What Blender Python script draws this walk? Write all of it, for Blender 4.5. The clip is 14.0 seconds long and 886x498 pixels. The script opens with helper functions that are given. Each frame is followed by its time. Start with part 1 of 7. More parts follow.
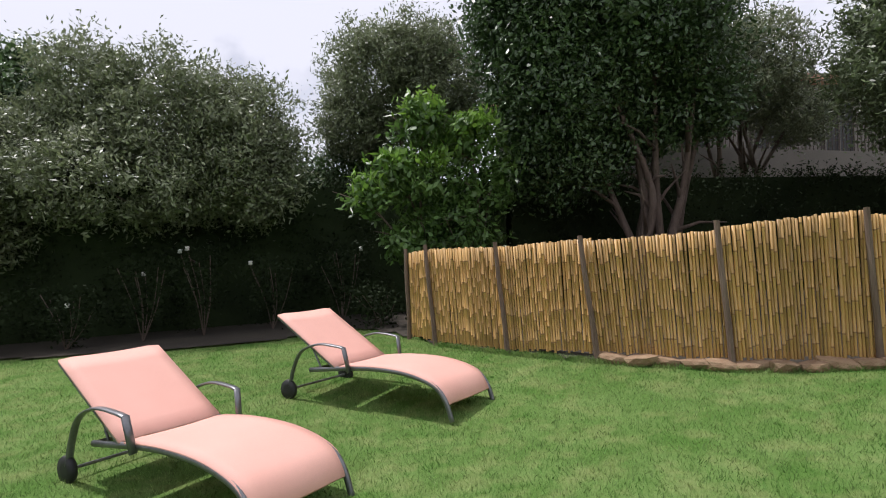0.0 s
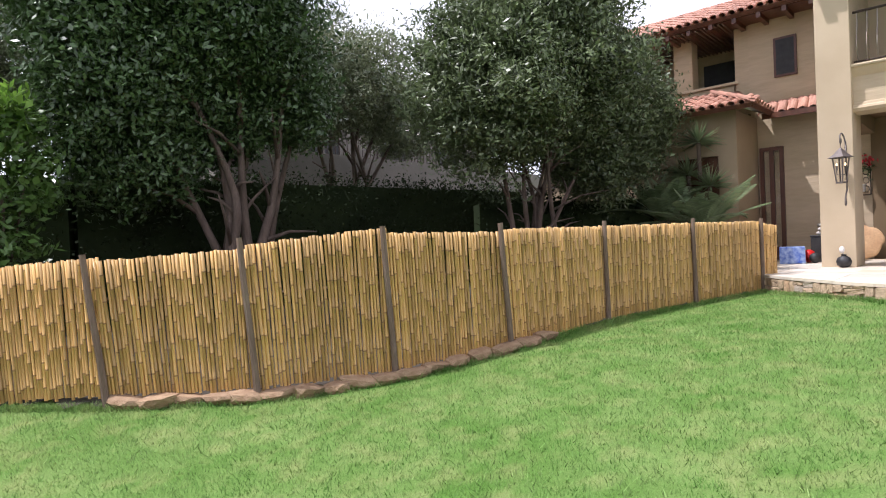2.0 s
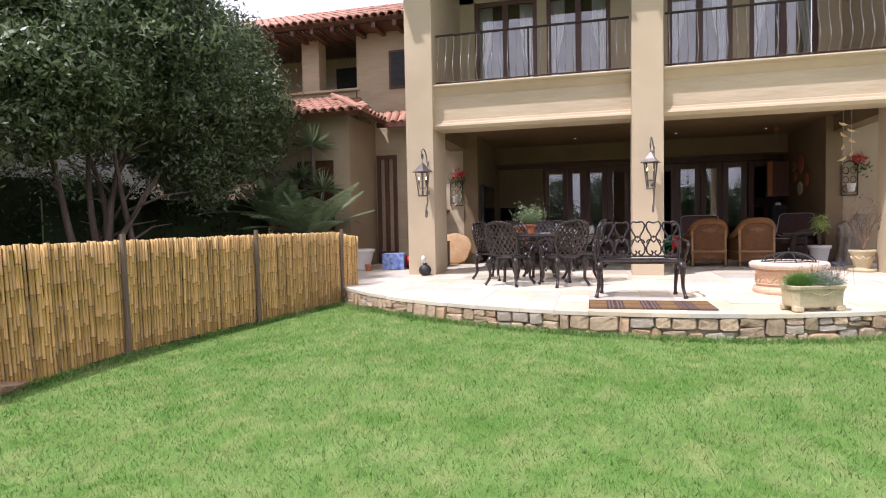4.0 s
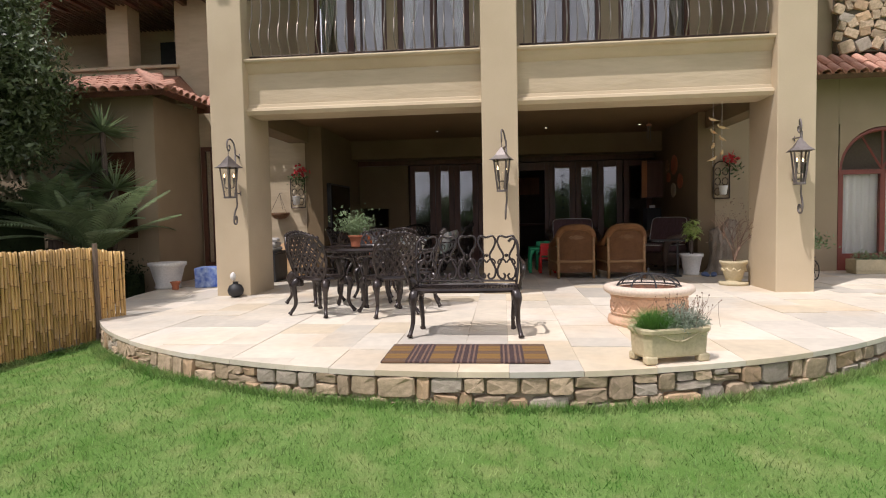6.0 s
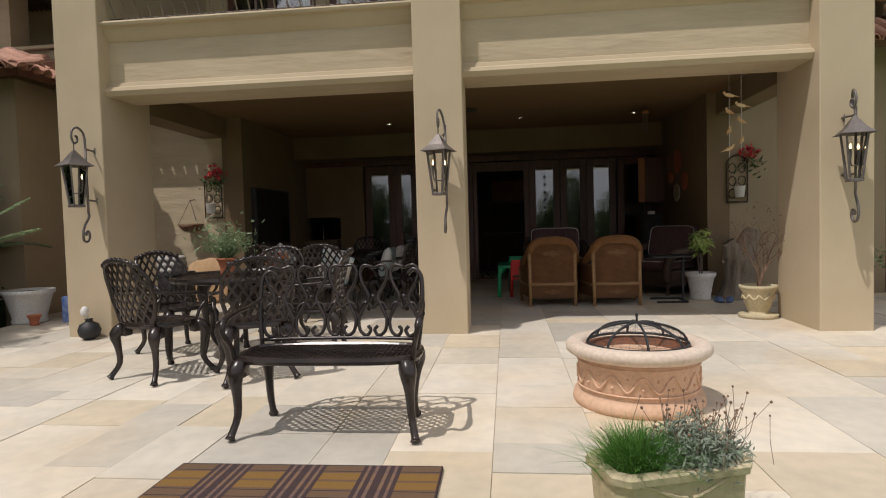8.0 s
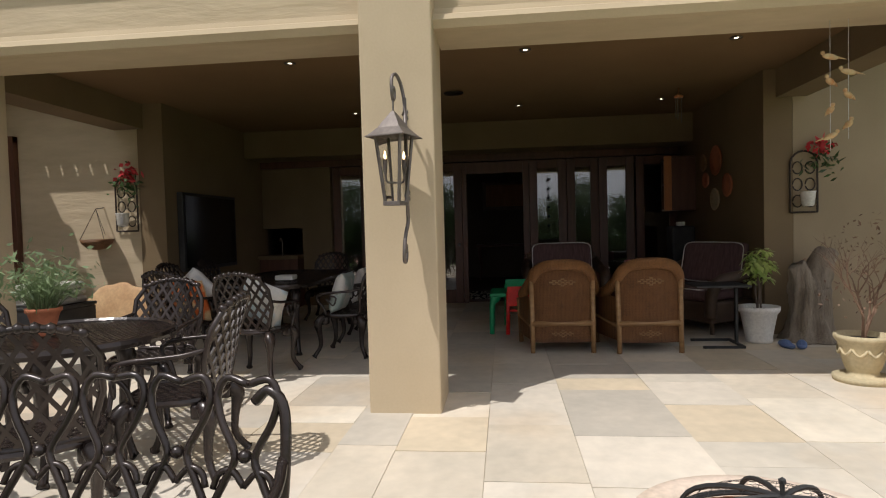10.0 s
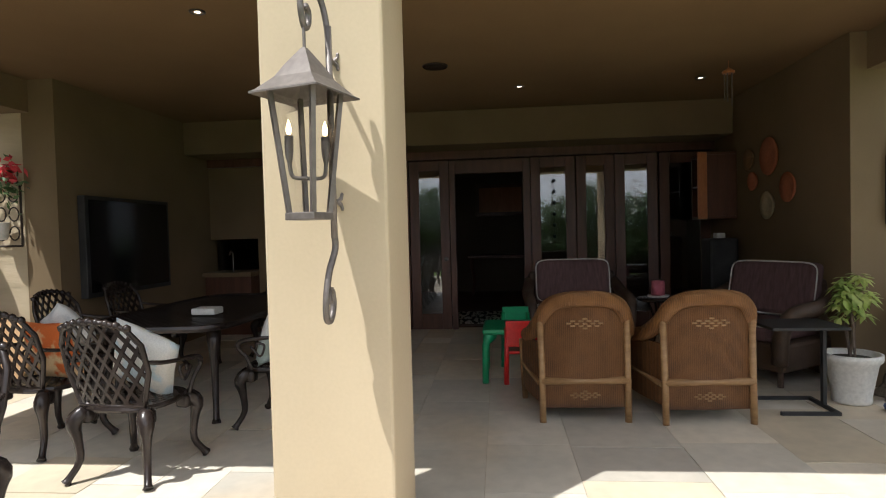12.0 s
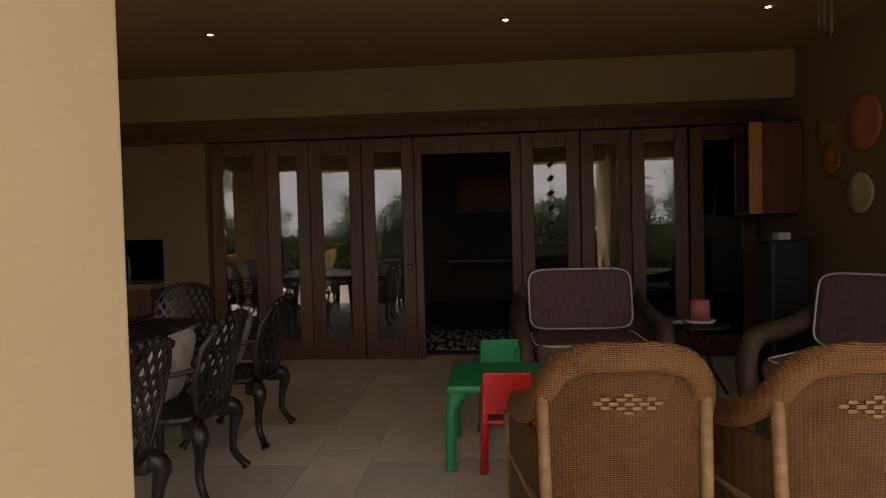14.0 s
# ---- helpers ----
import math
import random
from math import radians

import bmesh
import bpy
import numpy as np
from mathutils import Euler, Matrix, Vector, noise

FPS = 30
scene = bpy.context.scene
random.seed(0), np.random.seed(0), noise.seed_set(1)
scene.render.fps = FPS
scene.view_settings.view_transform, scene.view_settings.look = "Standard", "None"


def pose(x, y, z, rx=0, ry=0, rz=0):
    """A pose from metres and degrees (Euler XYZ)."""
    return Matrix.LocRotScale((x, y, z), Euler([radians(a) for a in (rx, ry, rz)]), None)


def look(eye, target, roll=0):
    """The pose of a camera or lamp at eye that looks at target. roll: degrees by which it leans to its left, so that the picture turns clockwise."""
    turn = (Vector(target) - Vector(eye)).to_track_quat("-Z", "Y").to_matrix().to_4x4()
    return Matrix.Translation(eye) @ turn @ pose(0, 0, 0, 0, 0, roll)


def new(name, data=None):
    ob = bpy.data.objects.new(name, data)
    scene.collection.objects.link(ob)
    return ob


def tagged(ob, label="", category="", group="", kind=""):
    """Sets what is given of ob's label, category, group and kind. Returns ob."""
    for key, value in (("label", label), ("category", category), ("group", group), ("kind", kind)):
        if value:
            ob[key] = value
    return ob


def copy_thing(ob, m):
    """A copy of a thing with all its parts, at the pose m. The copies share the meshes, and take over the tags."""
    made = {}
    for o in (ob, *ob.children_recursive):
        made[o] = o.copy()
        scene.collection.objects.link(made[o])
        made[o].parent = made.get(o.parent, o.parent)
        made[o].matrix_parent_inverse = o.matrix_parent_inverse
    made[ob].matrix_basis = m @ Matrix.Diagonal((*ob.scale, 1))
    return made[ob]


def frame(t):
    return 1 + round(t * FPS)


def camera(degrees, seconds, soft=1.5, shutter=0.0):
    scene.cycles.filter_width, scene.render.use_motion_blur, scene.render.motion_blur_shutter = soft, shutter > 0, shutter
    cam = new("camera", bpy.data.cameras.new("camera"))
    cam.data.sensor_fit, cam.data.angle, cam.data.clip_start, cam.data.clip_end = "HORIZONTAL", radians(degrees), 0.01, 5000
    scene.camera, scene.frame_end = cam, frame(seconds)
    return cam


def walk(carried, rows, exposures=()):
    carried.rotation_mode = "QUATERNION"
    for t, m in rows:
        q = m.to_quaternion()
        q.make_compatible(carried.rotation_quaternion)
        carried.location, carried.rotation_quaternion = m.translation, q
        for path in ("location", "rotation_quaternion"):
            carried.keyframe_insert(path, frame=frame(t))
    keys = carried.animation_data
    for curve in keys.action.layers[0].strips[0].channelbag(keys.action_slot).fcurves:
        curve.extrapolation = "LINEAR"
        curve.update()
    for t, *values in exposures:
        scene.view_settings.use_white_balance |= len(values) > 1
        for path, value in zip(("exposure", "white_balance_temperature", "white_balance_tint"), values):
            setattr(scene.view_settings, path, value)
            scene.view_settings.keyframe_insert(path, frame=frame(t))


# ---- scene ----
cam = camera(73.5, 14.0, soft=1.1)
PATH = [
    (0, (-0.664, 0.803, 1.409), (-0.094, 2.72, 1.431), -1.7),
    (0.5, (-0.298, 0.824, 1.427), (0.492, 2.661, 1.445), -1.9),
    (1, (0.056, 0.791, 1.469), (1.057, 2.523, 1.477), -2.1),
    (1.5, (0.535, 0.739, 1.554), (1.751, 2.327, 1.538), -2.2),
    (2, (0.919, 0.694, 1.559), (2.385, 2.054, 1.538), -2.3),
    (2.5, (1.362, 0.543, 1.64), (3.018, 1.664, 1.598), -2.2),
    (3, (1.739, 0.166, 1.675), (3.507, 1.099, 1.613), -1.7),
    (3.5, (2.175, -0.035, 1.704), (4.053, 0.65, 1.638), -1.7),
    (4, (2.64, -0.455, 1.793), (4.573, 0.049, 1.708), -1.1),
    (4.2, (2.856, -0.648, 1.845), (4.803, -0.196, 1.752), -1.1),
    (6.3, (5.005, -1.385, 1.957), (6.993, -1.194, 1.857), -1.3),
    (6.5, (5.217, -1.472, 1.949), (7.206, -1.279, 1.857), -1.5),
    (7, (5.806, -1.669, 1.977), (7.794, -1.466, 1.889), -1.6),
    (7.5, (6.4, -1.794, 2.005), (8.387, -1.586, 1.916), -1.5),
    (8, (6.97, -1.932, 2.002), (8.957, -1.717, 1.918), -1.6),
    (8.2, (7.207, -1.973, 2.007), (9.193, -1.754, 1.926), -1.6),
    (10.5, (9.406, -1.97, 2.188), (11.394, -1.767, 2.121), -1.5),
    (11, (9.765, -1.998, 2.229), (11.754, -1.795, 2.167), -1.4),
    (11.5, (10.223, -1.976, 2.211), (12.212, -1.776, 2.152), -1.5),
    (12, (10.729, -1.942, 2.232), (12.72, -1.755, 2.173), -1.5),
    (12.5, (11.25, -1.958, 2.246), (13.241, -1.779, 2.187), -1.5),
    (13, (11.762, -1.954, 2.22), (13.754, -1.79, 2.16), -1.4),
    (13.5, (12.241, -1.987, 2.211), (14.234, -1.834, 2.151), -1.5),
    (14, (12.712, -2.025, 2.208), (14.705, -1.878, 2.15), -1.4),
]
walk(cam, [(t, look(eye, target, roll)) for t, eye, target, roll in PATH],
     [(0, -0.42, 6000, 19), (1.0, -0.08, 5980, 19), (1.5, 0.08, 5880, 20), (2.5, 0.36, 5860, 24), (3.5, 0.34, 5850, 25), (4.2, 0.10, 5900, 24), (6.5, -0.38, 6200, 17), (8.0, -0.75, 6250, 14),
      (10.5, -0.32, 6200, 13), (11.5, 0.05, 6050, 12), (12.0, 0.3, 5950, 9), (12.5, 0.4, 5950, 8), (13.0, 0.5, 6100, 10), (13.5, 0.42, 6350, 13), (14, 0.4, 7200, 20)])

# ---- world, sun and sky ----
SUN_WAY = Vector((0.37, -0.34, -1.0)).normalized()
world = bpy.data.worlds.new("world")
scene.world = world
world.use_nodes = True
wn, wl = world.node_tree.nodes, world.node_tree.links
wn.clear()
sky = wn.new("ShaderNodeTexSky")
sky.sky_type = "NISHITA"
sky.sun_disc = False
sky.sun_elevation = math.asin(-SUN_WAY.z)
sky.sun_rotation = math.atan2(-SUN_WAY.x, -SUN_WAY.y)
coord = wn.new("ShaderNodeTexCoord")
cloud = wn.new("ShaderNodeTexNoise")
cloud.inputs["Scale"].default_value = 2.6
cloud.inputs["Detail"].default_value = 7
cloud.inputs["Roughness"].default_value = 0.55
ramp = wn.new("ShaderNodeValToRGB")
ramp.color_ramp.elements[0].position, ramp.color_ramp.elements[1].position = 0.24, 0.42
cmix = wn.new("ShaderNodeMix")
cmix.data_type = "RGBA"
cmix.inputs["B"].default_value = (15.8, 15.9, 16.1, 1)
bg = wn.new("ShaderNodeBackground")
bg.inputs["Strength"].default_value = 0.075
wout = wn.new("ShaderNodeOutputWorld")
wl.new(coord.outputs["Generated"], cloud.inputs["Vector"])
wl.new(cloud.outputs["Fac"], ramp.inputs["Fac"])
wl.new(ramp.outputs["Color"], cmix.inputs["Factor"])
wl.new(sky.outputs["Color"], cmix.inputs["A"])
wl.new(cmix.outputs["Result"], bg.inputs["Color"])
wl.new(bg.outputs["Background"], wout.inputs["Surface"])
sun = new("sun", bpy.data.lights.new("sun", "SUN"))
sun.data.energy, sun.data.angle, sun.data.color = 4.9, radians(0.5), (1.0, 0.95, 0.86)
sun.matrix_world = look((0, 0, 30), Vector((0, 0, 30)) + SUN_WAY)

# ---- materials ----


def mat(name, a, b, rough=0.7, scale=3.0, fine=40.0, bump=0.15, metal=0.0, rand=0.0, spec=0.5, dist=0.01, translucent=0.0, island=0.0, stretch=(1, 1, 1), contrast=(0.3, 0.7), vary=0.5, stain=None, tints=None):
    """Two-scale procedural surface: large stains between colours a and b, fine grain and relief."""
    m = bpy.data.materials.new(name)
    m.use_nodes = True
    n, l = m.node_tree.nodes, m.node_tree.links
    p = n["Principled BSDF"]
    tc = n.new("ShaderNodeTexCoord")
    mp = n.new("ShaderNodeMapping")
    mp.inputs["Scale"].default_value = stretch
    l.new(tc.outputs["Object"], mp.inputs["Vector"])
    place_out = mp.outputs["Vector"]
    if tints:
        rsrc = n.new("ShaderNodeObjectInfo").outputs["Random"] if rand else n.new("ShaderNodeNewGeometry").outputs["Random Per Island"]
        shift = n.new("ShaderNodeVectorMath")
        shift.operation = "MULTIPLY_ADD"
        shift.inputs[1].default_value = (37.0, 23.0, 11.0)
        l.new(rsrc, shift.inputs[0])
        l.new(mp.outputs["Vector"], shift.inputs[2])
        place_out = shift.outputs["Vector"]
    big = n.new("ShaderNodeTexNoise")
    big.inputs["Scale"].default_value, big.inputs["Detail"].default_value = scale, 6
    small = n.new("ShaderNodeTexNoise")
    small.inputs["Scale"].default_value, small.inputs["Detail"].default_value = fine, 4
    for t in (big, small):
        l.new(place_out, t.inputs["Vector"])
    r = n.new("ShaderNodeMapRange")
    r.inputs["From Min"].default_value, r.inputs["From Max"].default_value = contrast
    l.new(big.outputs["Fac"], r.inputs["Value"])
    mix = n.new("ShaderNodeMix")
    mix.data_type = "RGBA"
    mix.inputs["A"].default_value, mix.inputs["B"].default_value = (*a, 1), (*b, 1)
    l.new(r.outputs["Result"], mix.inputs["Factor"])
    colour = mix.outputs["Result"]
    if tints:
        tr_ = n.new("ShaderNodeValToRGB")
        tr_.color_ramp.interpolation = "CONSTANT"
        while len(tr_.color_ramp.elements) < len(tints):
            tr_.color_ramp.elements.new(0.5)
        for k, c in enumerate(tints):
            tr_.color_ramp.elements[k].position = k / len(tints)
            tr_.color_ramp.elements[k].color = (*c, 1)
        tm = n.new("ShaderNodeMix")
        tm.data_type, tm.blend_type = "RGBA", "MULTIPLY"
        tm.inputs["Factor"].default_value = 1.0
        mod = n.new("ShaderNodeMath")
        mod.operation = "MULTIPLY"
        mod.inputs[1].default_value = 17.31
        fra = n.new("ShaderNodeMath")
        fra.operation = "FRACT"
        l.new(rsrc, mod.inputs[0])
        l.new(mod.outputs[0], fra.inputs[0])
        l.new(fra.outputs[0], tr_.inputs["Fac"])
        l.new(colour, tm.inputs["A"])
        l.new(tr_.outputs["Color"], tm.inputs["B"])
        colour = tm.outputs["Result"]
    if stain:
        sn = n.new("ShaderNodeTexNoise")
        sn.inputs["Scale"].default_value, sn.inputs["Detail"].default_value, sn.inputs["Distortion"].default_value = stain[1], 5, 0.1
        l.new(mp.outputs["Vector"], sn.inputs["Vector"])
        sr = n.new("ShaderNodeMapRange")
        sr.inputs["From Min"].default_value, sr.inputs["From Max"].default_value, sr.inputs["To Max"].default_value = stain[2], stain[3], stain[4]
        l.new(sn.outputs["Fac"], sr.inputs["Value"])
        sm = n.new("ShaderNodeMix")
        sm.data_type = "RGBA"
        sm.inputs["B"].default_value = (*stain[0], 1)
        l.new(sr.outputs["Result"], sm.inputs["Factor"])
        l.new(colour, sm.inputs["A"])
        colour = sm.outputs["Result"]
    hsv = n.new("ShaderNodeHueSaturation")
    l.new(colour, hsv.inputs["Color"])
    val = n.new("ShaderNodeMath")
    val.operation = "MULTIPLY_ADD"
    val.inputs[1].default_value, val.inputs[2].default_value = vary, 1 - vary / 2
    l.new(small.outputs["Fac"], val.inputs[0])
    out = val.outputs[0]
    if rand or island:
        src = n.new("ShaderNodeObjectInfo").outputs["Random"] if rand else n.new("ShaderNodeNewGeometry").outputs["Random Per Island"]
        k = n.new("ShaderNodeMath")
        k.operation = "MULTIPLY_ADD"
        k.inputs[1].default_value, k.inputs[2].default_value = (rand or island), 1 - (rand or island) / 2
        l.new(src, k.inputs[0])
        k2 = n.new("ShaderNodeMath")
        k2.operation = "MULTIPLY"
        l.new(k.outputs[0], k2.inputs[0])
        l.new(out, k2.inputs[1])
        out = k2.outputs[0]
    l.new(out, hsv.inputs["Value"])
    l.new(hsv.outputs["Color"], p.inputs["Base Color"])
    p.inputs["Roughness"].default_value, p.inputs["Metallic"].default_value = rough, metal
    p.inputs["Specular IOR Level"].default_value = spec
    if bump:
        bu = n.new("ShaderNodeBump")
        bu.inputs["Strength"].default_value, bu.inputs["Distance"].default_value = bump, dist
        l.new(small.outputs["Fac"], bu.inputs["Height"])
        l.new(bu.outputs["Normal"], p.inputs["Normal"])
    if translucent:
        tr = n.new("ShaderNodeBsdfTranslucent")
        l.new(hsv.outputs["Color"], tr.inputs["Color"])
        ms = n.new("ShaderNodeMixShader")
        ms.inputs["Fac"].default_value = translucent
        l.new(p.outputs["BSDF"], ms.inputs[1])
        l.new(tr.outputs["BSDF"], ms.inputs[2])
        l.new(ms.outputs["Shader"], n["Material Output"].inputs["Surface"])
    return m


def glass_mat(name, tint=(1, 1, 1), ior=1.7):
    m = bpy.data.materials.new(name)
    m.use_nodes = True
    n, l = m.node_tree.nodes, m.node_tree.links
    n.remove(n["Principled BSDF"])
    tr = n.new("ShaderNodeBsdfTransparent")
    tr.inputs["Color"].default_value = (*tint, 1)
    gl = n.new("ShaderNodeBsdfGlossy")
    gl.inputs["Roughness"].default_value = 0.01
    fr = n.new("ShaderNodeFresnel")
    fr.inputs["IOR"].default_value = ior
    ms = n.new("ShaderNodeMixShader")
    l.new(fr.outputs["Fac"], ms.inputs["Fac"])
    l.new(tr.outputs["BSDF"], ms.inputs[1])
    l.new(gl.outputs["BSDF"], ms.inputs[2])
    l.new(ms.outputs["Shader"], n["Material Output"].inputs["Surface"])
    return m


def glow(name, colour, strength):
    m = bpy.data.materials.new(name)
    m.use_nodes = True
    p = m.node_tree.nodes["Principled BSDF"]
    p.inputs["Base Color"].default_value = (*colour, 1)
    p.inputs["Emission Color"].default_value = (*colour, 1)
    p.inputs["Emission Strength"].default_value = strength
    return m


PLASTER = mat("cream_plaster", (0.46, 0.365, 0.24), (0.53, 0.43, 0.29), 0.85, 1.2, 60, 0.10, dist=0.003, vary=0.1)
ROUGHCAST = mat("bagged_brick", (0.46, 0.37, 0.245), (0.53, 0.43, 0.295), 0.9, 2.0, 7, 0.55, dist=0.018, stretch=(1, 0.45, 2.2), vary=0.25)
# Ochre lowered well down so the colour holds the shade under the balcony.
CEILING = mat("shaded_ceiling_plaster", (0.17, 0.10, 0.042), (0.20, 0.12, 0.052), 0.85, 1.0, 50, 0.06, vary=0.1)
SLAB_TINTS = ((1.0, 1.0, 1.0), (0.97, 0.95, 0.91), (0.78, 0.785, 0.79), (1.05, 1.045, 1.02), (0.93, 0.87, 0.76), (0.86, 0.865, 0.86), (1.04, 1.02, 0.98))
SLAB_STAIN = ((0.56, 0.40, 0.23), 0.9, 0.53, 0.76, 0.5)
TILE = mat("sandstone_tile", (0.71, 0.635, 0.53), (0.58, 0.53, 0.45), 0.5, 1.8, 11, 0.2, rand=0.16, vary=0.3, dist=0.008, stain=SLAB_STAIN, tints=SLAB_TINTS)
TILE_REST = mat("sandstone_rest", (0.71, 0.635, 0.53), (0.58, 0.53, 0.45), 0.5, 1.8, 11, 0.2, island=0.16, vary=0.3, dist=0.008, stain=SLAB_STAIN, tints=SLAB_TINTS)
GROUT = mat("grout", (0.54, 0.46, 0.35), (0.44, 0.37, 0.27), 0.9, 6, 60, 0.3)
STONE = mat("wall_stone", (0.52, 0.39, 0.26), (0.33, 0.25, 0.16), 0.85, 5, 30, 0.6, rand=0.5, dist=0.012)
STONE_OCHRE = mat("ochre_wall_stone", (0.50, 0.34, 0.20), (0.36, 0.25, 0.15), 0.85, 5, 30, 0.6, rand=0.4, dist=0.012)
STONE_GREY = mat("grey_wall_stone", (0.45, 0.38, 0.30), (0.32, 0.27, 0.21), 0.85, 5, 30, 0.6, rand=0.4, dist=0.012)
MORTAR = mat("dark_mortar", (0.09, 0.075, 0.055), (0.14, 0.11, 0.08), 0.95, 8, 50, 0.4)
ROCK = mat("sandstone_rock", (0.25, 0.155, 0.085), (0.36, 0.25, 0.15), 0.9, 4, 25, 0.7, rand=0.3, dist=0.015)
LAWN = mat("lawn_soil", (0.085, 0.182, 0.031), (0.16, 0.25, 0.07), 0.95, 2.0, 110, 0.8, dist=0.02, vary=0.8, spec=0.1, stain=((0.30, 0.31, 0.13), 4.5, 0.45, 0.75, 0.5))
BLADE = mat("grass_blade", (0.084, 0.218, 0.033), (0.235, 0.34, 0.112), 0.6, 2.6, 9, 0.0, translucent=0.35, island=1.0, spec=0.2, stain=((0.38, 0.39, 0.16), 4.5, 0.45, 0.75, 0.5))
SOIL = mat("bed_soil", (0.035, 0.028, 0.02), (0.055, 0.045, 0.03), 1.0, 2, 30, 0.6)
CANE = mat("split_cane", (0.57, 0.36, 0.125), (0.38, 0.215, 0.066), 0.42, 2.6, 18, 0.1, rand=0.65, vary=0.25, stretch=(1, 1, 0.5))
CANE_END = mat("cane_node", (0.24, 0.13, 0.05), (0.34, 0.20, 0.08), 0.7, 9, 60, 0.1, rand=0.4)
POST = mat("weathered_post", (0.12, 0.08, 0.055), (0.21, 0.155, 0.115), 0.9, 4, 30, 0.6, stretch=(3, 3, 0.4))
BARK = mat("bark", (0.085, 0.06, 0.045), (0.16, 0.12, 0.095), 0.95, 4, 22, 0.8, stretch=(2, 2, 0.5), dist=0.02)
OLIVE = mat("olive_leaf", (0.125, 0.155, 0.07), (0.25, 0.285, 0.16), 0.42, 0.6, 4, 0.0, translucent=0.3, island=0.7)
DEEPOLIVE = mat("deep_olive_leaf", (0.075, 0.105, 0.040), (0.155, 0.20, 0.090), 0.40, 0.6, 4, 0.0, translucent=0.25, island=0.8)
YOUNGLEAF = mat("young_leaf", (0.07, 0.145, 0.028), (0.125, 0.22, 0.05), 0.4, 0.9, 4, 0.0, translucent=0.3, island=0.6)
DARKLEAF = mat("dark_leaf", (0.05, 0.095, 0.028), (0.085, 0.14, 0.05), 0.35, 0.6, 4, 0.0, translucent=0.25, island=0.7)
BRIGHTLEAF = mat("bright_leaf", (0.13, 0.26, 0.035), (0.24, 0.40, 0.06), 0.4, 0.9, 4, 0.0, translucent=0.4, island=0.6)
# Near-black leaf: the shade on hedges and roses is part of the colour.
HEDGE = mat("shaded_leaf", (0.016, 0.025, 0.010), (0.03, 0.045, 0.017), 0.8, 0.8, 5, 0.0, translucent=0.15, island=0.7, spec=0.15)
PALMLEAF = mat("palm_leaf", (0.13, 0.195, 0.085), (0.29, 0.36, 0.19), 0.4, 1.5, 8, 0.0, translucent=0.3, island=0.5)
ROOF = mat("terracotta_roof", (0.36, 0.165, 0.11), (0.50, 0.29, 0.21), 0.8, 3, 25, 0.4, rand=0.4)
IRON = mat("cast_iron", (0.020, 0.015, 0.014), (0.042, 0.030, 0.026), 0.27, 6, 60, 0.3, metal=0.2, dist=0.003)
RAIL = mat("wrought_iron", (0.035, 0.025, 0.02), (0.06, 0.04, 0.03), 0.5, 6, 50, 0.2, metal=0.5)
# Paler copy of the railing iron: the sun's gleam on the bars is coloured in.
RAILBAR = mat("sunlit_railing_bar", (0.20, 0.17, 0.14), (0.34, 0.30, 0.25), 0.35, 6, 50, 0.2, metal=0.6)
LAMPMETAL = mat("weathered_lantern_metal", (0.125, 0.105, 0.095), (0.20, 0.175, 0.16), 0.5, 5, 40, 0.3, metal=0.5, dist=0.003)
WOOD = mat("dark_red_wood", (0.075, 0.028, 0.016), (0.13, 0.052, 0.028), 0.4, 3, 30, 0.15, stretch=(4, 4, 0.5))
ORANGEWOOD = mat("orange_wood", (0.40, 0.14, 0.04), (0.52, 0.20, 0.07), 0.4, 3, 30, 0.15, stretch=(4, 4, 0.5))
GREYFRAME = mat("grey_tube", (0.17, 0.175, 0.18), (0.23, 0.235, 0.24), 0.33, 5, 60, 0.1, metal=0.6)
SLING = mat("salmon_sling", (0.72, 0.38, 0.30), (0.77, 0.43, 0.345), 0.75, 2, 400, 0.25, dist=0.002)
RUBBER = mat("black_rubber", (0.015, 0.015, 0.016), (0.03, 0.03, 0.03), 0.6, 8, 60, 0.1)
GLASS = glass_mat("window_glass", ior=2.1)
THINGLASS = glass_mat("lantern_glass", (0.96, 0.96, 0.95), 1.2)
# Cream plaster taken darker: the patio's shade is put into its base colour.
PATIO = mat("shaded_patio_plaster", (0.17, 0.118, 0.062), (0.21, 0.148, 0.08), 0.85, 1.2, 60, 0.1, dist=0.004, vary=0.12)
# Darker copy of the cream plaster, with the shade on the wing walls coloured in.
SHADEPLASTER = mat("shaded_wall_plaster", (0.30, 0.23, 0.145), (0.36, 0.28, 0.18), 0.85, 1.2, 60, 0.10, dist=0.003, vary=0.12)
# Low base colour stands for the gloom of the unlit rooms.
DARKROOM = mat("unlit_interior", (0.10, 0.075, 0.05), (0.13, 0.10, 0.07), 0.9, 1, 30, 0.1)
CURTAIN = mat("white_curtain", (0.62, 0.60, 0.57), (0.72, 0.70, 0.66), 0.9, 3, 60, 0.1)

# ---- building helpers ----


def mesh_ob(name, bm, material, parent=None, label="", smooth=False):
    me = bpy.data.meshes.new(name)
    bmesh.ops.recalc_face_normals(bm, faces=bm.faces)
    bm.to_mesh(me)
    bm.free()
    me.materials.append(material)
    if smooth:
        me.polygons.foreach_set("use_smooth", [True] * len(me.polygons))
    ob = new(name, me)
    if parent is not None:
        ob.parent = parent
    if label:
        ob["label"] = label
    return ob


def part(name, bm, material, parent, label="", smooth=False):
    return mesh_ob(name, bm, material, parent, label, smooth)


def thing(name, m, label, category, group=""):
    ob = new(name)
    ob.empty_display_size = 0.1
    ob.matrix_basis = m
    return tagged(ob, label, category, group)


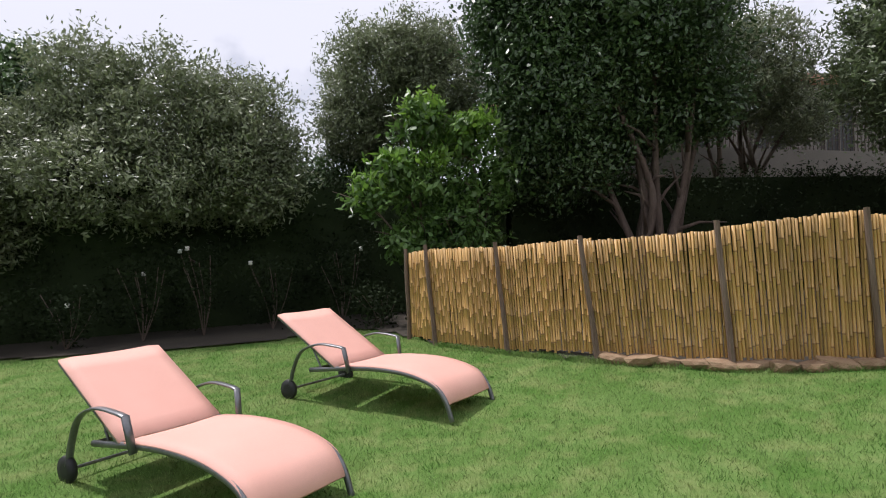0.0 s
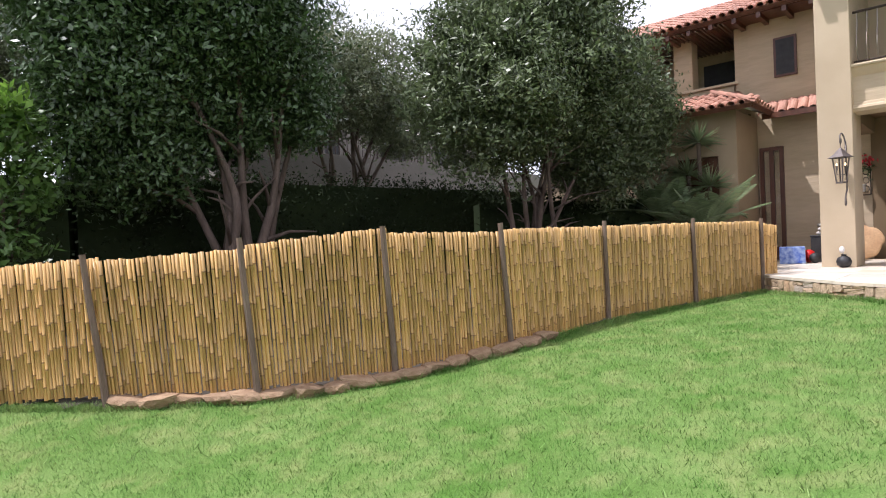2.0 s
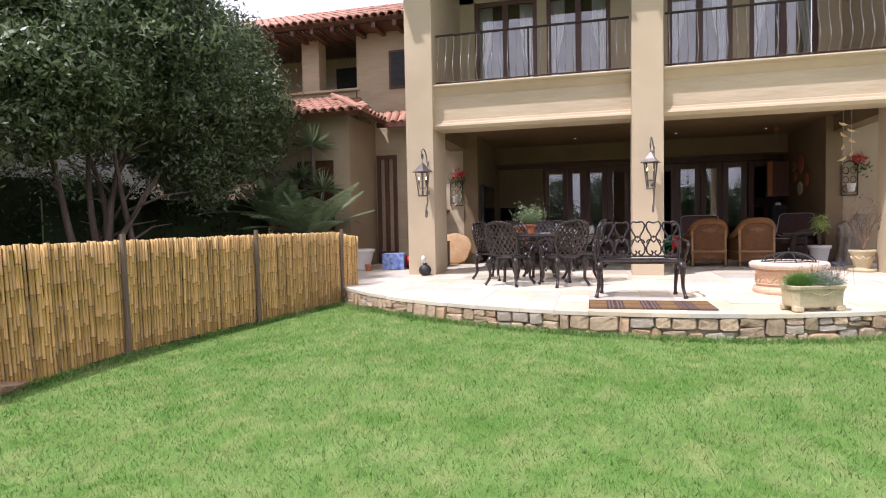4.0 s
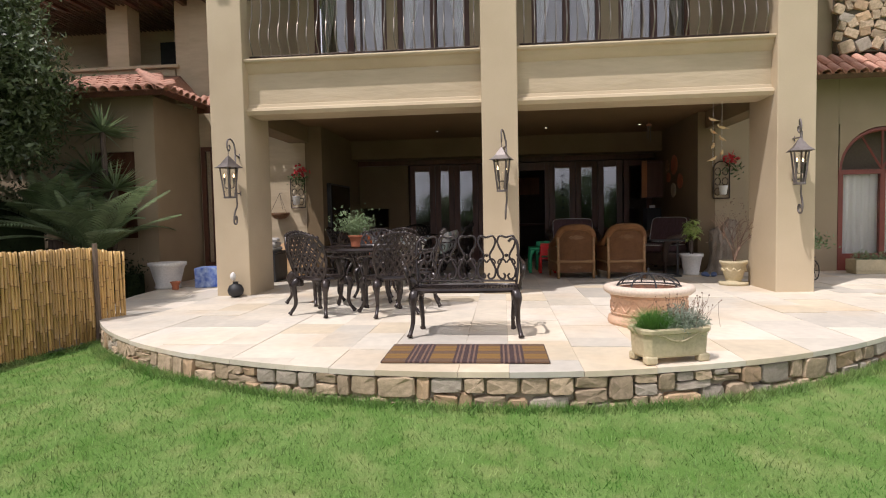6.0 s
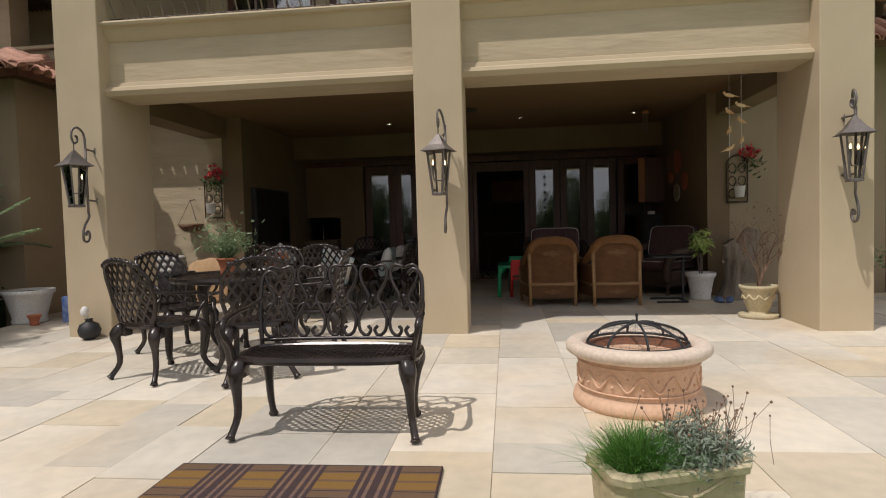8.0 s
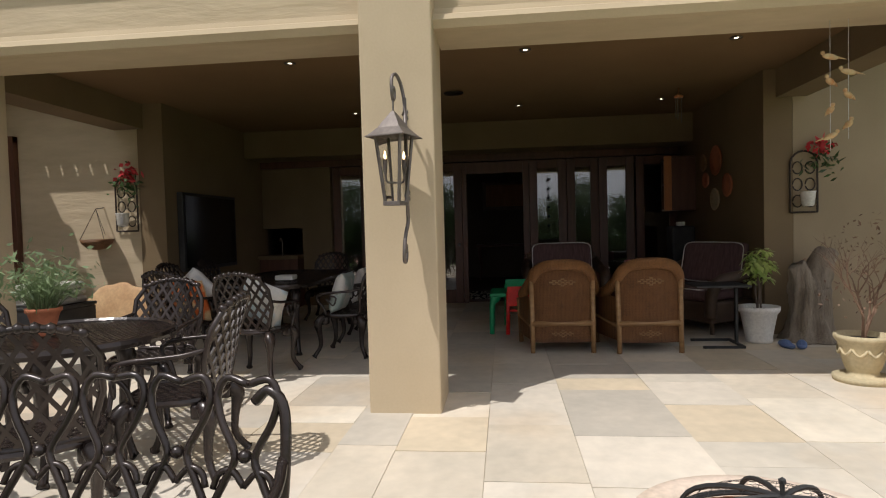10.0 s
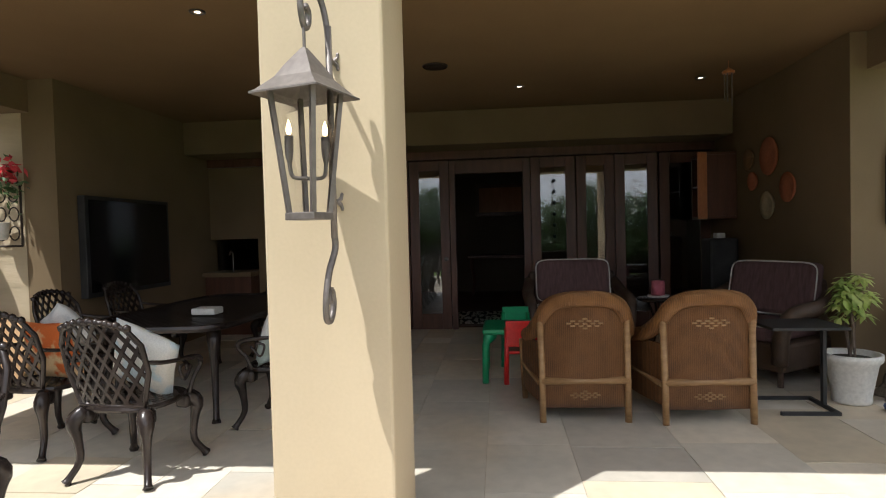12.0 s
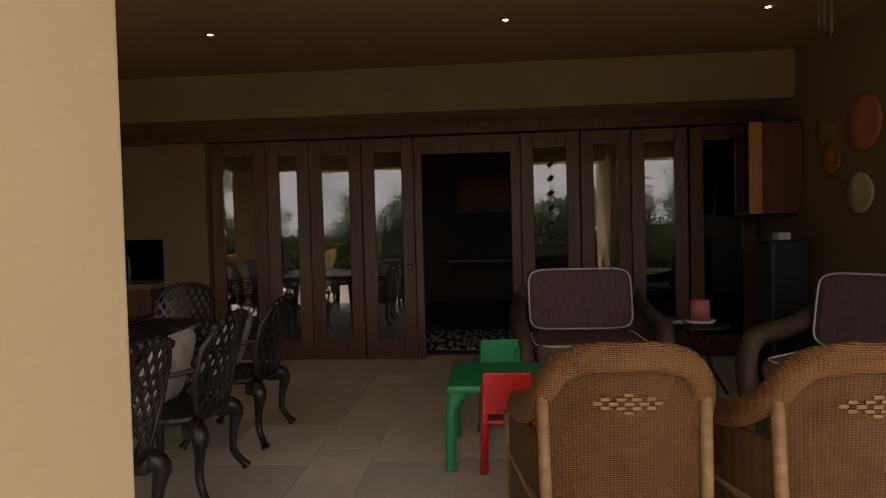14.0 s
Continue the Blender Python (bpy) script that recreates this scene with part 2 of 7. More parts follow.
def struct(name, bm, material, label, category, smooth=False):
    return tagged(mesh_ob(name, bm, material, None, "", smooth), label, category, kind="structure")


def B():
    return bmesh.new()


def box(bm, lo, hi, m=None, bevel=0.0):
    lo, hi = Vector(lo), Vector(hi)
    r = bmesh.ops.create_cube(bm, size=1.0, matrix=Matrix.Translation((lo + hi) / 2) @ Matrix.Diagonal((*(hi - lo), 1)))
    vs = r["verts"]
    if bevel:
        es = list({e for v in vs for e in v.link_edges})
        r2 = bmesh.ops.bevel(bm, geom=es, offset=bevel, segments=2, affect="EDGES", profile=0.5)
        vs = list({v for f in r2["faces"] for v in f.verts} | {v for v in vs if v.is_valid})
    if m is not None:
        bmesh.ops.transform(bm, matrix=m, verts=vs)
    return vs


def tube(bm, pts, r, seg=8, close=False, flat=1.0, caps=True):
    """A round bar along points; r is one radius or one for each point."""
    pts = [Vector(p) for p in pts]
    n = len(pts)
    rs = r if isinstance(r, (list, tuple)) else [r] * n
    up = None
    rings = []
    for i, p in enumerate(pts):
        a = pts[(i - 1) % n] if (i or close) else p
        b = pts[(i + 1) % n] if (i < n - 1 or close) else p
        d = (b - a)
        d = d.normalized() if d.length > 1e-9 else Vector((0, 0, 1))
        if up is None:
            up = Vector((0, 0, 1)) if abs(d.z) < 0.9 else Vector((1, 0, 0))
        side = d.cross(up)
        if side.length < 1e-6:
            side = d.orthogonal()
        side.normalize()
        up = side.cross(d).normalized()
        rings.append([bm.verts.new(p + rs[i] * (math.cos(2 * math.pi * k / seg) * side + flat * math.sin(2 * math.pi * k / seg) * up)) for k in range(seg)])
    for i in range(n if close else n - 1):
        a, b = rings[i], rings[(i + 1) % n]
        for k in range(seg):
            bm.faces.new((a[k], a[(k + 1) % seg], b[(k + 1) % seg], b[k]))
    if caps and not close:
        bm.faces.new(rings[0][::-1])
        bm.faces.new(rings[-1])


def lathe(bm, prof, seg=32, m=None, close=True):
    """Turns a profile of (radius, height) about z."""
    rings = []
    for r, z in prof:
        ring = []
        for k in range(seg):
            a = 2 * math.pi * k / seg
            v = Vector((max(r, 1e-4) * math.cos(a), max(r, 1e-4) * math.sin(a), z))
            ring.append(bm.verts.new(m @ v if m is not None else v))
        rings.append(ring)
    for a, b in zip(rings, rings[1:]):
        for k in range(seg):
            bm.faces.new((a[k], a[(k + 1) % seg], b[(k + 1) % seg], b[k]))
    if close:
        bm.faces.new(rings[0][::-1])
        bm.faces.new(rings[-1])


def curve(ctrl, n=6):
    """Catmull-Rom points through control points."""
    c = [Vector(p) for p in ctrl]
    c = [2 * c[0] - c[1]] + c + [2 * c[-1] - c[-2]]
    out = []
    for i in range(1, len(c) - 2):
        for k in range(n):
            t = k / n
            p0, p1, p2, p3 = c[i - 1:i + 3]
            out.append(0.5 * ((2 * p1) + (p2 - p0) * t + (2 * p0 - 5 * p1 + 4 * p2 - p3) * t * t + (3 * p1 - p0 - 3 * p2 + p3) * t ** 3))
    return out + [c[-2]]


def clip_line(poly, p, d):
    """The stretch of the line p + t d inside a convex polygon that runs counterclockwise, or None."""
    t0, t1 = -1e9, 1e9
    for i in range(len(poly)):
        a, b = poly[i], poly[(i + 1) % len(poly)]
        nx, ny = -(b[1] - a[1]), b[0] - a[0]
        num = nx * (p[0] - a[0]) + ny * (p[1] - a[1])
        den = nx * d[0] + ny * d[1]
        if abs(den) < 1e-9:
            if num < 0:
                return None
            continue
        t = -num / den
        if den > 0:
            t0 = max(t0, t)
        else:
            t1 = min(t1, t)
    return (t0, t1) if t1 - t0 > 0.01 else None


def lattice(bm, poly, gap, width, thick, shape, angle=56, cuts=5):
    """Two families of flat bars across a convex outline, laid on a surface by shape(u, v, w)."""
    cx = sum(p[0] for p in poly) / len(poly)
    cy = sum(p[1] for p in poly) / len(poly)
    for s in (1, -1):
        a = radians(angle * s)
        d, nrm = (math.cos(a), math.sin(a)), (-math.sin(a), math.cos(a))
        for k in range(-30, 31):
            p = (cx + nrm[0] * gap * k, cy + nrm[1] * gap * k)
            hit = clip_line(poly, p, d)
            if not hit:
                continue
            rows = []
            for j in range(cuts + 1):
                t = hit[0] + (hit[1] - hit[0]) * j / cuts
                q = (p[0] + d[0] * t, p[1] + d[1] * t)
                rows.append([bm.verts.new(shape(q[0] + nrm[0] * o, q[1] + nrm[1] * o, w)) for o, w in ((-width / 2, -thick / 2), (width / 2, -thick / 2), (width / 2, thick / 2), (-width / 2, thick / 2))])
            for r0, r1 in zip(rows, rows[1:]):
                for j in range(4):
                    bm.faces.new((r0[j], r0[(j + 1) % 4], r1[(j + 1) % 4], r1[j]))


def quads_ob(name, verts, material, parent=None, label="", corners=4):
    """One mesh of many loose faces from an array of corner points."""
    n = len(verts) // corners
    me = bpy.data.meshes.new(name)
    me.vertices.add(len(verts))
    me.vertices.foreach_set("co", np.asarray(verts, np.float32).ravel())
    me.loops.add(n * corners)
    me.loops.foreach_set("vertex_index", np.arange(n * corners, dtype=np.int32))
    me.polygons.add(n)
    me.polygons.foreach_set("loop_start", np.arange(0, n * corners, corners, dtype=np.int32))
    me.update(calc_edges=True)
    me.materials.append(material)
    ob = new(name, me)
    if parent is not None:
        ob.parent = parent
    if label:
        ob["label"] = label
    return ob


RNG = np.random.default_rng(7)


def leaf_quads(pos, length, width, up=0.35, spread=0.3, face=None):
    """Diamond leaves at points, turned at random or loosely along face, folded on the midrib."""
    n = len(pos)
    a = RNG.normal(size=(n, 3))
    a /= np.linalg.norm(a, axis=1)[:, None]
    b = RNG.normal(size=(n, 3)) + np.array((0, 0, up))
    if face is not None:
        b = 0.55 * b + face
    b -= (a * b).sum(1)[:, None] * a
    b /= np.linalg.norm(b, axis=1)[:, None] + 1e-9
    l = (length * (1 + spread * RNG.normal(size=n)))[:, None] / 2
    w = (width * (1 + spread * RNG.normal(size=n)))[:, None] / 2
    c = np.cross(a, b)
    v = np.stack([pos - a * l, pos + c * w - a * l * 0.1, pos + a * l, pos - c * w - a * l * 0.1], 1)
    return v.reshape(-1, 3)


def crown_points(blobs, clumps, leaves, clump, inner=0.45):
    """Leaf places and facings: clumps near the skin of several ellipsoids, uneven, with gaps."""
    out, face = [], []
    weights = np.array([b[3] * b[4] + b[4] * b[5] for b in blobs])
    which = RNG.choice(len(blobs), clumps, p=weights / weights.sum())
    for k in which:
        x, y, z, rx, ry, rz = blobs[k]
        d = RNG.normal(size=3)
        d /= np.linalg.norm(d)
        r = inner + (1.0 - inner) * RNG.random() ** 0.6
        if RNG.random() < 0.26:
            r *= 1.0 + 0.32 * RNG.random()
        c = np.array((x, y, z)) + d * r * np.array((rx, ry, rz))
        if d[2] > 0.2 and RNG.random() < 0.12:
            c[2] += 0.3 * rz * RNG.random()
        s = clump * (0.6 + 0.8 * RNG.random())
        g = RNG.normal(size=(leaves, 3))
        out.append(c + g * s * np.array((1, 1, 0.75)))
        face.append(0.45 * g + 0.4 * d + np.array((0, 0, 0.6)))
    return np.concatenate(out), np.concatenate(face)

# ---- ground ----
FLOOR = 0.87
CX, CY, CR = 14.2, -1.05, 5.4
LEVELS = np.array([(-0.7, 0.8, 0.0), (1.35, 5.9, 0.05), (0.7, 5.5, 0.01), (-2, 5.2, -0.05), (-0.2, 4.5, -0.05), (-4, 9.8, 0.1), (1.6, 10.5, 0.25), (2.1, 7.2, 0.25), (2.7, 6.4, 0.25),
                   (3.7, 5.5, 0.22), (4.75, 4.9, 0.25), (6, 4.35, 0.43), (7.67, 4.2, 0.5), (9.4, 3.75, 0.56), (11, 3.3, 0.6), (9.8, 2.3, 0.66), (9.1, 0.7, 0.65),
                   (8.8, -0.8, 0.63), (9, -2.3, 0.6), (9.5, -3.6, 0.63), (0.92, 0.69, 0.14), (1.74, 0.17, 0.25), (2.86, -0.65, 0.38), (5.2, -1.5, 0.52)])


def tps(d):
    return np.where(d > 1e-6, d * d * np.log(np.maximum(d, 1e-6)), 0.0)


_p = LEVELS[:, :2]
_k = tps(np.linalg.norm(_p[:, None] - _p[None], axis=2)) + 0.6 * np.eye(len(_p))
_q = np.c_[np.ones(len(_p)), _p]
_w = np.linalg.solve(np.block([[_k, _q], [_q.T, np.zeros((3, 3))]]), np.r_[LEVELS[:, 2], np.zeros(3)])


def ground_z(x, y):
    x = np.clip(np.atleast_1d(np.asarray(x, float)), -5, 11)
    y = np.clip(np.atleast_1d(np.asarray(y, float)), -5, 11)
    d = np.sqrt((x[:, None] - _p[:, 0]) ** 2 + (y[:, None] - _p[:, 1]) ** 2)
    return np.clip(tps(d) @ _w[:-3] + _w[-3] + _w[-2] * x + _w[-1] * y, -0.25, 0.70)


def gz(x, y):
    return float(ground_z(x, y)[0])


FENCE = [(1.48, 8.39, 1.50), (2.05, 7.30, 1.50), (2.70, 6.42, 1.535), (3.65, 5.56, 1.585), (4.75, 4.95, 1.70), (5.93, 4.45, 1.68), (7.67, 4.24, 1.69), (9.38, 3.79, 1.70), (11.0, 3.35, 1.70), (11.32, 3.2, 1.62)]


def bed(x, y):
    """Whether a place lies in the planted ground behind the lawn and the fence."""
    if x < 1.48:
        return y > 10.4 + 0.25 * math.sin(x * 0.9) if x < 0.9 else y > 10.4 - (x - 0.9) * 3
    if x > 11.3:
        return y > 3.3
    for a, b in zip(FENCE, FENCE[1:]):
        if a[0] <= x <= b[0]:
            return y > a[1] + (b[1] - a[1]) * (x - a[0]) / (b[0] - a[0])
    return False


def terrace(x, y):
    if x <= 14.2:
        return (x - CX) ** 2 + (y - CY) ** 2 < CR * CR or (x > 12.8 and -9 < y < -1)
    return -9 < y < 4.6


def grid_axis(lo, hi, step, far):
    inner = list(np.arange(lo, hi + 1e-6, step))
    out = [far * k for k in (1.0, 0.5, 0.25, 0.12, 0.06, 0.03)]
    return [lo - o for o in out] + inner + [hi + o for o in out[::-1]]


bm = B()
gx, gy = grid_axis(-8, 22, 0.4, 900), grid_axis(-12, 14, 0.4, 900)
zz = ground_z(np.repeat(gx, len(gy)), np.tile(gy, len(gx))).reshape(len(gx), len(gy))
vs = [[bm.verts.new((x, y, zz[i, j])) for j, y in enumerate(gy)] for i, x in enumerate(gx)]
for i in range(len(gx) - 1):
    for j in range(len(gy) - 1):
        bm.faces.new((vs[i][j], vs[i + 1][j], vs[i + 1][j + 1], vs[i][j + 1]))
struct("ground", bm, LAWN, "mown green lawn sloping gently up to the terrace", "lawn", True)

bm = B()
for i in range(-40, 110):
    for j in range(0, 76):
        x, y = i * 0.2 + 0.1, 3.0 + j * 0.2 + 0.1
        if bed(x, y) and not terrace(x, y):
            q = [(x - 0.1, y - 0.1), (x + 0.1, y - 0.1), (x + 0.1, y + 0.1), (x - 0.1, y + 0.1)]
            bm.faces.new([bm.verts.new((a, b, gz(a, b) + 0.03)) for a, b in q])
bmesh.ops.remove_doubles(bm, verts=bm.verts, dist=0.001)
struct("planting_bed", bm, SOIL, "dark shaded soil bed behind the cane fence", "soil", True)

# ---- lawn blades ----
n = 800000
px = RNG.uniform(-5, 11.2, n)
py = RNG.uniform(-7, 11, n)
near = np.minimum(1, 3.0 / (0.6 + np.abs(px - np.clip(px, -0.7, 6.5)) + np.abs(py - np.clip(py, -2.5, 6.0)) * 0.6 + 1.4))
keep = RNG.random(n) < near
px, py = px[keep], py[keep]
ok = np.array([not terrace(x, y) and not bed(x, y - 0.05) for x, y in zip(px, py)])
px, py = px[ok], py[ok]


def blades(px, py, tall, wide):
    n = len(px)
    base = np.c_[px, py, ground_z(px, py) - 0.004]
    a = RNG.uniform(0, 2 * math.pi, n)
    side = np.c_[np.cos(a), np.sin(a), np.zeros(n)] * (wide * RNG.uniform(0.6, 1.3, n))[:, None]
    h = tall * RNG.uniform(0.5, 1.3, n)
    lean = RNG.normal(size=(n, 2)) * (h * 0.55)[:, None]
    tip = base + np.c_[lean, h]
    return np.stack([base - side, base + side, tip], 1).reshape(-1, 3)


fx, fy = [], []
for a, b in zip(FENCE, FENCE[1:]):
    t = RNG.random(1500)
    o = RNG.normal(0, 0.05, 1500)
    fx.append(a[0] + (b[0] - a[0]) * t - 0.04), fy.append(a[1] + (b[1] - a[1]) * t - 0.10 + o)
th = RNG.uniform(-1.2, 1.2, 16000)
rr = CR + 0.03 + np.abs(RNG.normal(0, 0.06, 16000))
fx.append(CX - rr * np.cos(th)), fy.append(CY + rr * np.sin(th))
fx, fy = np.concatenate(fx), np.concatenate(fy)
grass = quads_ob("grass", np.concatenate([blades(px, py, 0.033, 0.0032), blades(fx, fy, 0.062, 0.0035)]), BLADE, corners=3)
tagged(grass, "short green lawn grass with paler worn patches", "grass", kind="stuff")

# ---- terrace base and walls ----
def plaster_box(name, lo, hi, label, material=PLASTER, category="wall", bevel=0.0):
    b = B()
    box(b, lo, hi, bevel=bevel)
    return struct(name, b, material, label, category)


bm = B()
ring = [(CX - (CR - 0.05) * math.cos(a), CY + (CR - 0.05) * math.sin(a)) for a in np.linspace(-1.5, 1.5, 60)]
outline = [(24.0, -8.9), (12.9, -8.9), (12.9, -6.3)] + ring[2:-1] + [(14.3, 4.55), (24.0, 4.55)]
top = [bm.verts.new((x, y, FLOOR - 0.007)) for x, y in outline]
low = [bm.verts.new((x, y, 0.35)) for x, y in outline]
bm.faces.new(top)
for i in range(len(top)):
    j = (i + 1) % len(top)
    bm.faces.new((top[i], top[j], low[j], low[i]))
struct("terrace_base", bm, GROUT, "mortar bed under the terrace paving", "floor")

bm = B()
pts = np.linspace(-1.35, 1.35, 70)
for a0, a1 in zip(pts, pts[1:]):
    q = []
    for a in (a0, a1):
        for r in (CR - 0.2, CR - 0.055):
            q.append((CX - r * math.cos(a), CY + r * math.sin(a)))
    lo = [bm.verts.new((*p, 0.4)) for p in q]
    hi = [bm.verts.new((*p, FLOOR - 0.03)) for p in q]
    bm.faces.new((lo[1], lo[3], hi[3], hi[1]))
    bm.faces.new((hi[0], hi[1], hi[3], hi[2]))
    bm.faces.new((lo[0], lo[2], hi[2], hi[0]))
retaining_wall = struct("retaining_wall", bm, MORTAR, "low curved dry stone wall of squared sandstone blocks", "stone wall")

# ---- house: pillars, beams, slab, ceiling ----
for nm, y0, y1, dx in (("pillar_1", 2.39, 2.9, 0.9), ("pillar_2", -1.518, -1.02, 0.52), ("pillar_3", -5.40, -4.91, 0.9)):
    plaster_box(nm, (13.0, y0, FLOOR - 0.1), (13.0 + dx, y1, 7.2), "tall square cream plastered pillar", category="pillar", bevel=0.012)


def moulding(bm, y0, y1, prof):
    """A moulding along y from a profile of (x, z)."""
    a = [bm.verts.new((x, y0, z)) for x, z in prof]
    b = [bm.verts.new((x, y1, z)) for x, z in prof]
    for i in range(len(prof)):
        j = (i + 1) % len(prof)
        bm.faces.new((a[i], a[j], b[j], b[i]))
    bm.faces.new(a[::-1])
    bm.faces.new(b)


for k, (y0, y1) in enumerate(((-1.02, 2.39), (-4.91, -1.518))):
    plaster_box("beam_%d" % (k + 1), (13.19, y0, 3.50), (13.62, y1, 4.24), "rough bagged cream plaster beam below the balcony", ROUGHCAST, "beam")
    bm = B()
    moulding(bm, y0, y1, [(13.187, 3.50), (13.187, 3.66), (13.16, 3.65), (13.15, 3.61), (13.10, 3.59), (13.085, 3.55), (13.10, 3.53), (13.12, 3.50)])
    struct("trim", bm, PLASTER, "smooth plaster moulding along the foot of the beam", "trim")
    bm = B()
    moulding(bm, y0, y1, [(13.187, 4.10), (13.187, 4.243), (13.187, 4.29), (13.05, 4.29), (13.04, 4.27), (13.05, 4.245), (13.10, 4.23), (13.13, 4.17), (13.16, 4.13)])
    struct("trim", bm, PLASTER, "smooth plaster cornice along the head of the beam", "trim")
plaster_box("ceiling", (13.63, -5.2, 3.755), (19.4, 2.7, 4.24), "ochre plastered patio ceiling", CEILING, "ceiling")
plaster_box("beam_3", (13.9, 2.42, 3.45), (15.95, 2.80, 3.75), "side beam from pillar to wall, darkened for shade", PATIO, "beam")
plaster_box("beam_4", (13.9, -5.25, 3.45), (15.85, -4.93, 3.75), "side beam from pillar to wall, darkened for shade", PATIO, "beam")
# patio walls, the inner ones in the plaster darkened for shade
plaster_box("wall_left", (15.95, 2.17, FLOOR - 0.05), (19.2, 2.5, 4.2), "cream plaster wall of the patio, darkened for its shade", PATIO)
plaster_box("wall_right", (15.85, -5.1, FLOOR - 0.05), (19.2, -4.8, 4.2), "cream plaster wall of the patio, darkened for its shade", PATIO)
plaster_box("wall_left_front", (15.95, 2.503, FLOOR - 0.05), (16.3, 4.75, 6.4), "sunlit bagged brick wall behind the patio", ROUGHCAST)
plaster_box("wall_right_front", (15.85, -7.18, FLOOR - 0.05), (16.2, -5.103, 7.0), "plaster wall beside the arched door, darkened for shade", SHADEPLASTER)
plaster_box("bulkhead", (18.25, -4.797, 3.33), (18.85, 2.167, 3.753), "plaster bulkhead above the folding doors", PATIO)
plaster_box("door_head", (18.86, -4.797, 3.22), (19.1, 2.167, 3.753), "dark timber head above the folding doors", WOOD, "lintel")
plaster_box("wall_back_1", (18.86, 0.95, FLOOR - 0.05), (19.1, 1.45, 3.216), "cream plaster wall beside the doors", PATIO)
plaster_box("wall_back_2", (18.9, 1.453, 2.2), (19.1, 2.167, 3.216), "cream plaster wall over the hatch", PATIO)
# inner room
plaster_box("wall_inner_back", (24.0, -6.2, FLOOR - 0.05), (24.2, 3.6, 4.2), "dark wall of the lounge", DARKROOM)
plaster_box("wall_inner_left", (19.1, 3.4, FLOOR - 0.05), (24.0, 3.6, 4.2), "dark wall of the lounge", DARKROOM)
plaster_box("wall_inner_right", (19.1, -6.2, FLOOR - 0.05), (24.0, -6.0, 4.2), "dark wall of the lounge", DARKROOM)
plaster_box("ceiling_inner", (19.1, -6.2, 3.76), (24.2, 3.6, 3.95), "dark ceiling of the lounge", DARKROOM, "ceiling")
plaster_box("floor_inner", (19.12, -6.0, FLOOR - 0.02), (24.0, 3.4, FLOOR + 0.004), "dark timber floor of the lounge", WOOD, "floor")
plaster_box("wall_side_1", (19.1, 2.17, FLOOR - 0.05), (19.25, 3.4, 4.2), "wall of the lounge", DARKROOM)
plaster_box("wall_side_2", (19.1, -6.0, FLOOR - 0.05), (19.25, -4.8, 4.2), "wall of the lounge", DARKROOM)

# upper storey
plaster_box("balcony_floor", (13.25, -5.2, 4.243), (15.6, 2.7, 4.27), "tiled balcony floor", GROUT, "floor")
plaster_box("wall_upper_left", (13.9, 2.42, 4.25), (15.7, 2.8, 7.2), "cream plaster side wall of the balcony")
plaster_box("wall_upper_right", (13.9, -5.3, 4.25), (15.7, -4.93, 7.2), "cream plaster side wall of the balcony")
bm = B()
for a, b in ((2.42, 2.1), (0.75, 0.55), (-0.75, -1.85), (-3.05, -3.35), (-4.55, -4.93)):
    box(bm, (15.5, b, 4.27), (15.75, a, 6.9))
box(bm, (15.5, -4.93, 6.55), (15.75, 2.42, 7.2))
struct("wall_upper_back", bm, PLASTER, "cream plaster wall behind the balcony", "wall")
plaster_box("upper_ceiling", (12.6, -5.8, 7.2), (19.4, 3.2, 7.35), "timber soffit over the balcony", WOOD, "ceiling")
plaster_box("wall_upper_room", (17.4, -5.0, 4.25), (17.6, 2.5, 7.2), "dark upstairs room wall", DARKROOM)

# left wing
bm = B()
box(bm, (14.4, 4.62, 0.5), (15.94, 5.0, 4.12))
box(bm, (14.4, 5.9, 0.5), (14.7, 9.5, 4.12))
box(bm, (14.4, 5.003, 3.2), (14.7, 5.897, 4.12))
box(bm, (14.4, 5.003, 0.5), (14.7, 5.897, 1.7))
struct("wall_left_wing", bm, SHADEPLASTER, "plaster wall of the side wing, darkened for shade", "wall")
bm = B()
box(bm, (16.0, 5.1, 4.3), (16.25, 9.5, 5.0))
box(bm, (16.0, 4.6, 4.3), (16.45, 5.07, 6.3))
box(bm, (16.0, 6.05, 5.0), (16.4, 6.5, 6.3))
box(bm, (16.0, 8.9, 5.0), (16.4, 9.5, 6.3))
box(bm, (16.31, 2.8, 4.3), (17.6, 4.6, 6.4))
box(bm, (17.6, 2.8, 4.3), (17.8, 9.5, 7.3))
struct("wall_left_upper", bm, ROUGHCAST, "upper loggia wall and square piers", "wall")
bm = B()
box(bm, (15.93, 5.0, 5.003), (16.3, 9.5, 5.07), bevel=0.015)
struct("window_sill", bm, PLASTER, "pale sill along the upper loggia", "sill")
plaster_box("loggia_floor", (16.25, 4.6, 4.28), (17.6, 9.5, 4.4), "loggia floor", GROUT, "floor")
# Solid black panel in place of glass and the unlit room.
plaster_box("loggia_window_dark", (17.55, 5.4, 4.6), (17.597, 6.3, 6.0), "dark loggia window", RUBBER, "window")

# right wing with arched door
bm = B()
box(bm, (15.85, -11.5, 0.5), (16.2, -8.7, 4.7))
box(bm, (15.85, -8.7, 3.45), (16.2, -7.183, 4.7))
arc = [(-7.95 + 0.75 * math.cos(a), 2.65 + 0.75 * math.sin(a)) for a in np.linspace(0, math.pi, 17)]
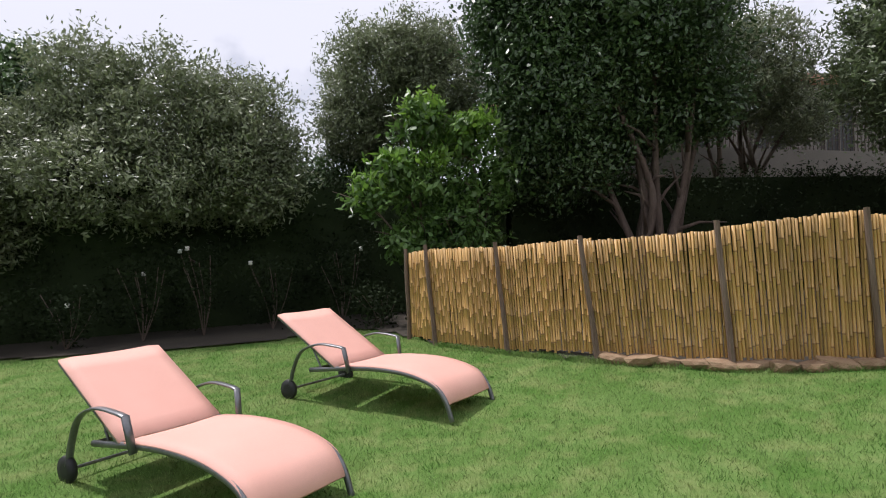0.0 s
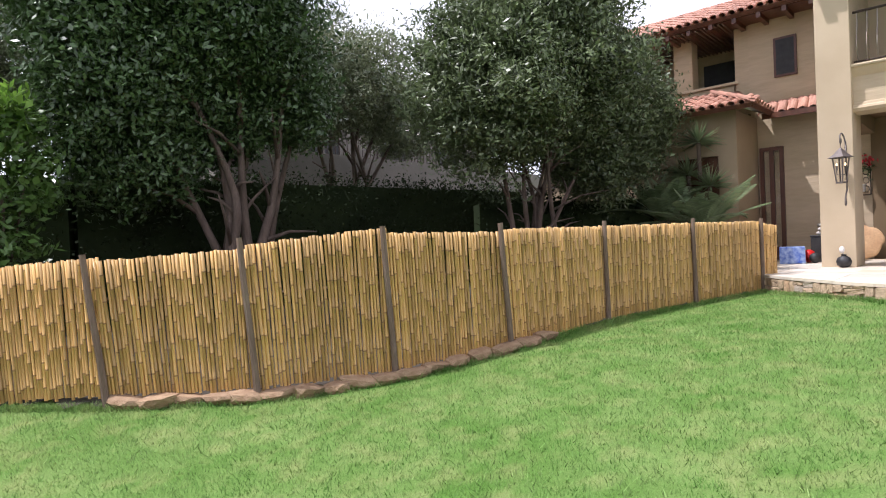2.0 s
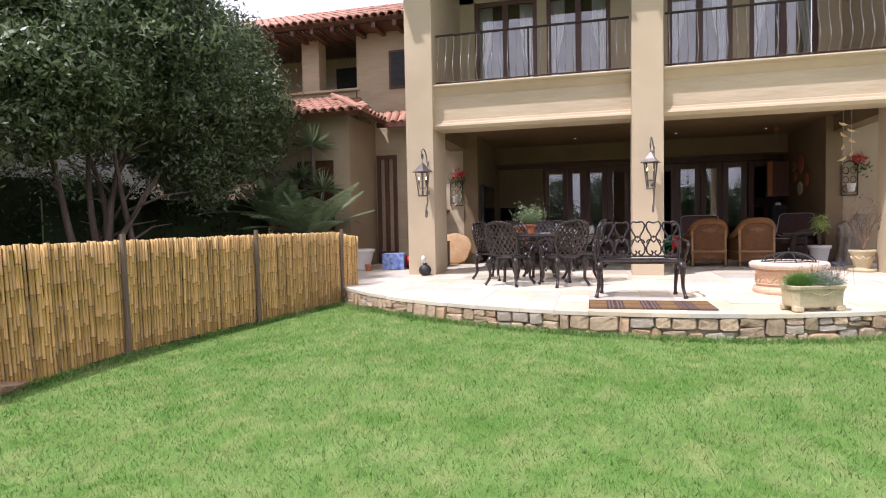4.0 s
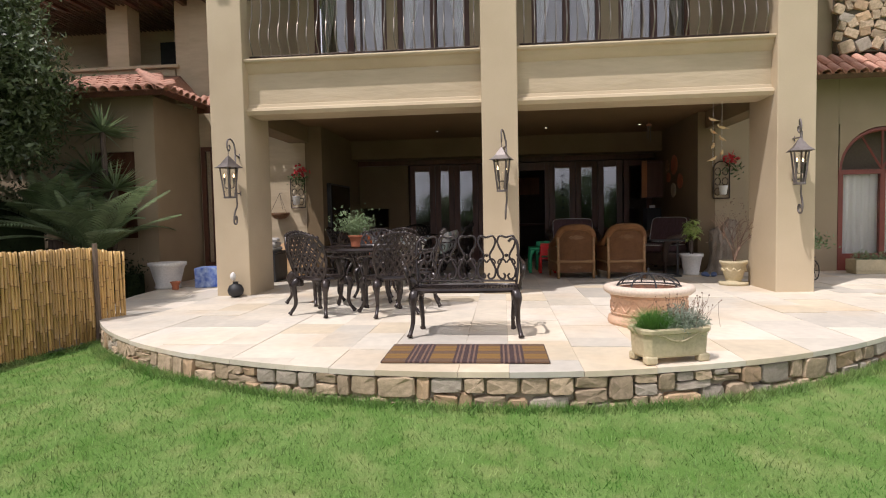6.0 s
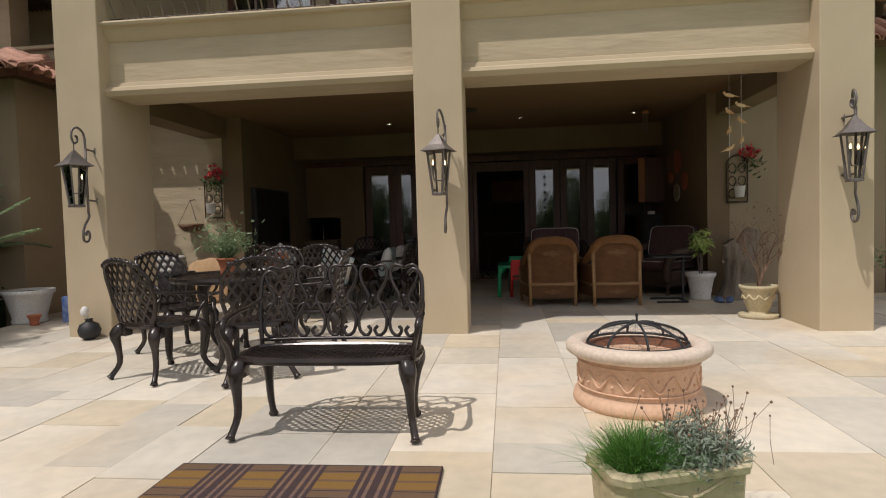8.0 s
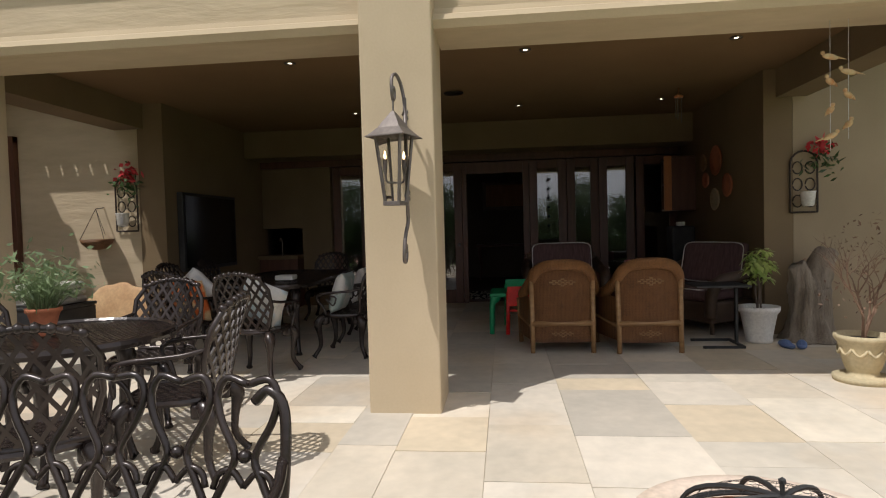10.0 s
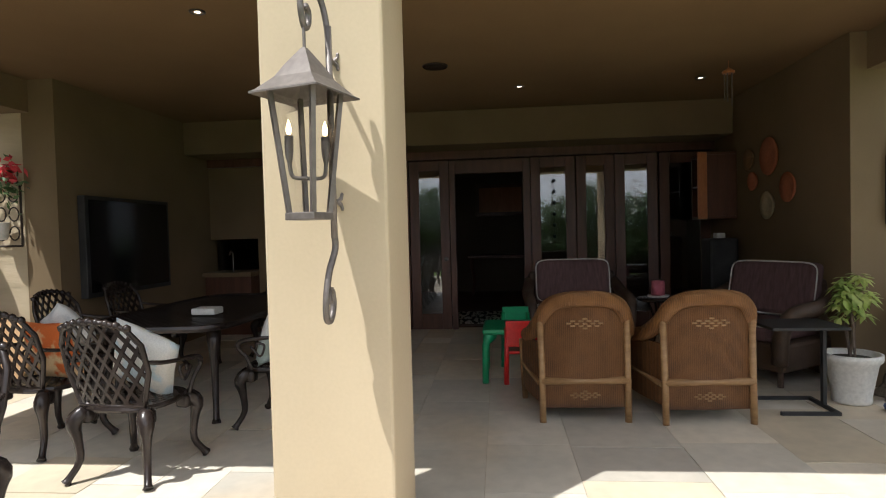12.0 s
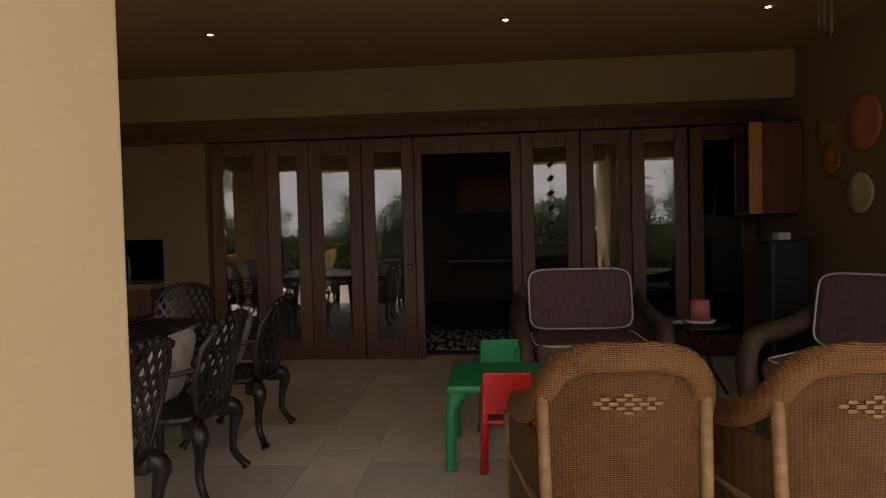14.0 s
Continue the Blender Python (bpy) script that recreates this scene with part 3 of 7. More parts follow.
for (y0, z0), (y1, z1) in zip(arc, arc[1:]):
    f = [bm.verts.new((15.853, y0, z0)), bm.verts.new((15.853, y1, z1)), bm.verts.new((15.853, y1, 3.45)), bm.verts.new((15.853, y0, 3.45))]
    g = [bm.verts.new((16.19, v.co.y, v.co.z)) for v in f]
    bm.faces.new(f), bm.faces.new(g[::-1]), bm.faces.new((f[0], g[0], g[1], f[1]))
struct("wall_right_wing", bm, SHADEPLASTER, "plaster wall with an arched doorway, darkened for shade", "wall")


# ---- clay tile roofs ----
def roof(name, eave_a, eave_b, ridge_a, ridge_b, pitch=0.19, label="weathered terracotta barrel tile roof"):
    """A slope of barrel tiles between an eave line and a ridge line."""
    ea, eb, ra, rb = map(Vector, (eave_a, eave_b, ridge_a, ridge_b))
    b = B()
    up = (eb - ea).cross(ra - ea).normalized()
    if up.z < 0:
        up = -up
    q = [ea, eb, rb, ra]
    f = [b.verts.new(p) for p in q]
    g = [b.verts.new(p - up * 0.09) for p in q]
    b.faces.new(f), b.faces.new(g[::-1])
    for i in range(4):
        b.faces.new((f[i], g[i], g[(i + 1) % 4], f[(i + 1) % 4]))
    deck = struct(name, b, WOOD, label, "roof")
    along = (eb - ea).normalized()
    slope = (ra - ea) - along * (ra - ea).dot(along)
    length = slope.length
    slope.normalize()
    tile = B()
    seg = 6
    for z0, z1, r0, r1 in ((0, 0.40, 0.088, 0.072),):
        rows = []
        for s, r in ((z0, r0), (z1, r1)):
            rows.append([tile.verts.new((r * math.cos(math.pi * k / seg), s, r * math.sin(math.pi * k / seg))) for k in range(seg + 1)])
        for k in range(seg):
            tile.faces.new((rows[0][k], rows[0][k + 1], rows[1][k + 1], rows[1][k]))
        inner = [[tile.verts.new(v.co * 1.0 - Vector((v.co.x * 0.16, 0, v.co.z * 0.16))) for v in row] for row in rows]
        for k in range(seg):
            tile.faces.new((inner[0][k + 1], inner[0][k], inner[1][k], inner[1][k + 1]))
            tile.faces.new((rows[0][k], inner[0][k], inner[0][k + 1], rows[0][k + 1]))
    me = bpy.data.meshes.new("roof_tile")
    tile.to_mesh(me)
    tile.free()
    me.materials.append(ROOF)
    frame3 = Matrix((along, slope, along.cross(slope))).transposed()
    if frame3.determinant() < 0 or (frame3 @ Vector((0, 0, 1))).z < 0:
        frame3 = Matrix((-along, slope, (-along).cross(slope))).transposed()
    n = int((eb - ea).length / pitch)
    rows = max(1, int(length / 0.34 + 0.5))
    for i in range(n + 1):
        for j in range(rows):
            s = j * 0.34 - 0.06
            w = s / length
            lo = (ra - ea).dot(along) * w
            hi = (eb - ea).length + (rb - eb).dot(along) * w
            d = i * (eb - ea).length / n
            if d < lo - 0.02 or d > hi + 0.02:
                continue
            p = ea + along * d + slope * s + up * (0.012 + 0.002 * ((i * 7 + j * 3) % 5))
            o = new("roof_tile", me)
            o.matrix_basis = Matrix.Translation(p) @ frame3.to_4x4()
            o.parent = deck
    b = B()
    for i in range(n):
        d = (i + 0.5) * (eb - ea).length / n
        a0 = ea + along * d + up * 0.004
        w1 = 1.0
        lo, hi = (ra - ea).dot(along), (eb - ea).length + (rb - eb).dot(along)
        if lo < d < hi:
            tube(b, [a0, a0 + slope * length], 0.07, 6, flat=0.35)
        else:
            reach = length * (d / lo if (lo > 0 and d < lo) else ((eb - ea).length - d) / max(1e-3, (eb - ea).length - hi))
            tube(b, [a0, a0 + slope * max(0.1, min(length, reach))], 0.07, 6, flat=0.35)
    part("pan_tiles", b, ROOF, deck)
    return deck


plaster_box("soffit", (15.28, 2.92, 6.305), (17.6, 9.5, 6.325), "dark boarded soffit under the upper eave", WOOD, "soffit")
roof("roof_bay", (13.95, 9.6, 4.13), (13.95, 4.17, 4.13), (15.98, 9.6, 4.85), (15.98, 5.6, 4.85))
roof("roof_bay_side", (13.95, 4.17, 4.13), (15.4, 4.17, 4.13), (15.98, 5.6, 4.85), (16.0, 5.0, 4.85))
roof("roof_recess", (15.56, 4.4, 4.12), (15.56, 2.82, 4.12), (15.94, 4.4, 4.45), (15.94, 2.82, 4.45))
# Added board, there to give the eave a straight shadow edge on the wall.
bm = B()
box(bm, (15.47, 2.82, 4.0), (15.5, 4.4, 4.125))
struct("fascia", bm, WOOD, "dark board added under the tiles for a straight eave shadow", "fascia")
roof("roof_upper_left", (15.2, 9.5, 6.40), (15.2, 2.92, 6.40), (18.2, 9.5, 7.7), (18.2, 2.92, 7.7))
roof("roof_right", (15.15, -5.42, 4.18), (15.15, -11.4, 4.18), (15.84, -5.42, 4.62), (15.84, -11.4, 4.62))
roof("roof_main", (12.2, 3.4, 7.36), (12.2, -6.0, 7.36), (19.4, 3.4, 9.6), (19.4, -6.0, 9.6), pitch=0.5)
bm = B()
for k in range(14):
    y = 9.3 - k * 0.5
    if y > 2.9:
        box(bm, (15.25, y, 6.2), (16.0, y + 0.09, 6.32))
struct("rafters", bm, WOOD, "dark rafter ends under the eave", "rafter")
bm = B()
for k in range(40):
    y = 5.1 + k * 0.1
    tube(bm, [(15.3, y, 6.27 + 0.01 * (k % 3)), (17.55, y + 0.03, 6.26)], 0.02, 5)
struct("pergola_poles", bm, POST, "thin poles shading the loggia", "pergola")

# ---- cane fence ----
def cane_mesh(k):
    rnd = random.Random(k)
    b = B()
    zs = [(0.0, 0)]
    z = rnd.uniform(0.05, 0.25)
    while z < 0.97:
        zs += [(z - 0.008, 0), (z - 0.006, 1), (z + 0.005, 1), (z + 0.007, 0)]
        z += rnd.uniform(0.17, 0.28)
    zs.append((1.0, 0))
    rings, mats = [], []
    ph = rnd.random()
    for z, node in zs:
        r = 0.0156 * (1.08 if node else 1.0)
        ox = 0.004 * math.sin(z * 5 + ph * 6)
        rings.append([b.verts.new((r * math.cos(2 * math.pi * (j + ph) / 5) + ox, r * math.sin(2 * math.pi * (j + ph) / 5), z)) for j in range(5)])
    for (a, na), (c, nc) in zip(zip(rings, [q[1] for q in zs]), list(zip(rings, [q[1] for q in zs]))[1:]):
        for j in range(5):
            f = b.faces.new((a[j], a[(j + 1) % 5], c[(j + 1) % 5], c[j]))
            f.material_index = 1 if (na and nc) else 0
            f.smooth = True
    b.faces.new(rings[-1])
    me = bpy.data.meshes.new("cane")
    b.to_mesh(me)
    b.free()
    me.materials.append(CANE)
    me.materials.append(CANE_END)
    return me


CANES = [cane_mesh(k) for k in range(16)]
rnd = random.Random(3)


def fence_panel(a, b, lo_a, lo_b, top_a, top_b, post=True, lean=0.05):
    d = Vector((b[0] - a[0], b[1] - a[1], 0))
    L = d.length
    d.normalize()
    ob = thing("fence_panel", Matrix.Translation((a[0], a[1], lo_a)), "golden cane screen panel on weathered wooden posts", "fence", "cane fence panels")
    n = int(L / 0.0315)
    for i in range(n):
        t = (i + 0.5) / n
        z0 = (lo_b - lo_a) * t + rnd.uniform(-0.02, 0.02)
        z1 = top_a + (top_b - top_a) * t - lo_a + rnd.uniform(-0.012, 0.007)
        o = new("cane", CANES[rnd.randrange(16)])
        o.parent = ob
        lx = lean * (1 - 0.6 * t) + rnd.uniform(-0.006, 0.006)
        x, y = d.x * L * t, d.y * L * t
        w = rnd.uniform(-0.007, 0.007)
        s = rnd.uniform(0.85, 1.18)
        top = Vector((x - d.x * lx - d.y * w, y - d.y * lx + d.x * w, z1))
        bot = Vector((x - d.y * w, y + d.x * w, z0))
        ax = (top - bot)
        q = ax.to_track_quat("Z", "X").to_matrix().to_4x4()
        o.matrix_basis = Matrix.Translation(bot) @ q @ pose(0, 0, 0, 0, 0, rnd.uniform(0, 360)) @ Matrix.Diagonal((s, s, ax.length, 1))
    for h in (0.25, 0.85):
        bb = B()
        off = Vector((-d.y, d.x, 0)) * 0.028
        tube(bb, [off + Vector((0, 0, h)), off + Vector((d.x * L, d.y * L, h + (lo_b - lo_a)))], 0.014, 6)
        part("batten", bb, POST, ob)
    if post:
        bb = B()
        off = Vector((d.y, -d.x, 0)) * 0.04
        pl = lean * 1.5
        p0 = off + Vector((0, 0, -0.1))
        p1 = off + Vector((-d.x * pl, -d.y * pl, top_a - lo_a + 0.06))
        tube(bb, [p0, p0.lerp(p1, 0.3) + Vector((0.006, 0, 0)), p0.lerp(p1, 0.7) - Vector((0.004, 0, 0)), p1], [0.034, 0.030, 0.029, 0.027], 8)
        part("post", bb, POST, ob, "weathered grey-brown wooden post")
    return ob


for k, (a, b) in enumerate(zip(FENCE, FENCE[1:])):
    la, lb = gz(a[0], a[1]) + 0.03, gz(b[0], b[1]) + 0.03
    if 2 <= k <= 4:
        la += 0.06
    if 1 <= k <= 3:
        lb += 0.06
    step = (0.0, 0.02, 0.0, 0.03, -0.03, 0.0, 0.0, 0.0, 0.0)[k]
    fence_panel(a, b, la, lb, a[2] + (0.0, -0.01, -0.015, 0.03, -0.02, 0.0, 0.0, 0.0, -0.02)[k], b[2] + step, lean=(0.10, 0.09, 0.10, 0.07, 0.05, 0.07, 0.01, 0.01, 0.0)[k])
fence_panel((1.30, 9.1), (1.47, 8.42), 0.28, 0.28, 1.46, 1.5, lean=0.03)


def rock_mesh(seed, sub=2):
    b = B()
    bmesh.ops.create_icosphere(b, subdivisions=sub, radius=0.5)
    r2 = random.Random(seed)
    o = Vector((r2.uniform(0, 50), r2.uniform(0, 50), 0))
    for v in b.verts:
        v.co *= 1 + 0.35 * noise.noise(v.co * 2.2 + o)
        v.co.x = max(-0.42, min(0.42, v.co.x))
        v.co.z = max(-0.38, min(0.36, v.co.z))
    me = bpy.data.meshes.new("rock")
    b.to_mesh(me)
    b.free()
    me.materials.append(ROCK)
    return me


ROCKS = [rock_mesh(k) for k in range(5)]
for k in range(17):
    t = k / 16 * 3.2 + 2.1
    i = min(int(t), 5)
    a, b = FENCE[i], FENCE[i + 1]
    f = t - i
    x, y = a[0] + (b[0] - a[0]) * f, a[1] + (b[1] - a[1]) * f
    ang = math.degrees(math.atan2(b[1] - a[1], b[0] - a[0]))
    o = new("rock", ROCKS[k % 5])
    o.matrix_basis = pose(x + rnd.uniform(-0.04, 0.04), y - 0.05 + rnd.uniform(-0.05, 0.03), gz(x, y) + 0.035, rnd.uniform(-8, 8), rnd.uniform(-8, 8), ang + rnd.uniform(-12, 12)) @ Matrix.Diagonal((rnd.uniform(0.3, 0.55), 0.24, rnd.uniform(0.12, 0.19), 1))
    tagged(o, "rough brown sandstone rock under the cane fence", "rock", "fence foot rocks")


# ---- trees ----
def limbs(b, base, tips, r, seed):
    r3 = random.Random(seed)
    for tip in tips:
        base_v, tip_v = Vector(base), Vector(tip)
        mid = base_v.lerp(tip_v, 0.5) + Vector((r3.uniform(-0.25, 0.25), r3.uniform(-0.25, 0.25), r3.uniform(-0.1, 0.25)))
        pts = curve([base_v, base_v.lerp(mid, 0.5) + Vector((r3.uniform(-0.12, 0.12), r3.uniform(-0.12, 0.12), 0)), mid, tip_v], 4)
        tube(b, pts, [r * (1 - 0.75 * i / (len(pts) - 1)) for i in range(len(pts))], 7)
        for q in range(4):
            s = pts[-(2 + 2 * q)]
            e = s + Vector((r3.uniform(-0.9, 0.9), r3.uniform(-0.9, 0.9), r3.uniform(0.1, 0.9)))
            tube(b, [s, s.lerp(e, 0.5) + Vector((0, 0, 0.08)), e], [r * 0.35, r * 0.22, r * 0.08], 5)


def tree(label, base, tips, r, blobs, clumps, leaves, clump, length, width, material, seed, inner=0.45, extra=None):
    z = gz(base[0], base[1])
    ob = thing("tree", Matrix.Translation((base[0], base[1], z)), label, "tree")
    b = B()
    o = Vector((base[0], base[1], z))
    for k, st in enumerate(base[2]):
        limbs(b, (st[0], st[1], -0.1), [Vector(t) - o for t in tips[k::len(base[2])]], r, seed + k)
    part("trunk", b, BARK, ob, "", True)
    pts, face = crown_points(blobs, clumps, leaves, clump, inner)
    quads_ob("crown", leaf_quads(pts - np.array(o), length, width, face=face), material, ob)
    if extra:
        pts, face = crown_points(extra[0], extra[1], extra[2], extra[3], 0.3)
        quads_ob("young_lit_leaves", leaf_quads(pts - np.array(o), length, width, face=face), extra[4], ob, "bright green leaves, fresh growth and sunlit tops together")
    return ob


tree("large silver-green olive tree behind the lawn", (-2.4, 13.2, ((0, 0), (0.2, 0.1), (-0.2, 0))), [(-3.8, 13.2, 4.2), (-2.4, 13.4, 4.4), (-0.9, 13, 3.8), (-3.3, 12.8, 3.4), (-1.4, 12.8, 3.4)], 0.10,
     [(-3.75, 13.2, 4.45, 1.0, 1.1, 1.15), (-2.4, 13.0, 4.0, 1.6, 1.7, 1.25), (-1.05, 12.8, 3.75, 1.05, 1.3, 1.15), (-5.2, 13.3, 3.1, 1.5, 1.5, 1.1), (-3.1, 12.1, 2.85, 2.1, 1.3, 0.85), (-1.0, 12.2, 2.8, 1.0, 1.1, 0.75), (-5.6, 12.3, 2.3, 1.5, 1.2, 0.8)], 1900, 80, 0.15, 0.10, 0.036, OLIVE, 11)
tree("dark evergreen tree beyond the hedge", (-6.5, 17, ((0, 0),)), [(-7, 17, 5), (-6, 17, 5.2), (-8, 17, 5)], 0.14, [(-6.1, 16.5, 4.8, 1.3, 1.6, 1.7), (-8.0, 16.5, 4.4, 2.0, 2, 1.7)], 700, 60, 0.22, 0.15, 0.07, DARKLEAF, 12)
tree("round dense olive tree beyond the hedge", (2.4, 14.6, ((0, 0), (0.3, 0))), [(1.6, 14.6, 5.0), (2.6, 14.6, 5.6), (3.4, 14.5, 5.4), (2.3, 14.4, 5.2)], 0.09, [(2.1, 14.6, 5.5, 1.5, 1.4, 1.35), (3.35, 14.3, 5.35, 1.3, 1.3, 1.4), (1.45, 14.7, 4.5, 0.9, 0.9, 0.8), (2.8, 14.4, 6.2, 1.0, 1.0, 0.75), (3.7, 14.2, 4.3, 0.7, 0.8, 0.7)], 1000, 85, 0.14, 0.10, 0.036, OLIVE, 13)
# Brighter leaves on the lobe tops colour in both new growth and sunlight.
tree("young broad-leaved tree with bright new growth", (2.15, 10.2, ((0, 0), (0.08, 0.05))), [(1.85, 10.2, 3.6), (2.6, 10.0, 3.3), (1.5, 10.3, 2.7), (2.9, 9.9, 2.5), (1.0, 10.5, 2.3)], 0.045,
     [(1.85, 10.25, 3.55, 0.42, 0.4, 0.42), (2.62, 10.05, 3.3, 0.42, 0.4, 0.35), (1.55, 10.35, 2.75, 0.42, 0.4, 0.35), (1.05, 10.5, 2.4, 0.36, 0.36, 0.26), (2.05, 10.2, 2.5, 0.6, 0.55, 0.5), (2.9, 9.95, 2.6, 0.48, 0.45, 0.45), (1.6, 10.35, 1.65, 0.45, 0.42, 0.42), (2.35, 10.15, 1.8, 0.6, 0.55, 0.5)], 300, 30, 0.11, 0.15, 0.06, YOUNGLEAF, 14, 0.25,
     ([(1.8, 10.2, 3.85, 0.36, 0.36, 0.28), (2.65, 10.0, 3.55, 0.36, 0.34, 0.2), (1.5, 10.3, 3.0, 0.32, 0.34, 0.2), (1.0, 10.5, 2.58, 0.3, 0.3, 0.14), (2.0, 10.1, 2.95, 0.36, 0.4, 0.22)], 80, 24, 0.10, BRIGHTLEAF))
tree("tall dark evergreen tree with leaning trunks behind the fence", (5.6, 9.4, ((0, 0), (0.25, 0.1), (-0.3, 0.1), (0.5, 0))), [(4.8, 9.4, 4.2), (5.6, 9.2, 4.8), (6.4, 9.6, 4.8), (6.9, 9.6, 3.9), (4.5, 9.6, 3.4), (6.3, 9.0, 4.6), (5.0, 9.8, 5)], 0.12,
     [(4.7, 9.9, 5.3, 1.5, 1.5, 1.5), (5.9, 9.7, 5.2, 1.3, 1.5, 1.5), (4.1, 10.0, 4.1, 1.05, 1.2, 0.95), (4.6, 9.9, 7.1, 1.4, 1.5, 1.2), (5.9, 9.7, 6.9, 1.0, 1.2, 0.9), (6.7, 9.7, 4.1, 0.75, 0.9, 0.7), (4.4, 10.2, 3.1, 1.0, 1.1, 0.7), (5.4, 9.9, 3.6, 0.9, 0.9, 0.6), (3.7, 10.2, 5.4, 0.9, 1.0, 1.0), (3.6, 10.3, 6.9, 0.9, 1.0, 1.1)], 3300, 66, 0.18, 0.105, 0.046, DARKLEAF, 15, 0.35)
tree("low dark shrubby tree beyond the hedge", (0.9, 16.0, ((0, 0),)), [(0.5, 16, 3), (1.3, 16, 3.2), (0.9, 15.8, 3.4)], 0.07, [(0.2, 15.8, 3.2, 0.9, 0.8, 0.7), (1.2, 15.8, 3.4, 0.9, 0.8, 0.75), (2.2, 15.6, 3.6, 0.8, 0.8, 0.8)], 330, 60, 0.18, 0.11, 0.05, DARKLEAF, 18)
tree("slender olive trees with bare crooked limbs", (10.3, 12.6, ((0, 0), (0.7, 0.2), (-0.7, 0))), [(9.6, 12.4, 4.9), (10.5, 12.6, 5.4), (11.4, 12.4, 5.0), (9.2, 12.4, 4.4), (10.2, 12.3, 4.6), (11.8, 12.4, 4.4)], 0.13, [(9.6, 12.4, 5.1, 1.2, 1.2, 0.8), (10.9, 12.5, 5.3, 1.2, 1.2, 0.8), (11.9, 12.4, 4.6, 1.0, 1.0, 0.7), (8.6, 12.5, 4.5, 1.0, 1, 0.7), (9.6, 12.4, 6.3, 1.3, 1.1, 0.9), (11.2, 12.5, 6.2, 1.2, 1.1, 0.9), (7.3, 12.6, 5.0, 0.8, 0.8, 0.8)], 950, 60, 0.17, 0.11, 0.04, OLIVE, 16)
tree("big multi-stemmed olive tree behind the cane fence", (10.2, 7.0, ((0, 0), (0.25, 0.1), (-0.3, 0.1), (0.45, -0.1), (0.1, 0.3))), [(9.0, 7, 4.4), (10.2, 7, 5), (11.4, 7, 4.4), (9.5, 6.2, 4), (10.8, 6.3, 4.2), (9.8, 7.6, 4.6), (10.4, 6.1, 4.8), (11.6, 6.4, 3.6)], 0.075,
     [(10.2, 7.0, 4.9, 2.0, 1.9, 1.7), (8.9, 7.0, 4.1, 1.3, 1.5, 1.4), (11.5, 6.9, 4.1, 1.4, 1.5, 1.4), (10.4, 6.5, 6.1, 1.3, 1.3, 1.0), (11.9, 6.5, 3.0, 0.9, 0.9, 0.8), (12.6, 6.8, 4.7, 1.1, 1.0, 1.1), (12.2, 6.4, 4.0, 0.8, 0.75, 0.75), (13.2, 6.0, 4.2, 0.7, 0.6, 0.75), (13.2, 6.8, 5.3, 0.9, 0.8, 0.8), (13.3, 6.3, 3.4, 0.5, 0.6, 0.5)], 2700, 78, 0.15, 0.10, 0.036, DEEPOLIVE, 17, 0.4)
for k, (x, y, s, m) in enumerate(((-9.5, -6, 1.0, DARKLEAF), (-10.5, 2.5, 1.2, DARKLEAF), (-10, 8, 1.3, DARKLEAF), (-10.5, -1.6, 0.85, OLIVE), (-10, -10, 1.25, DARKLEAF))):
    tree("garden tree at the far end of the lawn", (x, y, ((0, 0),)), [(x - 0.6, y, 2.6 * s), (x + 0.6, y + 0.5, 2.8 * s), (x, y - 0.7, 2.6 * s)], 0.13, [(x, y, 2.5 * s, 1.5 * s, 1.5 * s, 1.5 * s), (x + 0.6, y + 1.5 * s, 1.3, 1.5, 1.6, 1.1), (x + 0.3, y - 1.5 * s, 1.1, 1.4, 1.5, 1.0)], 420, 45, 0.3, 0.2, 0.09, m, 30 + k)


def hedge(label, pts, depth, top, clumps, material=HEDGE):
    ob = thing("hedge", Matrix.Translation((pts[0][0], pts[0][1], gz(*pts[0]))), label, "hedge")
    o = np.array((pts[0][0], pts[0][1], gz(*pts[0])))
    b = B()
    quads = []
    for (x0, y0), (x1, y1) in zip(pts, pts[1:]):
        d = Vector((x1 - x0, y1 - y0, 0))
        L = d.length
        m = Matrix.Translation(Vector((x0, y0, 0)) - Vector(o)) @ pose(0, 0, 0, 0, 0, math.degrees(math.atan2(d.y, d.x)))
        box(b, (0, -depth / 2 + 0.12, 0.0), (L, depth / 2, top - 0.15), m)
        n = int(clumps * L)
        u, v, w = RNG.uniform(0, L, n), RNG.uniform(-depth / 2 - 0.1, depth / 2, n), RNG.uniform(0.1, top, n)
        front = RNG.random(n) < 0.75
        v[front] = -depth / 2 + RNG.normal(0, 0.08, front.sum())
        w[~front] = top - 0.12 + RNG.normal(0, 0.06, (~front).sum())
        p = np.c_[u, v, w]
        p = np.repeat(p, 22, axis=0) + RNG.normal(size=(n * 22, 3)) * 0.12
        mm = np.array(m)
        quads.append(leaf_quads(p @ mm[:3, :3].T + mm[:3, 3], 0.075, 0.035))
    # Solid near-black filling stands for the shade between the leaves.
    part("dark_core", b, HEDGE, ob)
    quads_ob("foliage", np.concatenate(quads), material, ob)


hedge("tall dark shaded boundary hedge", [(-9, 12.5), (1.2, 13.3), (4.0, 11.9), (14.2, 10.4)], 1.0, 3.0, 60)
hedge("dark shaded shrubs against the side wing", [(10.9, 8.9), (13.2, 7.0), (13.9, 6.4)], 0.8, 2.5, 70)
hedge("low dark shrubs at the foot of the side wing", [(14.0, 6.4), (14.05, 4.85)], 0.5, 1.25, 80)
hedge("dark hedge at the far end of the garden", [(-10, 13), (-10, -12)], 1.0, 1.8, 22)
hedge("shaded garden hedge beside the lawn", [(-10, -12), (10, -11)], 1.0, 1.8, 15)


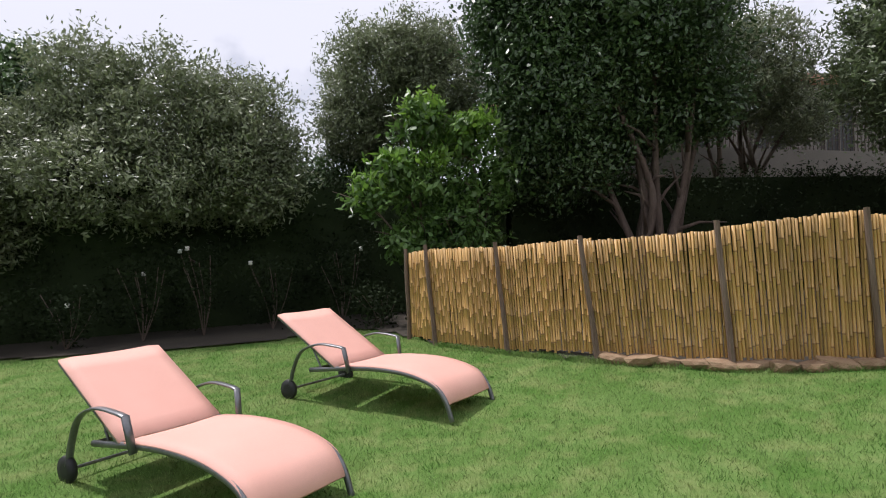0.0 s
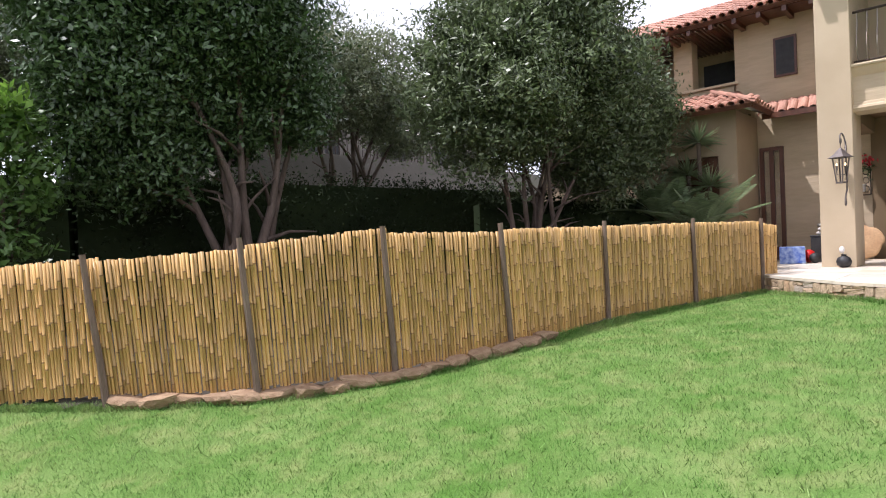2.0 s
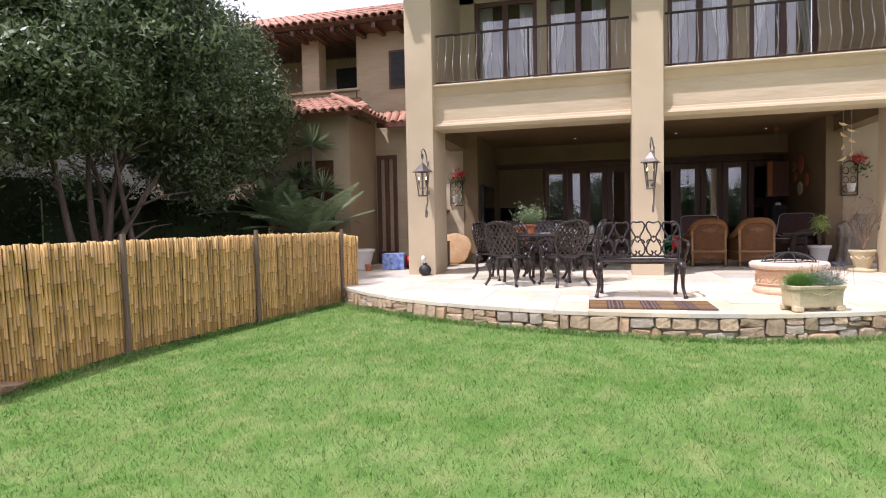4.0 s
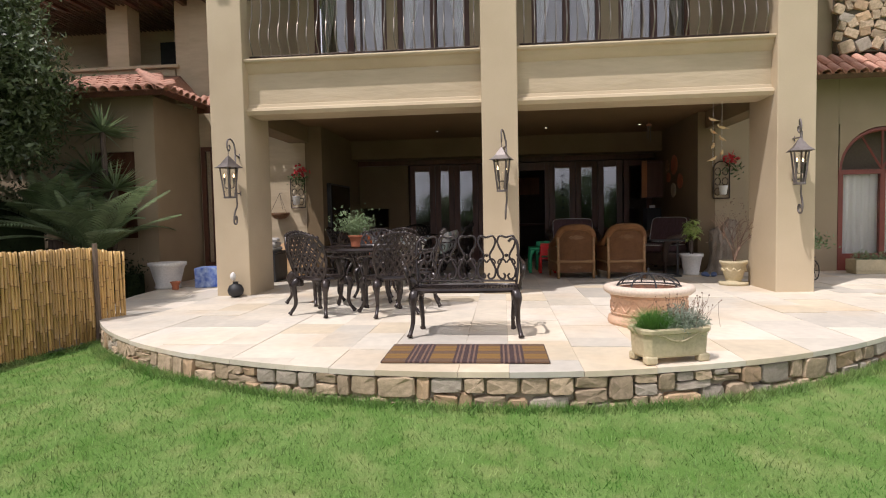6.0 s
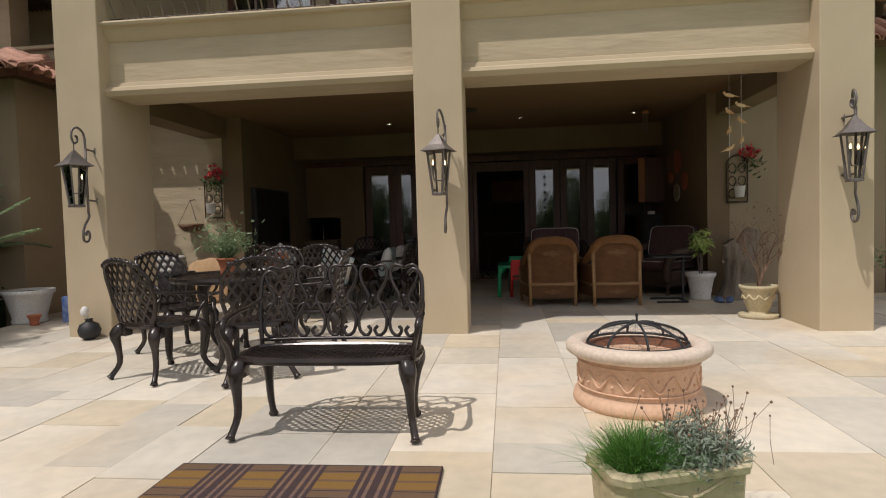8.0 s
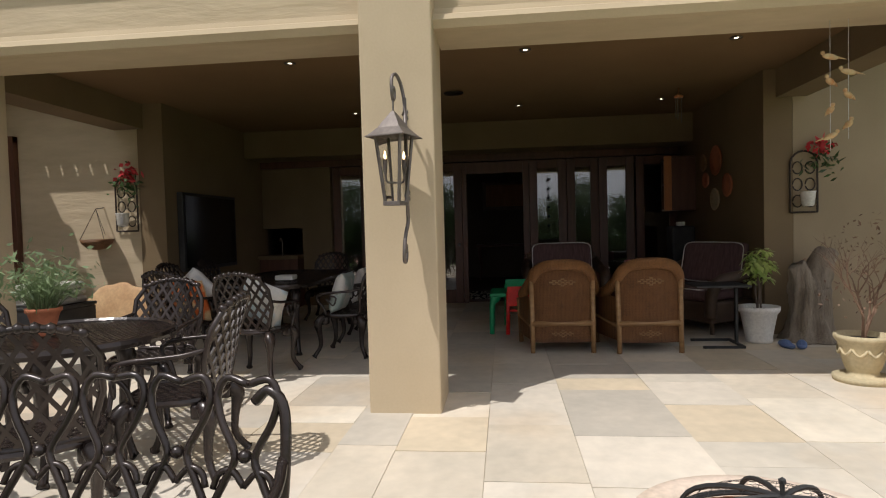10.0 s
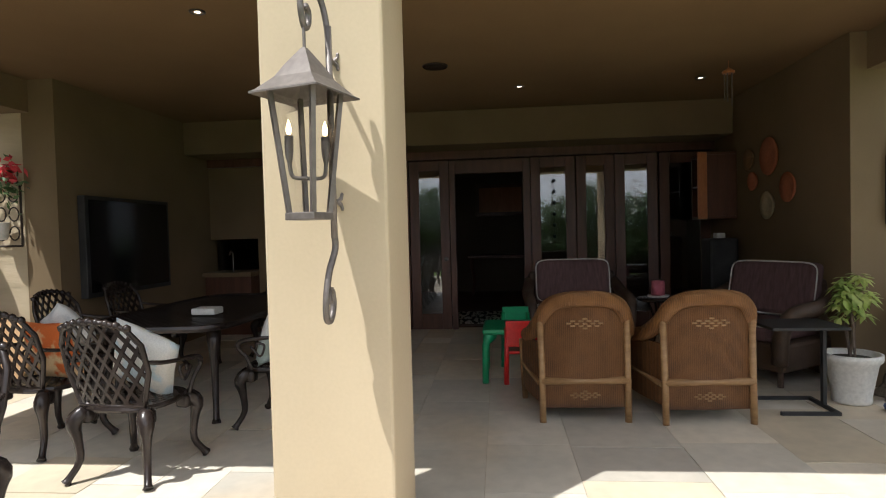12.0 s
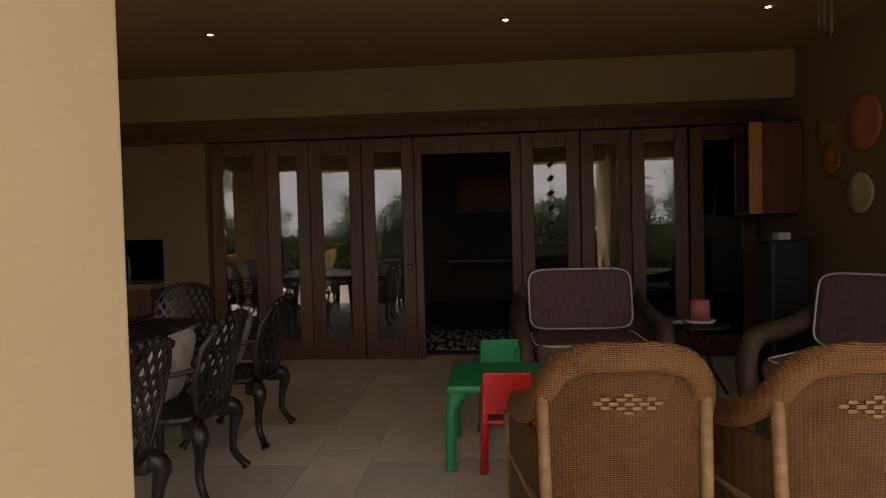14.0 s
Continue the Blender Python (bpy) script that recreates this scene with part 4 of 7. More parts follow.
def rose(x, y, h, flowers, seed):
    r4 = np.random.default_rng(seed)
    z = gz(x, y)
    ob = thing("rose_bush", Matrix.Translation((x, y, z)), "dark rose bush with a few white blooms", "shrub", "rose bushes")
    b = B()
    tips = []
    for k in range(6):
        t = Vector((r4.uniform(-0.4, 0.4), r4.uniform(-0.3, 0.3), h * r4.uniform(0.7, 1.0)))
        tips.append(t)
        tube(b, curve([(0, 0, 0), t * 0.5 + Vector((0.05, 0, 0)), t], 3), 0.008, 5)
    part("stems", b, BARK, ob)
    p = np.concatenate([np.array(t) * f + r4.normal(size=(60, 3)) * 0.13 for t in tips for f in (0.5, 0.75, 1.0)])
    p[:, 2] = np.maximum(p[:, 2], 0.05)
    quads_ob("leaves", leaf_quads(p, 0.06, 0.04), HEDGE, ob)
    for k in range(flowers):
        b = B()
        c = tips[k] + Vector((0, -0.12, 0.06))
        for q in range(9):
            a = q * 2.4
            m = Matrix.Translation(c) @ pose(0, 0, 0, 25 + 4 * q, 0, math.degrees(a)) @ Matrix.Diagonal((0.03, 0.05, 0.012, 1))
            bmesh.ops.create_icosphere(b, subdivisions=1, radius=1.0, matrix=m)
        part("bloom", b, CURTAIN, ob, "white rose bloom", True)


for k, (x, y, h, f) in enumerate(((-3.6, 11.0, 0.9, 1), (-2.6, 11.3, 1.4, 1), (-1.7, 11.4, 1.5, 2), (-0.6, 11.6, 1.2, 1), (0.6, 11.5, 1.3, 1), (-4.8, 10.9, 1.0, 0), (1.1, 10.6, 0.6, 0))):
    rose(x, y, h, f, k)

# ---- neighbouring house beyond the hedge ----
nb = thing("neighbour_house", Matrix.Translation((15.5, 19.5, 0.4)), "plastered neighbouring house seen through the trees, grey-brown for its shaded side", "house")
# Plaster colour lowered to carry the shade on the house's near side.
NB = mat("shaded_house_plaster", (0.155, 0.14, 0.12), (0.20, 0.18, 0.155), 0.9, 1, 30, 0.2)
b = B()
box(b, (-7, -2, -0.6), (7, 4, 6.8))
part("wall", b, NB, nb)
b = B()
box(b, (-7.5, -4.6, -0.6), (7, -2.0, 3.9))
part("terrace_wall", b, NB, nb)
b = B()
box(b, (-7.4, -2.5, 6.8), (7.4, 4.4, 7.05), bevel=0.03)
part("roof", b, ROOF, nb)
for k in range(4):
    b = B()
    box(b, (-6.2 + k * 3.2, -2.06, 4.3), (-4.9 + k * 3.2, -1.99, 6.2))
    w = part("window", b, RUBBER, nb)
    b = B()
    for x0, x1 in ((-6.3, -6.2), (-4.9, -4.8), (-5.6, -5.53)):
        box(b, (x0 + k * 3.2, -2.1, 4.2), (x1 + k * 3.2, -1.99, 6.3))
    part("frame", b, NB, w)
b = B()
for k in range(90):
    tube(b, [(-7.3 + k * 0.15, -4.5, 3.9), (-7.3 + k * 0.15, -4.5, 4.85)], 0.014, 5)
tube(b, [(-7.4, -4.5, 4.86), (6.5, -4.5, 4.86)], 0.03, 6)
part("railing", b, RAIL, nb)

# ---- folding doors to the lounge ----
def door_panel(y0, y1, x=18.95, turn=0.0, knob=False):
    w = abs(y1 - y0)
    ob = thing("folding_door", pose(x, (y0 + y1) / 2, FLOOR, 0, 0, turn), "dark red-brown timber folding door leaf with a tall glass pane", "door", "folding doors")
    s = 0.135
    for nm, lo, hi in (("stile", (-0.025, -w / 2 + 0.004, 0.0), (0.025, -w / 2 + s, 2.34)), ("stile", (-0.025, w / 2 - s, 0.0), (0.025, w / 2 - 0.004, 2.34)),
                       ("rail", (-0.023, -w / 2 + s + 0.001, 0.0), (0.023, w / 2 - s - 0.001, 0.22)), ("rail", (-0.023, -w / 2 + s + 0.001, 2.20), (0.023, w / 2 - s - 0.001, 2.34))):
        b = B()
        box(b, lo, hi, bevel=0.006)
        part(nm, b, WOOD, ob)
    b = B()
    box(b, (-0.004, -w / 2 + s + 0.001, 0.221), (0.004, w / 2 - s - 0.001, 2.199))
    part("pane", b, GLASS, ob, "clear reflecting glass pane")
    if knob:
        b = B()
        lathe(b, [(0.012, 0), (0.012, 0.03), (0.03, 0.035), (0.03, 0.055), (0.01, 0.06)], 12, pose(-0.025, -w / 2 + 0.06, 0.98, 0, -90, 0))
        part("handle", b, LAMPMETAL, ob, "small brass door knob", True)
    return ob


for y0, y1, tr, kn in ((0.93, 0.31, 0, 0), (0.31, -0.15, 4, 0), (-0.15, -0.72, -3, 0), (-0.72, -1.28, 0, 1), (-2.39, -3.0, 0, 0), (-3.0, -3.52, 3, 0), (-3.52, -4.08, -4, 0), (-4.1, -4.76, 0, 0)):
    door_panel(y0, y1, turn=tr, knob=bool(kn))
b = B()
box(b, (18.9, -2.385, FLOOR), (19.0, -2.29, 3.2))
box(b, (18.9, -1.36, FLOOR), (19.0, -1.285, 3.2))
box(b, (18.9, -2.288, 3.02), (19.0, -1.362, 3.2))
struct("door_frame", b, WOOD, "dark timber frame round the open doorway", "door frame")

# lounge beyond
ZEBRA = mat("zebra_hide", (0.02, 0.018, 0.016), (0.72, 0.68, 0.6), 0.8, 9, 80, 0.2, stretch=(0.5, 2.0, 1), contrast=(0.47, 0.53))
b = B()
box(b, (19.35, -2.75, FLOOR + 0.006), (20.6, -1.0, FLOOR + 0.018), bevel=0.004)
tagged(mesh_ob("zebra_rug", b, ZEBRA), "black and white zebra striped rug inside the doorway", "rug")
con = thing("console_table", pose(23.4, -2.0, FLOOR), "dark carved console table in the lounge", "table")
b = B()
box(b, (-0.25, -0.7, 0.78), (0.25, 0.7, 0.84), bevel=0.01)
part("tabletop", b, WOOD, con)
for sx in (-0.2, 0.2):
    for sy in (-0.62, 0.62):
        b = B()
        tube(b, curve([(sx, sy, 0), (sx * 0.9, sy * 0.95, 0.3), (sx * 1.1, sy * 1.02, 0.6), (sx, sy, 0.79)], 3), [0.02, 0.025, 0.025, 0.03, 0.03, 0.03, 0.035, 0.04, 0.04, 0.04], 8)
        part("leg", b, WOOD, con)
pic = thing("picture", pose(23.97, -2.0, 2.9), "dim orange framed picture on the lounge wall", "picture")
b = B()
box(b, (-0.03, -0.55, -0.35), (0.0, 0.55, 0.35), bevel=0.01)
part("frame", b, WOOD, pic)
b = B()
box(b, (-0.034, -0.47, -0.27), (-0.031, 0.47, 0.27))
part("canvas", b, ORANGEWOOD, pic)
# hatch with basin
b = B()
box(b, (18.6, 1.46, 1.68), (19.3, 2.16, 1.74), bevel=0.006)
# The worktop takes the same shade-darkened colour.
tagged(mesh_ob("worktop", b, PATIO), "worktop in the serving hatch in the shaded plaster colour", "worktop")
b = B()
box(b, (18.64, 1.48, FLOOR), (19.28, 2.14, 1.678), bevel=0.006)
cab = tagged(mesh_ob("cabinet", b, WOOD), "red-brown timber base cabinet under the worktop", "cabinet")
b = B()
tube(b, curve([(18.8, 1.8, 1.74), (18.8, 1.8, 1.98), (18.74, 1.8, 2.03), (18.69, 1.8, 1.98)], 4), 0.012, 8)
tagged(mesh_ob("tap", b, LAMPMETAL, smooth=True), "curved metal tap over the worktop", "tap")

# ---- balcony railing, glazed doors and curtains ----
for k, (y0, y1) in enumerate(((-1.0, 2.38), (-4.9, -1.55))):
    ob = thing("balcony_railing", Matrix.Translation((13.22, y0, 4.295)), "dark wrought iron balcony railing with bowed bars", "railing", "balcony railings")
    L = y1 - y0
    for nm, z, r in (("top_rail", 0.90, 0.022), ("bottom_rail", 0.06, 0.014)):
        b = B()
        tube(b, [(0, 0.01, z), (0, L - 0.01, z)], r, 8)
        part(nm, b, RAIL, ob)
    bar = B()
    pts = curve([(0, 0, 0.06), (-0.05, 0, 0.14), (-0.12, 0, 0.28), (-0.09, 0, 0.45), (-0.02, 0, 0.62), (0, 0, 0.78), (0, 0, 0.9)], 3)
    tube(bar, pts, 0.0095, 6)
    me = bpy.data.meshes.new("bar")
    bar.to_mesh(me)
    bar.free()
    me.materials.append(RAILBAR)
    n = int(L / 0.14)
    for i in range(n):
        o = new("bar", me)
        o.parent = ob
        o.matrix_basis = Matrix.Translation((0, (i + 0.5) * L / n, 0))
    for yy in (L * 0.5,):
        b = B()
        box(b, (-0.016, yy - 0.016, 0.0), (0.016, yy + 0.016, 0.92))
        part("post", b, RAIL, ob)
for k, (y0, y1) in enumerate(((0.75, 2.1), (-0.75, 0.55), (-3.05, -1.85), (-4.55, -3.35))):
    ob = thing("window_%d" % (k + 1), Matrix.Translation((15.56, (y0 + y1) / 2, 4.27)), "tall dark timber glazed balcony door with curtains behind", "window")
    ob["kind"] = "structure"
    w = (y1 - y0) / 2
    b = B()
    for lo, hi in (((-0.04, -w, 0), (0.04, -w + 0.09, 2.28)), ((-0.04, w - 0.09, 0), (0.04, w, 2.28)), ((-0.04, -0.06, 0), (0.04, 0.06, 2.28)), ((-0.039, -w, 2.18), (0.039, w, 2.279)), ((-0.039, -w, 0), (0.039, w, 0.14))):
        box(b, lo, hi, bevel=0.004)
    part("window_frame", b, WOOD, ob)
    for s in (-1, 1):
        b = B()
        c = s * (w / 2 - 0.01)
        box(b, (-0.004, c - w / 2 + 0.07, 0.14), (0.004, c + w / 2 - 0.08, 2.18))
        part("pane", b, GLASS, ob)
        b = B()
        prev = None
        for i in range(25):
            t = i / 24
            yy = s * (w - 0.08 - t * w * 0.45)
            x = 0.14 + 0.03 * math.sin(t * 30)
            pinch = 0.55
            col = []
            for j in range(9):
                z = 0.02 + 2.2 * j / 8
                f = 1 - pinch * math.exp(-((z - 0.85) / 0.5) ** 2)
                col.append(b.verts.new((x, s * (w - 0.08) - (s * (w - 0.08) - yy) * f, z)))
            if prev:
                for j in range(8):
                    b.faces.new((prev[j], col[j], col[j + 1], prev[j + 1]))
            prev = col
        part("curtain", b, CURTAIN, ob, "tied-back white curtain", True)


def curtain_door(name, m, w, h, label, arched=False):
    ob = thing(name, m, label, "door")
    ob["kind"] = "structure"
    b = B()
    for lo, hi in (((-0.04, -w, 0), (0.04, -w + 0.08, h)), ((-0.04, w - 0.08, 0), (0.04, w, h)), ((-0.04, -0.045, 0), (0.04, 0.045, h)), ((-0.039, -w, h - 0.08), (0.039, w, h + 0.001)), ((-0.039, -w, 0), (0.039, w, 0.3))):
        box(b, lo, hi, bevel=0.004)
    if arched:
        pts = [(0, w * 0.96 * math.cos(a), h + w * 0.96 * math.sin(a)) for a in np.linspace(0, math.pi, 18)]
        tube(b, pts, 0.045, 6)
        for a in (60, 90, 120):
            tube(b, [(0, 0, h), (0, w * 0.95 * math.cos(radians(a)), h + w * 0.95 * math.sin(radians(a)))], 0.018, 6)
    part("door_frame", b, mat("red_timber", (0.16, 0.035, 0.022), (0.22, 0.05, 0.03), 0.45, 3, 30, 0.1) if arched else WOOD, ob)
    b = B()
    box(b, (-0.004, -w + 0.08, 0.3), (0.004, w - 0.08, h - 0.08))
    part("pane", b, THINGLASS, ob)
    b = B()
    prev = None
    for i in range(40):
        yy = -w + 0.1 + (2 * w - 0.2) * i / 39
        x = 0.1 + 0.025 * math.sin(i * 1.7)
        f = 1.0 if arched else 0.35 + 0.65 * 1
        col = [b.verts.new((x, yy, 0.1)), b.verts.new((x, yy, h - 0.05))]
        if prev and (arched or i < 16):
            b.faces.new((prev[0], col[0], col[1], prev[1]))
        prev = col
    part("curtain", b, CURTAIN, ob, "hanging white curtain", True)
    # Flat dark sheet stands for the darkness behind the curtain.
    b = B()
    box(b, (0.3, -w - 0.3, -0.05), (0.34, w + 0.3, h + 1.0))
    part("dark_backing", b, DARKROOM, ob)


curtain_door("door_1", pose(15.93, -7.95, FLOOR), 0.74, 1.78, "arched red timber glazed door with white curtains", True)
curtain_door("door_2", pose(15.90, 4.33, FLOOR), 0.24, 2.55, "narrow dark timber door with a white curtain")
ob = thing("window_5", pose(15.93, 4.0, 5.0), "small dark square upper window", "window")
ob["kind"] = "structure"
b = B()
box(b, (-0.02, -0.23, -0.03), (0.02, 0.23, 0.85), bevel=0.006)
part("window_frame", b, WOOD, ob)
# Opaque black pane, with the dark room behind it coloured in.
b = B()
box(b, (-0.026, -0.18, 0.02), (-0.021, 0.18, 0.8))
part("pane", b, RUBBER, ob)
ob = thing("window_6", pose(14.52, 5.45, 1.7), "dark window in the side wing", "window")
ob["kind"] = "structure"
b = B()
box(b, (-0.03, -0.445, 0.002), (0.03, 0.445, 1.498), bevel=0.006)
part("window_frame", b, WOOD, ob)
# chimney of natural stone
b = B()
box(b, (15.7, -9.4, 4.65), (16.2, -7.05, 9.0))
chim = struct("wall_chimney", b, MORTAR, "irregular natural stone chimney wall", "stone wall")


# ---- wall lanterns ----
BULB = glow("warm_bulb", (1.0, 0.72, 0.38), 5.0)


def lantern(y, turn):
    """Hung on a wall that faces -x; the origin is the centre of the body's foot."""
    ob = thing("wall_lantern", pose(12.745, y, 2.298), "weathered grey metal lantern on a scrolled wall bracket, lit", "wall lantern", "pillar lanterns")
    rot = pose(0, 0, 0, 0, 0, turn)
    lo, hi, H = 0.048, 0.086, 0.43
    for a, c in ((-1, -1), (1, -1), (1, 1), (-1, 1)):
        b = B()
        p0, p1 = rot @ Vector((a * lo, c * lo, 0)), rot @ Vector((a * hi, c * hi, H))
        tube(b, [p0, p1], 0.0115, 4)
        part("corner_bar", b, LAMPMETAL, ob)
    for k in range(4):
        q = pose(0, 0, 0, 0, 0, turn + 90 * k)
        b = B()
        f = [q @ Vector(v) for v in ((lo, -lo, 0.015), (lo, lo, 0.015), (hi, hi, H - 0.01), (hi, -hi, H - 0.01))]
        b.faces.new([b.verts.new(v) for v in f])
        g = part("pane", b, THINGLASS, ob, "clear glass pane")
        g.visible_shadow = False
    b = B()
    box(b, (-lo - 0.012, -lo - 0.012, -0.014), (lo + 0.012, lo + 0.012, 0.012), rot, bevel=0.003)
    part("foot_plate", b, LAMPMETAL, ob)
    b = B()
    prof = [(0.135, 0.418), (0.112, 0.432), (0.078, 0.468), (0.048, 0.52), (0.018, 0.565), (0.008, 0.58)]
    rings = [[b.verts.new(rot @ Vector((sx * r, sy * r, z))) for sx, sy in ((-1, -1), (1, -1), (1, 1), (-1, 1))] for r, z in prof]
    for r0, r1 in zip(rings, rings[1:]):
        for j in range(4):
            b.faces.new((r0[j], r0[(j + 1) % 4], r1[(j + 1) % 4], r1[j]))
    b.faces.new(rings[-1])
    inner = [b.verts.new(v.co - Vector((0, 0, 0.006))) for v in rings[0]]
    top = b.verts.new((0, 0, 0.55))
    for j in range(4):
        b.faces.new((rings[0][j], inner[j], inner[(j + 1) % 4], rings[0][(j + 1) % 4]))
        b.faces.new((inner[j], top, inner[(j + 1) % 4]))
    part("cap", b, LAMPMETAL, ob, "flared pyramid lantern cap")
    wx, sy = 0.09, -0.06
    b = B()
    tail = curve([(wx, sy, -0.06), (wx + 0.005, sy, -0.12), (wx - 0.045, sy + 0.01, -0.20), (wx - 0.075, sy + 0.015, -0.29), (wx - 0.06, sy + 0.02, -0.365), (wx - 0.005, sy + 0.02, -0.375), (wx + 0.03, sy + 0.02, -0.325), (wx + 0.012, sy + 0.02, -0.27), (wx - 0.025, sy + 0.02, -0.285), (wx - 0.022, sy + 0.02, -0.315)], 5)
    head = curve([(wx, sy, 0.62), (wx + 0.012, sy + 0.01, 0.70), (wx + 0.005, sy + 0.025, 0.775), (wx - 0.045, sy + 0.045, 0.82), (wx - 0.10, sy + 0.06, 0.79), (wx - 0.118, sy + 0.06, 0.715), (wx - 0.085, sy + 0.06, 0.655), (wx - 0.04, sy + 0.06, 0.675), (wx - 0.035, sy + 0.06, 0.72), (wx - 0.065, sy + 0.06, 0.735)], 5)
    tube(b, [(wx, sy, 0.68), (wx, sy, -0.08)], 0.0125, 8)
    tube(b, tail, 0.0125, 8)
    tube(b, head, 0.0115, 8)
    part("bracket_rod", b, LAMPMETAL, ob, "", True)
    for z in (0.60, 0.06):
        b = B()
        tube(b, [(wx, sy, z), (wx + 0.14, sy + 0.035, z), (wx + 0.162, sy + 0.03, z)], 0.011, 6)
        for s in (-1, 1):
            tube(b, curve([(wx + 0.155, sy + 0.03, z), (wx + 0.162, sy + 0.015, z + s * 0.012), (wx + 0.164, sy + 0.01, z + s * 0.035)], 4), [0.009] * 5 + [0.007] * 3 + [0.004], 6)
        part("wall_fixing", b, LAMPMETAL, ob)
    b = B()
    tube(b, [(0, 0, 0.57), (0, 0, 0.66)], 0.006, 6)
    part("hook", b, LAMPMETAL, ob)
    for s in (-1, 1):
        b = B()
        tube(b, curve([rot @ Vector((0, 0, 0.13)), rot @ Vector((-s * 0.036, s * 0.036, 0.135)), rot @ Vector((-s * 0.044, s * 0.044, 0.18)), rot @ Vector((-s * 0.044, s * 0.044, 0.275))], 4), [0.007] * 9 + [0.012, 0.015, 0.015, 0.015], 8)
        part("candle_arm", b, LAMPMETAL, ob, "", True)
        b = B()
        lathe(b, [(0.006, 0), (0.009, 0.01), (0.010, 0.018), (0.006, 0.036), (0.0015, 0.05)], 10, Matrix.Translation(rot @ Vector((-s * 0.044, s * 0.044, 0.28))))
        part("bulb", b, BULB, ob, "lit candle bulb", True)


lantern(-1.29, -17)
lantern(2.53, -25)
lantern(-5.08, -12)


# ---- cast iron furniture ----
def cabriole(b, foot, top, out, r=0.030):
    f, t, o = Vector(foot), Vector(top), Vector(out)
    L = t.z - f.z
    pts = curve([f + Vector((0, 0, 0.012)), f + Vector((0, 0, 0.03)) - o * 0.01, f.lerp(t, 0.3) - o * 0.03, f.lerp(t, 0.62) + o * 0.005, f.lerp(t, 0.84) + o * 0.035, t], 3)
    rs = [0.022, 0.024, 0.021, 0.017, 0.016, 0.016, 0.017, 0.018, 0.019, 0.022, 0.026, 0.032, 0.036, 0.038, 0.036, 0.03]
    tube(b, pts, [q * r / 0.024 for q in rs[:len(pts)]], 8)


def oval(rx, ry, n, cx=0.0, cy=0.0, p=2.6):
    out = []
    for k in range(n):
        a = 2 * math.pi * k / n
        c, s = math.cos(a), math.sin(a)
        out.append((cx + rx * math.copysign(abs(c) ** (2 / p), c), cy + ry * math.copysign(abs(s) ** (2 / p), s)))
    return out


def iron_chair():
    """Faces +x; the origin is on the floor under the seat."""
    ob = thing("iron_chair", Matrix(), "dark bronze cast iron garden chair with a lattice back", "chair", "cast iron chairs")
    seat = oval(0.235, 0.24, 24)
    b = B()
    lattice(b, seat, 0.045, 0.017, 0.008, lambda u, v, w: Vector((u, v, 0.425 + w)), 45, 3)
    tube(b, [(u, v, 0.422) for u, v in seat], 0.014, 6, close=True, flat=1.3)
    part("seat", b, IRON, ob)
    back = [(-0.20, 0.0), (0.20, 0.0), (0.255, 0.2), (0.25, 0.36), (0.19, 0.46), (0.10, 0.495), (0.0, 0.505), (-0.10, 0.495), (-0.19, 0.46), (-0.25, 0.36), (-0.255, 0.2)]

    def on_back(u, v, w):
        return Vector((-0.225 - 0.22 * v - 0.06 * v * v + 0.75 * u * u + w, u, 0.44 + v * 0.97))

    b = B()
    lattice(b, back, 0.062, 0.018, 0.011, on_back, 58, 6)
    part("backrest", b, IRON, ob)
    b = B()
    rim = []
    for (u0, v0), (u1, v1) in zip(back, back[1:] + back[:1]):
        for q in range(3):
            rim.append(on_back(u0 + (u1 - u0) * q / 3, v0 + (v1 - v0) * q / 3, 0))
    tube(b, rim, 0.016, 7, close=True, flat=1.0)
    for k in range(9):
        a = -0.2 + 0.05 * k
        bmesh.ops.create_icosphere(b, subdivisions=1, radius=0.026, matrix=Matrix.Translation(on_back(a, 0.505 - 1.1 * a * a, 0)))
    part("back_frame", b, IRON, ob, "", True)
    for s in (-1, 1):
        b = B()
        tube(b, curve([on_back(s * 0.25, 0.26, 0), (-0.12, s * 0.29, 0.67), (0.08, s * 0.30, 0.655), (0.19, s * 0.29, 0.63), (0.21, s * 0.275, 0.58), (0.16, s * 0.265, 0.52), (0.13, s * 0.25, 0.43)], 4), [0.013] * 8 + [0.016] * 8 + [0.013] * 9, 7)
        tube(b, curve([(0.12, s * 0.28, 0.6), (0.05, s * 0.28, 0.53), (0.02, s * 0.27, 0.60), (0.07, s * 0.275, 0.62), (0.08, s * 0.275, 0.58)], 4), 0.009, 6)
        part("armrest", b, IRON, ob, "", True)
    for sx in (-1, 1):
        for sy in (-1, 1):
            b = B()
            cabriole(b, (sx * 0.27, sy * 0.26, 0), (sx * 0.18, sy * 0.19, 0.41), (sx, sy * 0.8, 0))
            box(b, (sx * 0.17 - 0.04, sy * 0.19 - 0.04, 0.33), (sx * 0.17 + 0.04, sy * 0.19 + 0.04, 0.41), bevel=0.018)
            part("leg", b, IRON, ob, "", True)
    return ob


def place(x, y, turn):
    return pose(x, y, FLOOR + 0.002, 0, 0, turn)


chair = iron_chair()
chair.matrix_basis = place(11.36, 0.80, -22)
for x, y, a in ((12.22, 1.16, -118), (11.33, 0.02, 33), (12.02, -0.22, 98), (12.9, 0.50, 182), (14.02, 0.2, -6), (14.42, 1.08, -14), (14.95, -0.35, 86), (15.75, -0.35, 92), (16.55, -0.35, 90), (15.5, 1.6, -90), (16.4, 1.6, -90), (17.4, 0.6, 180)):
    copy_thing(chair, place(x, y, a))


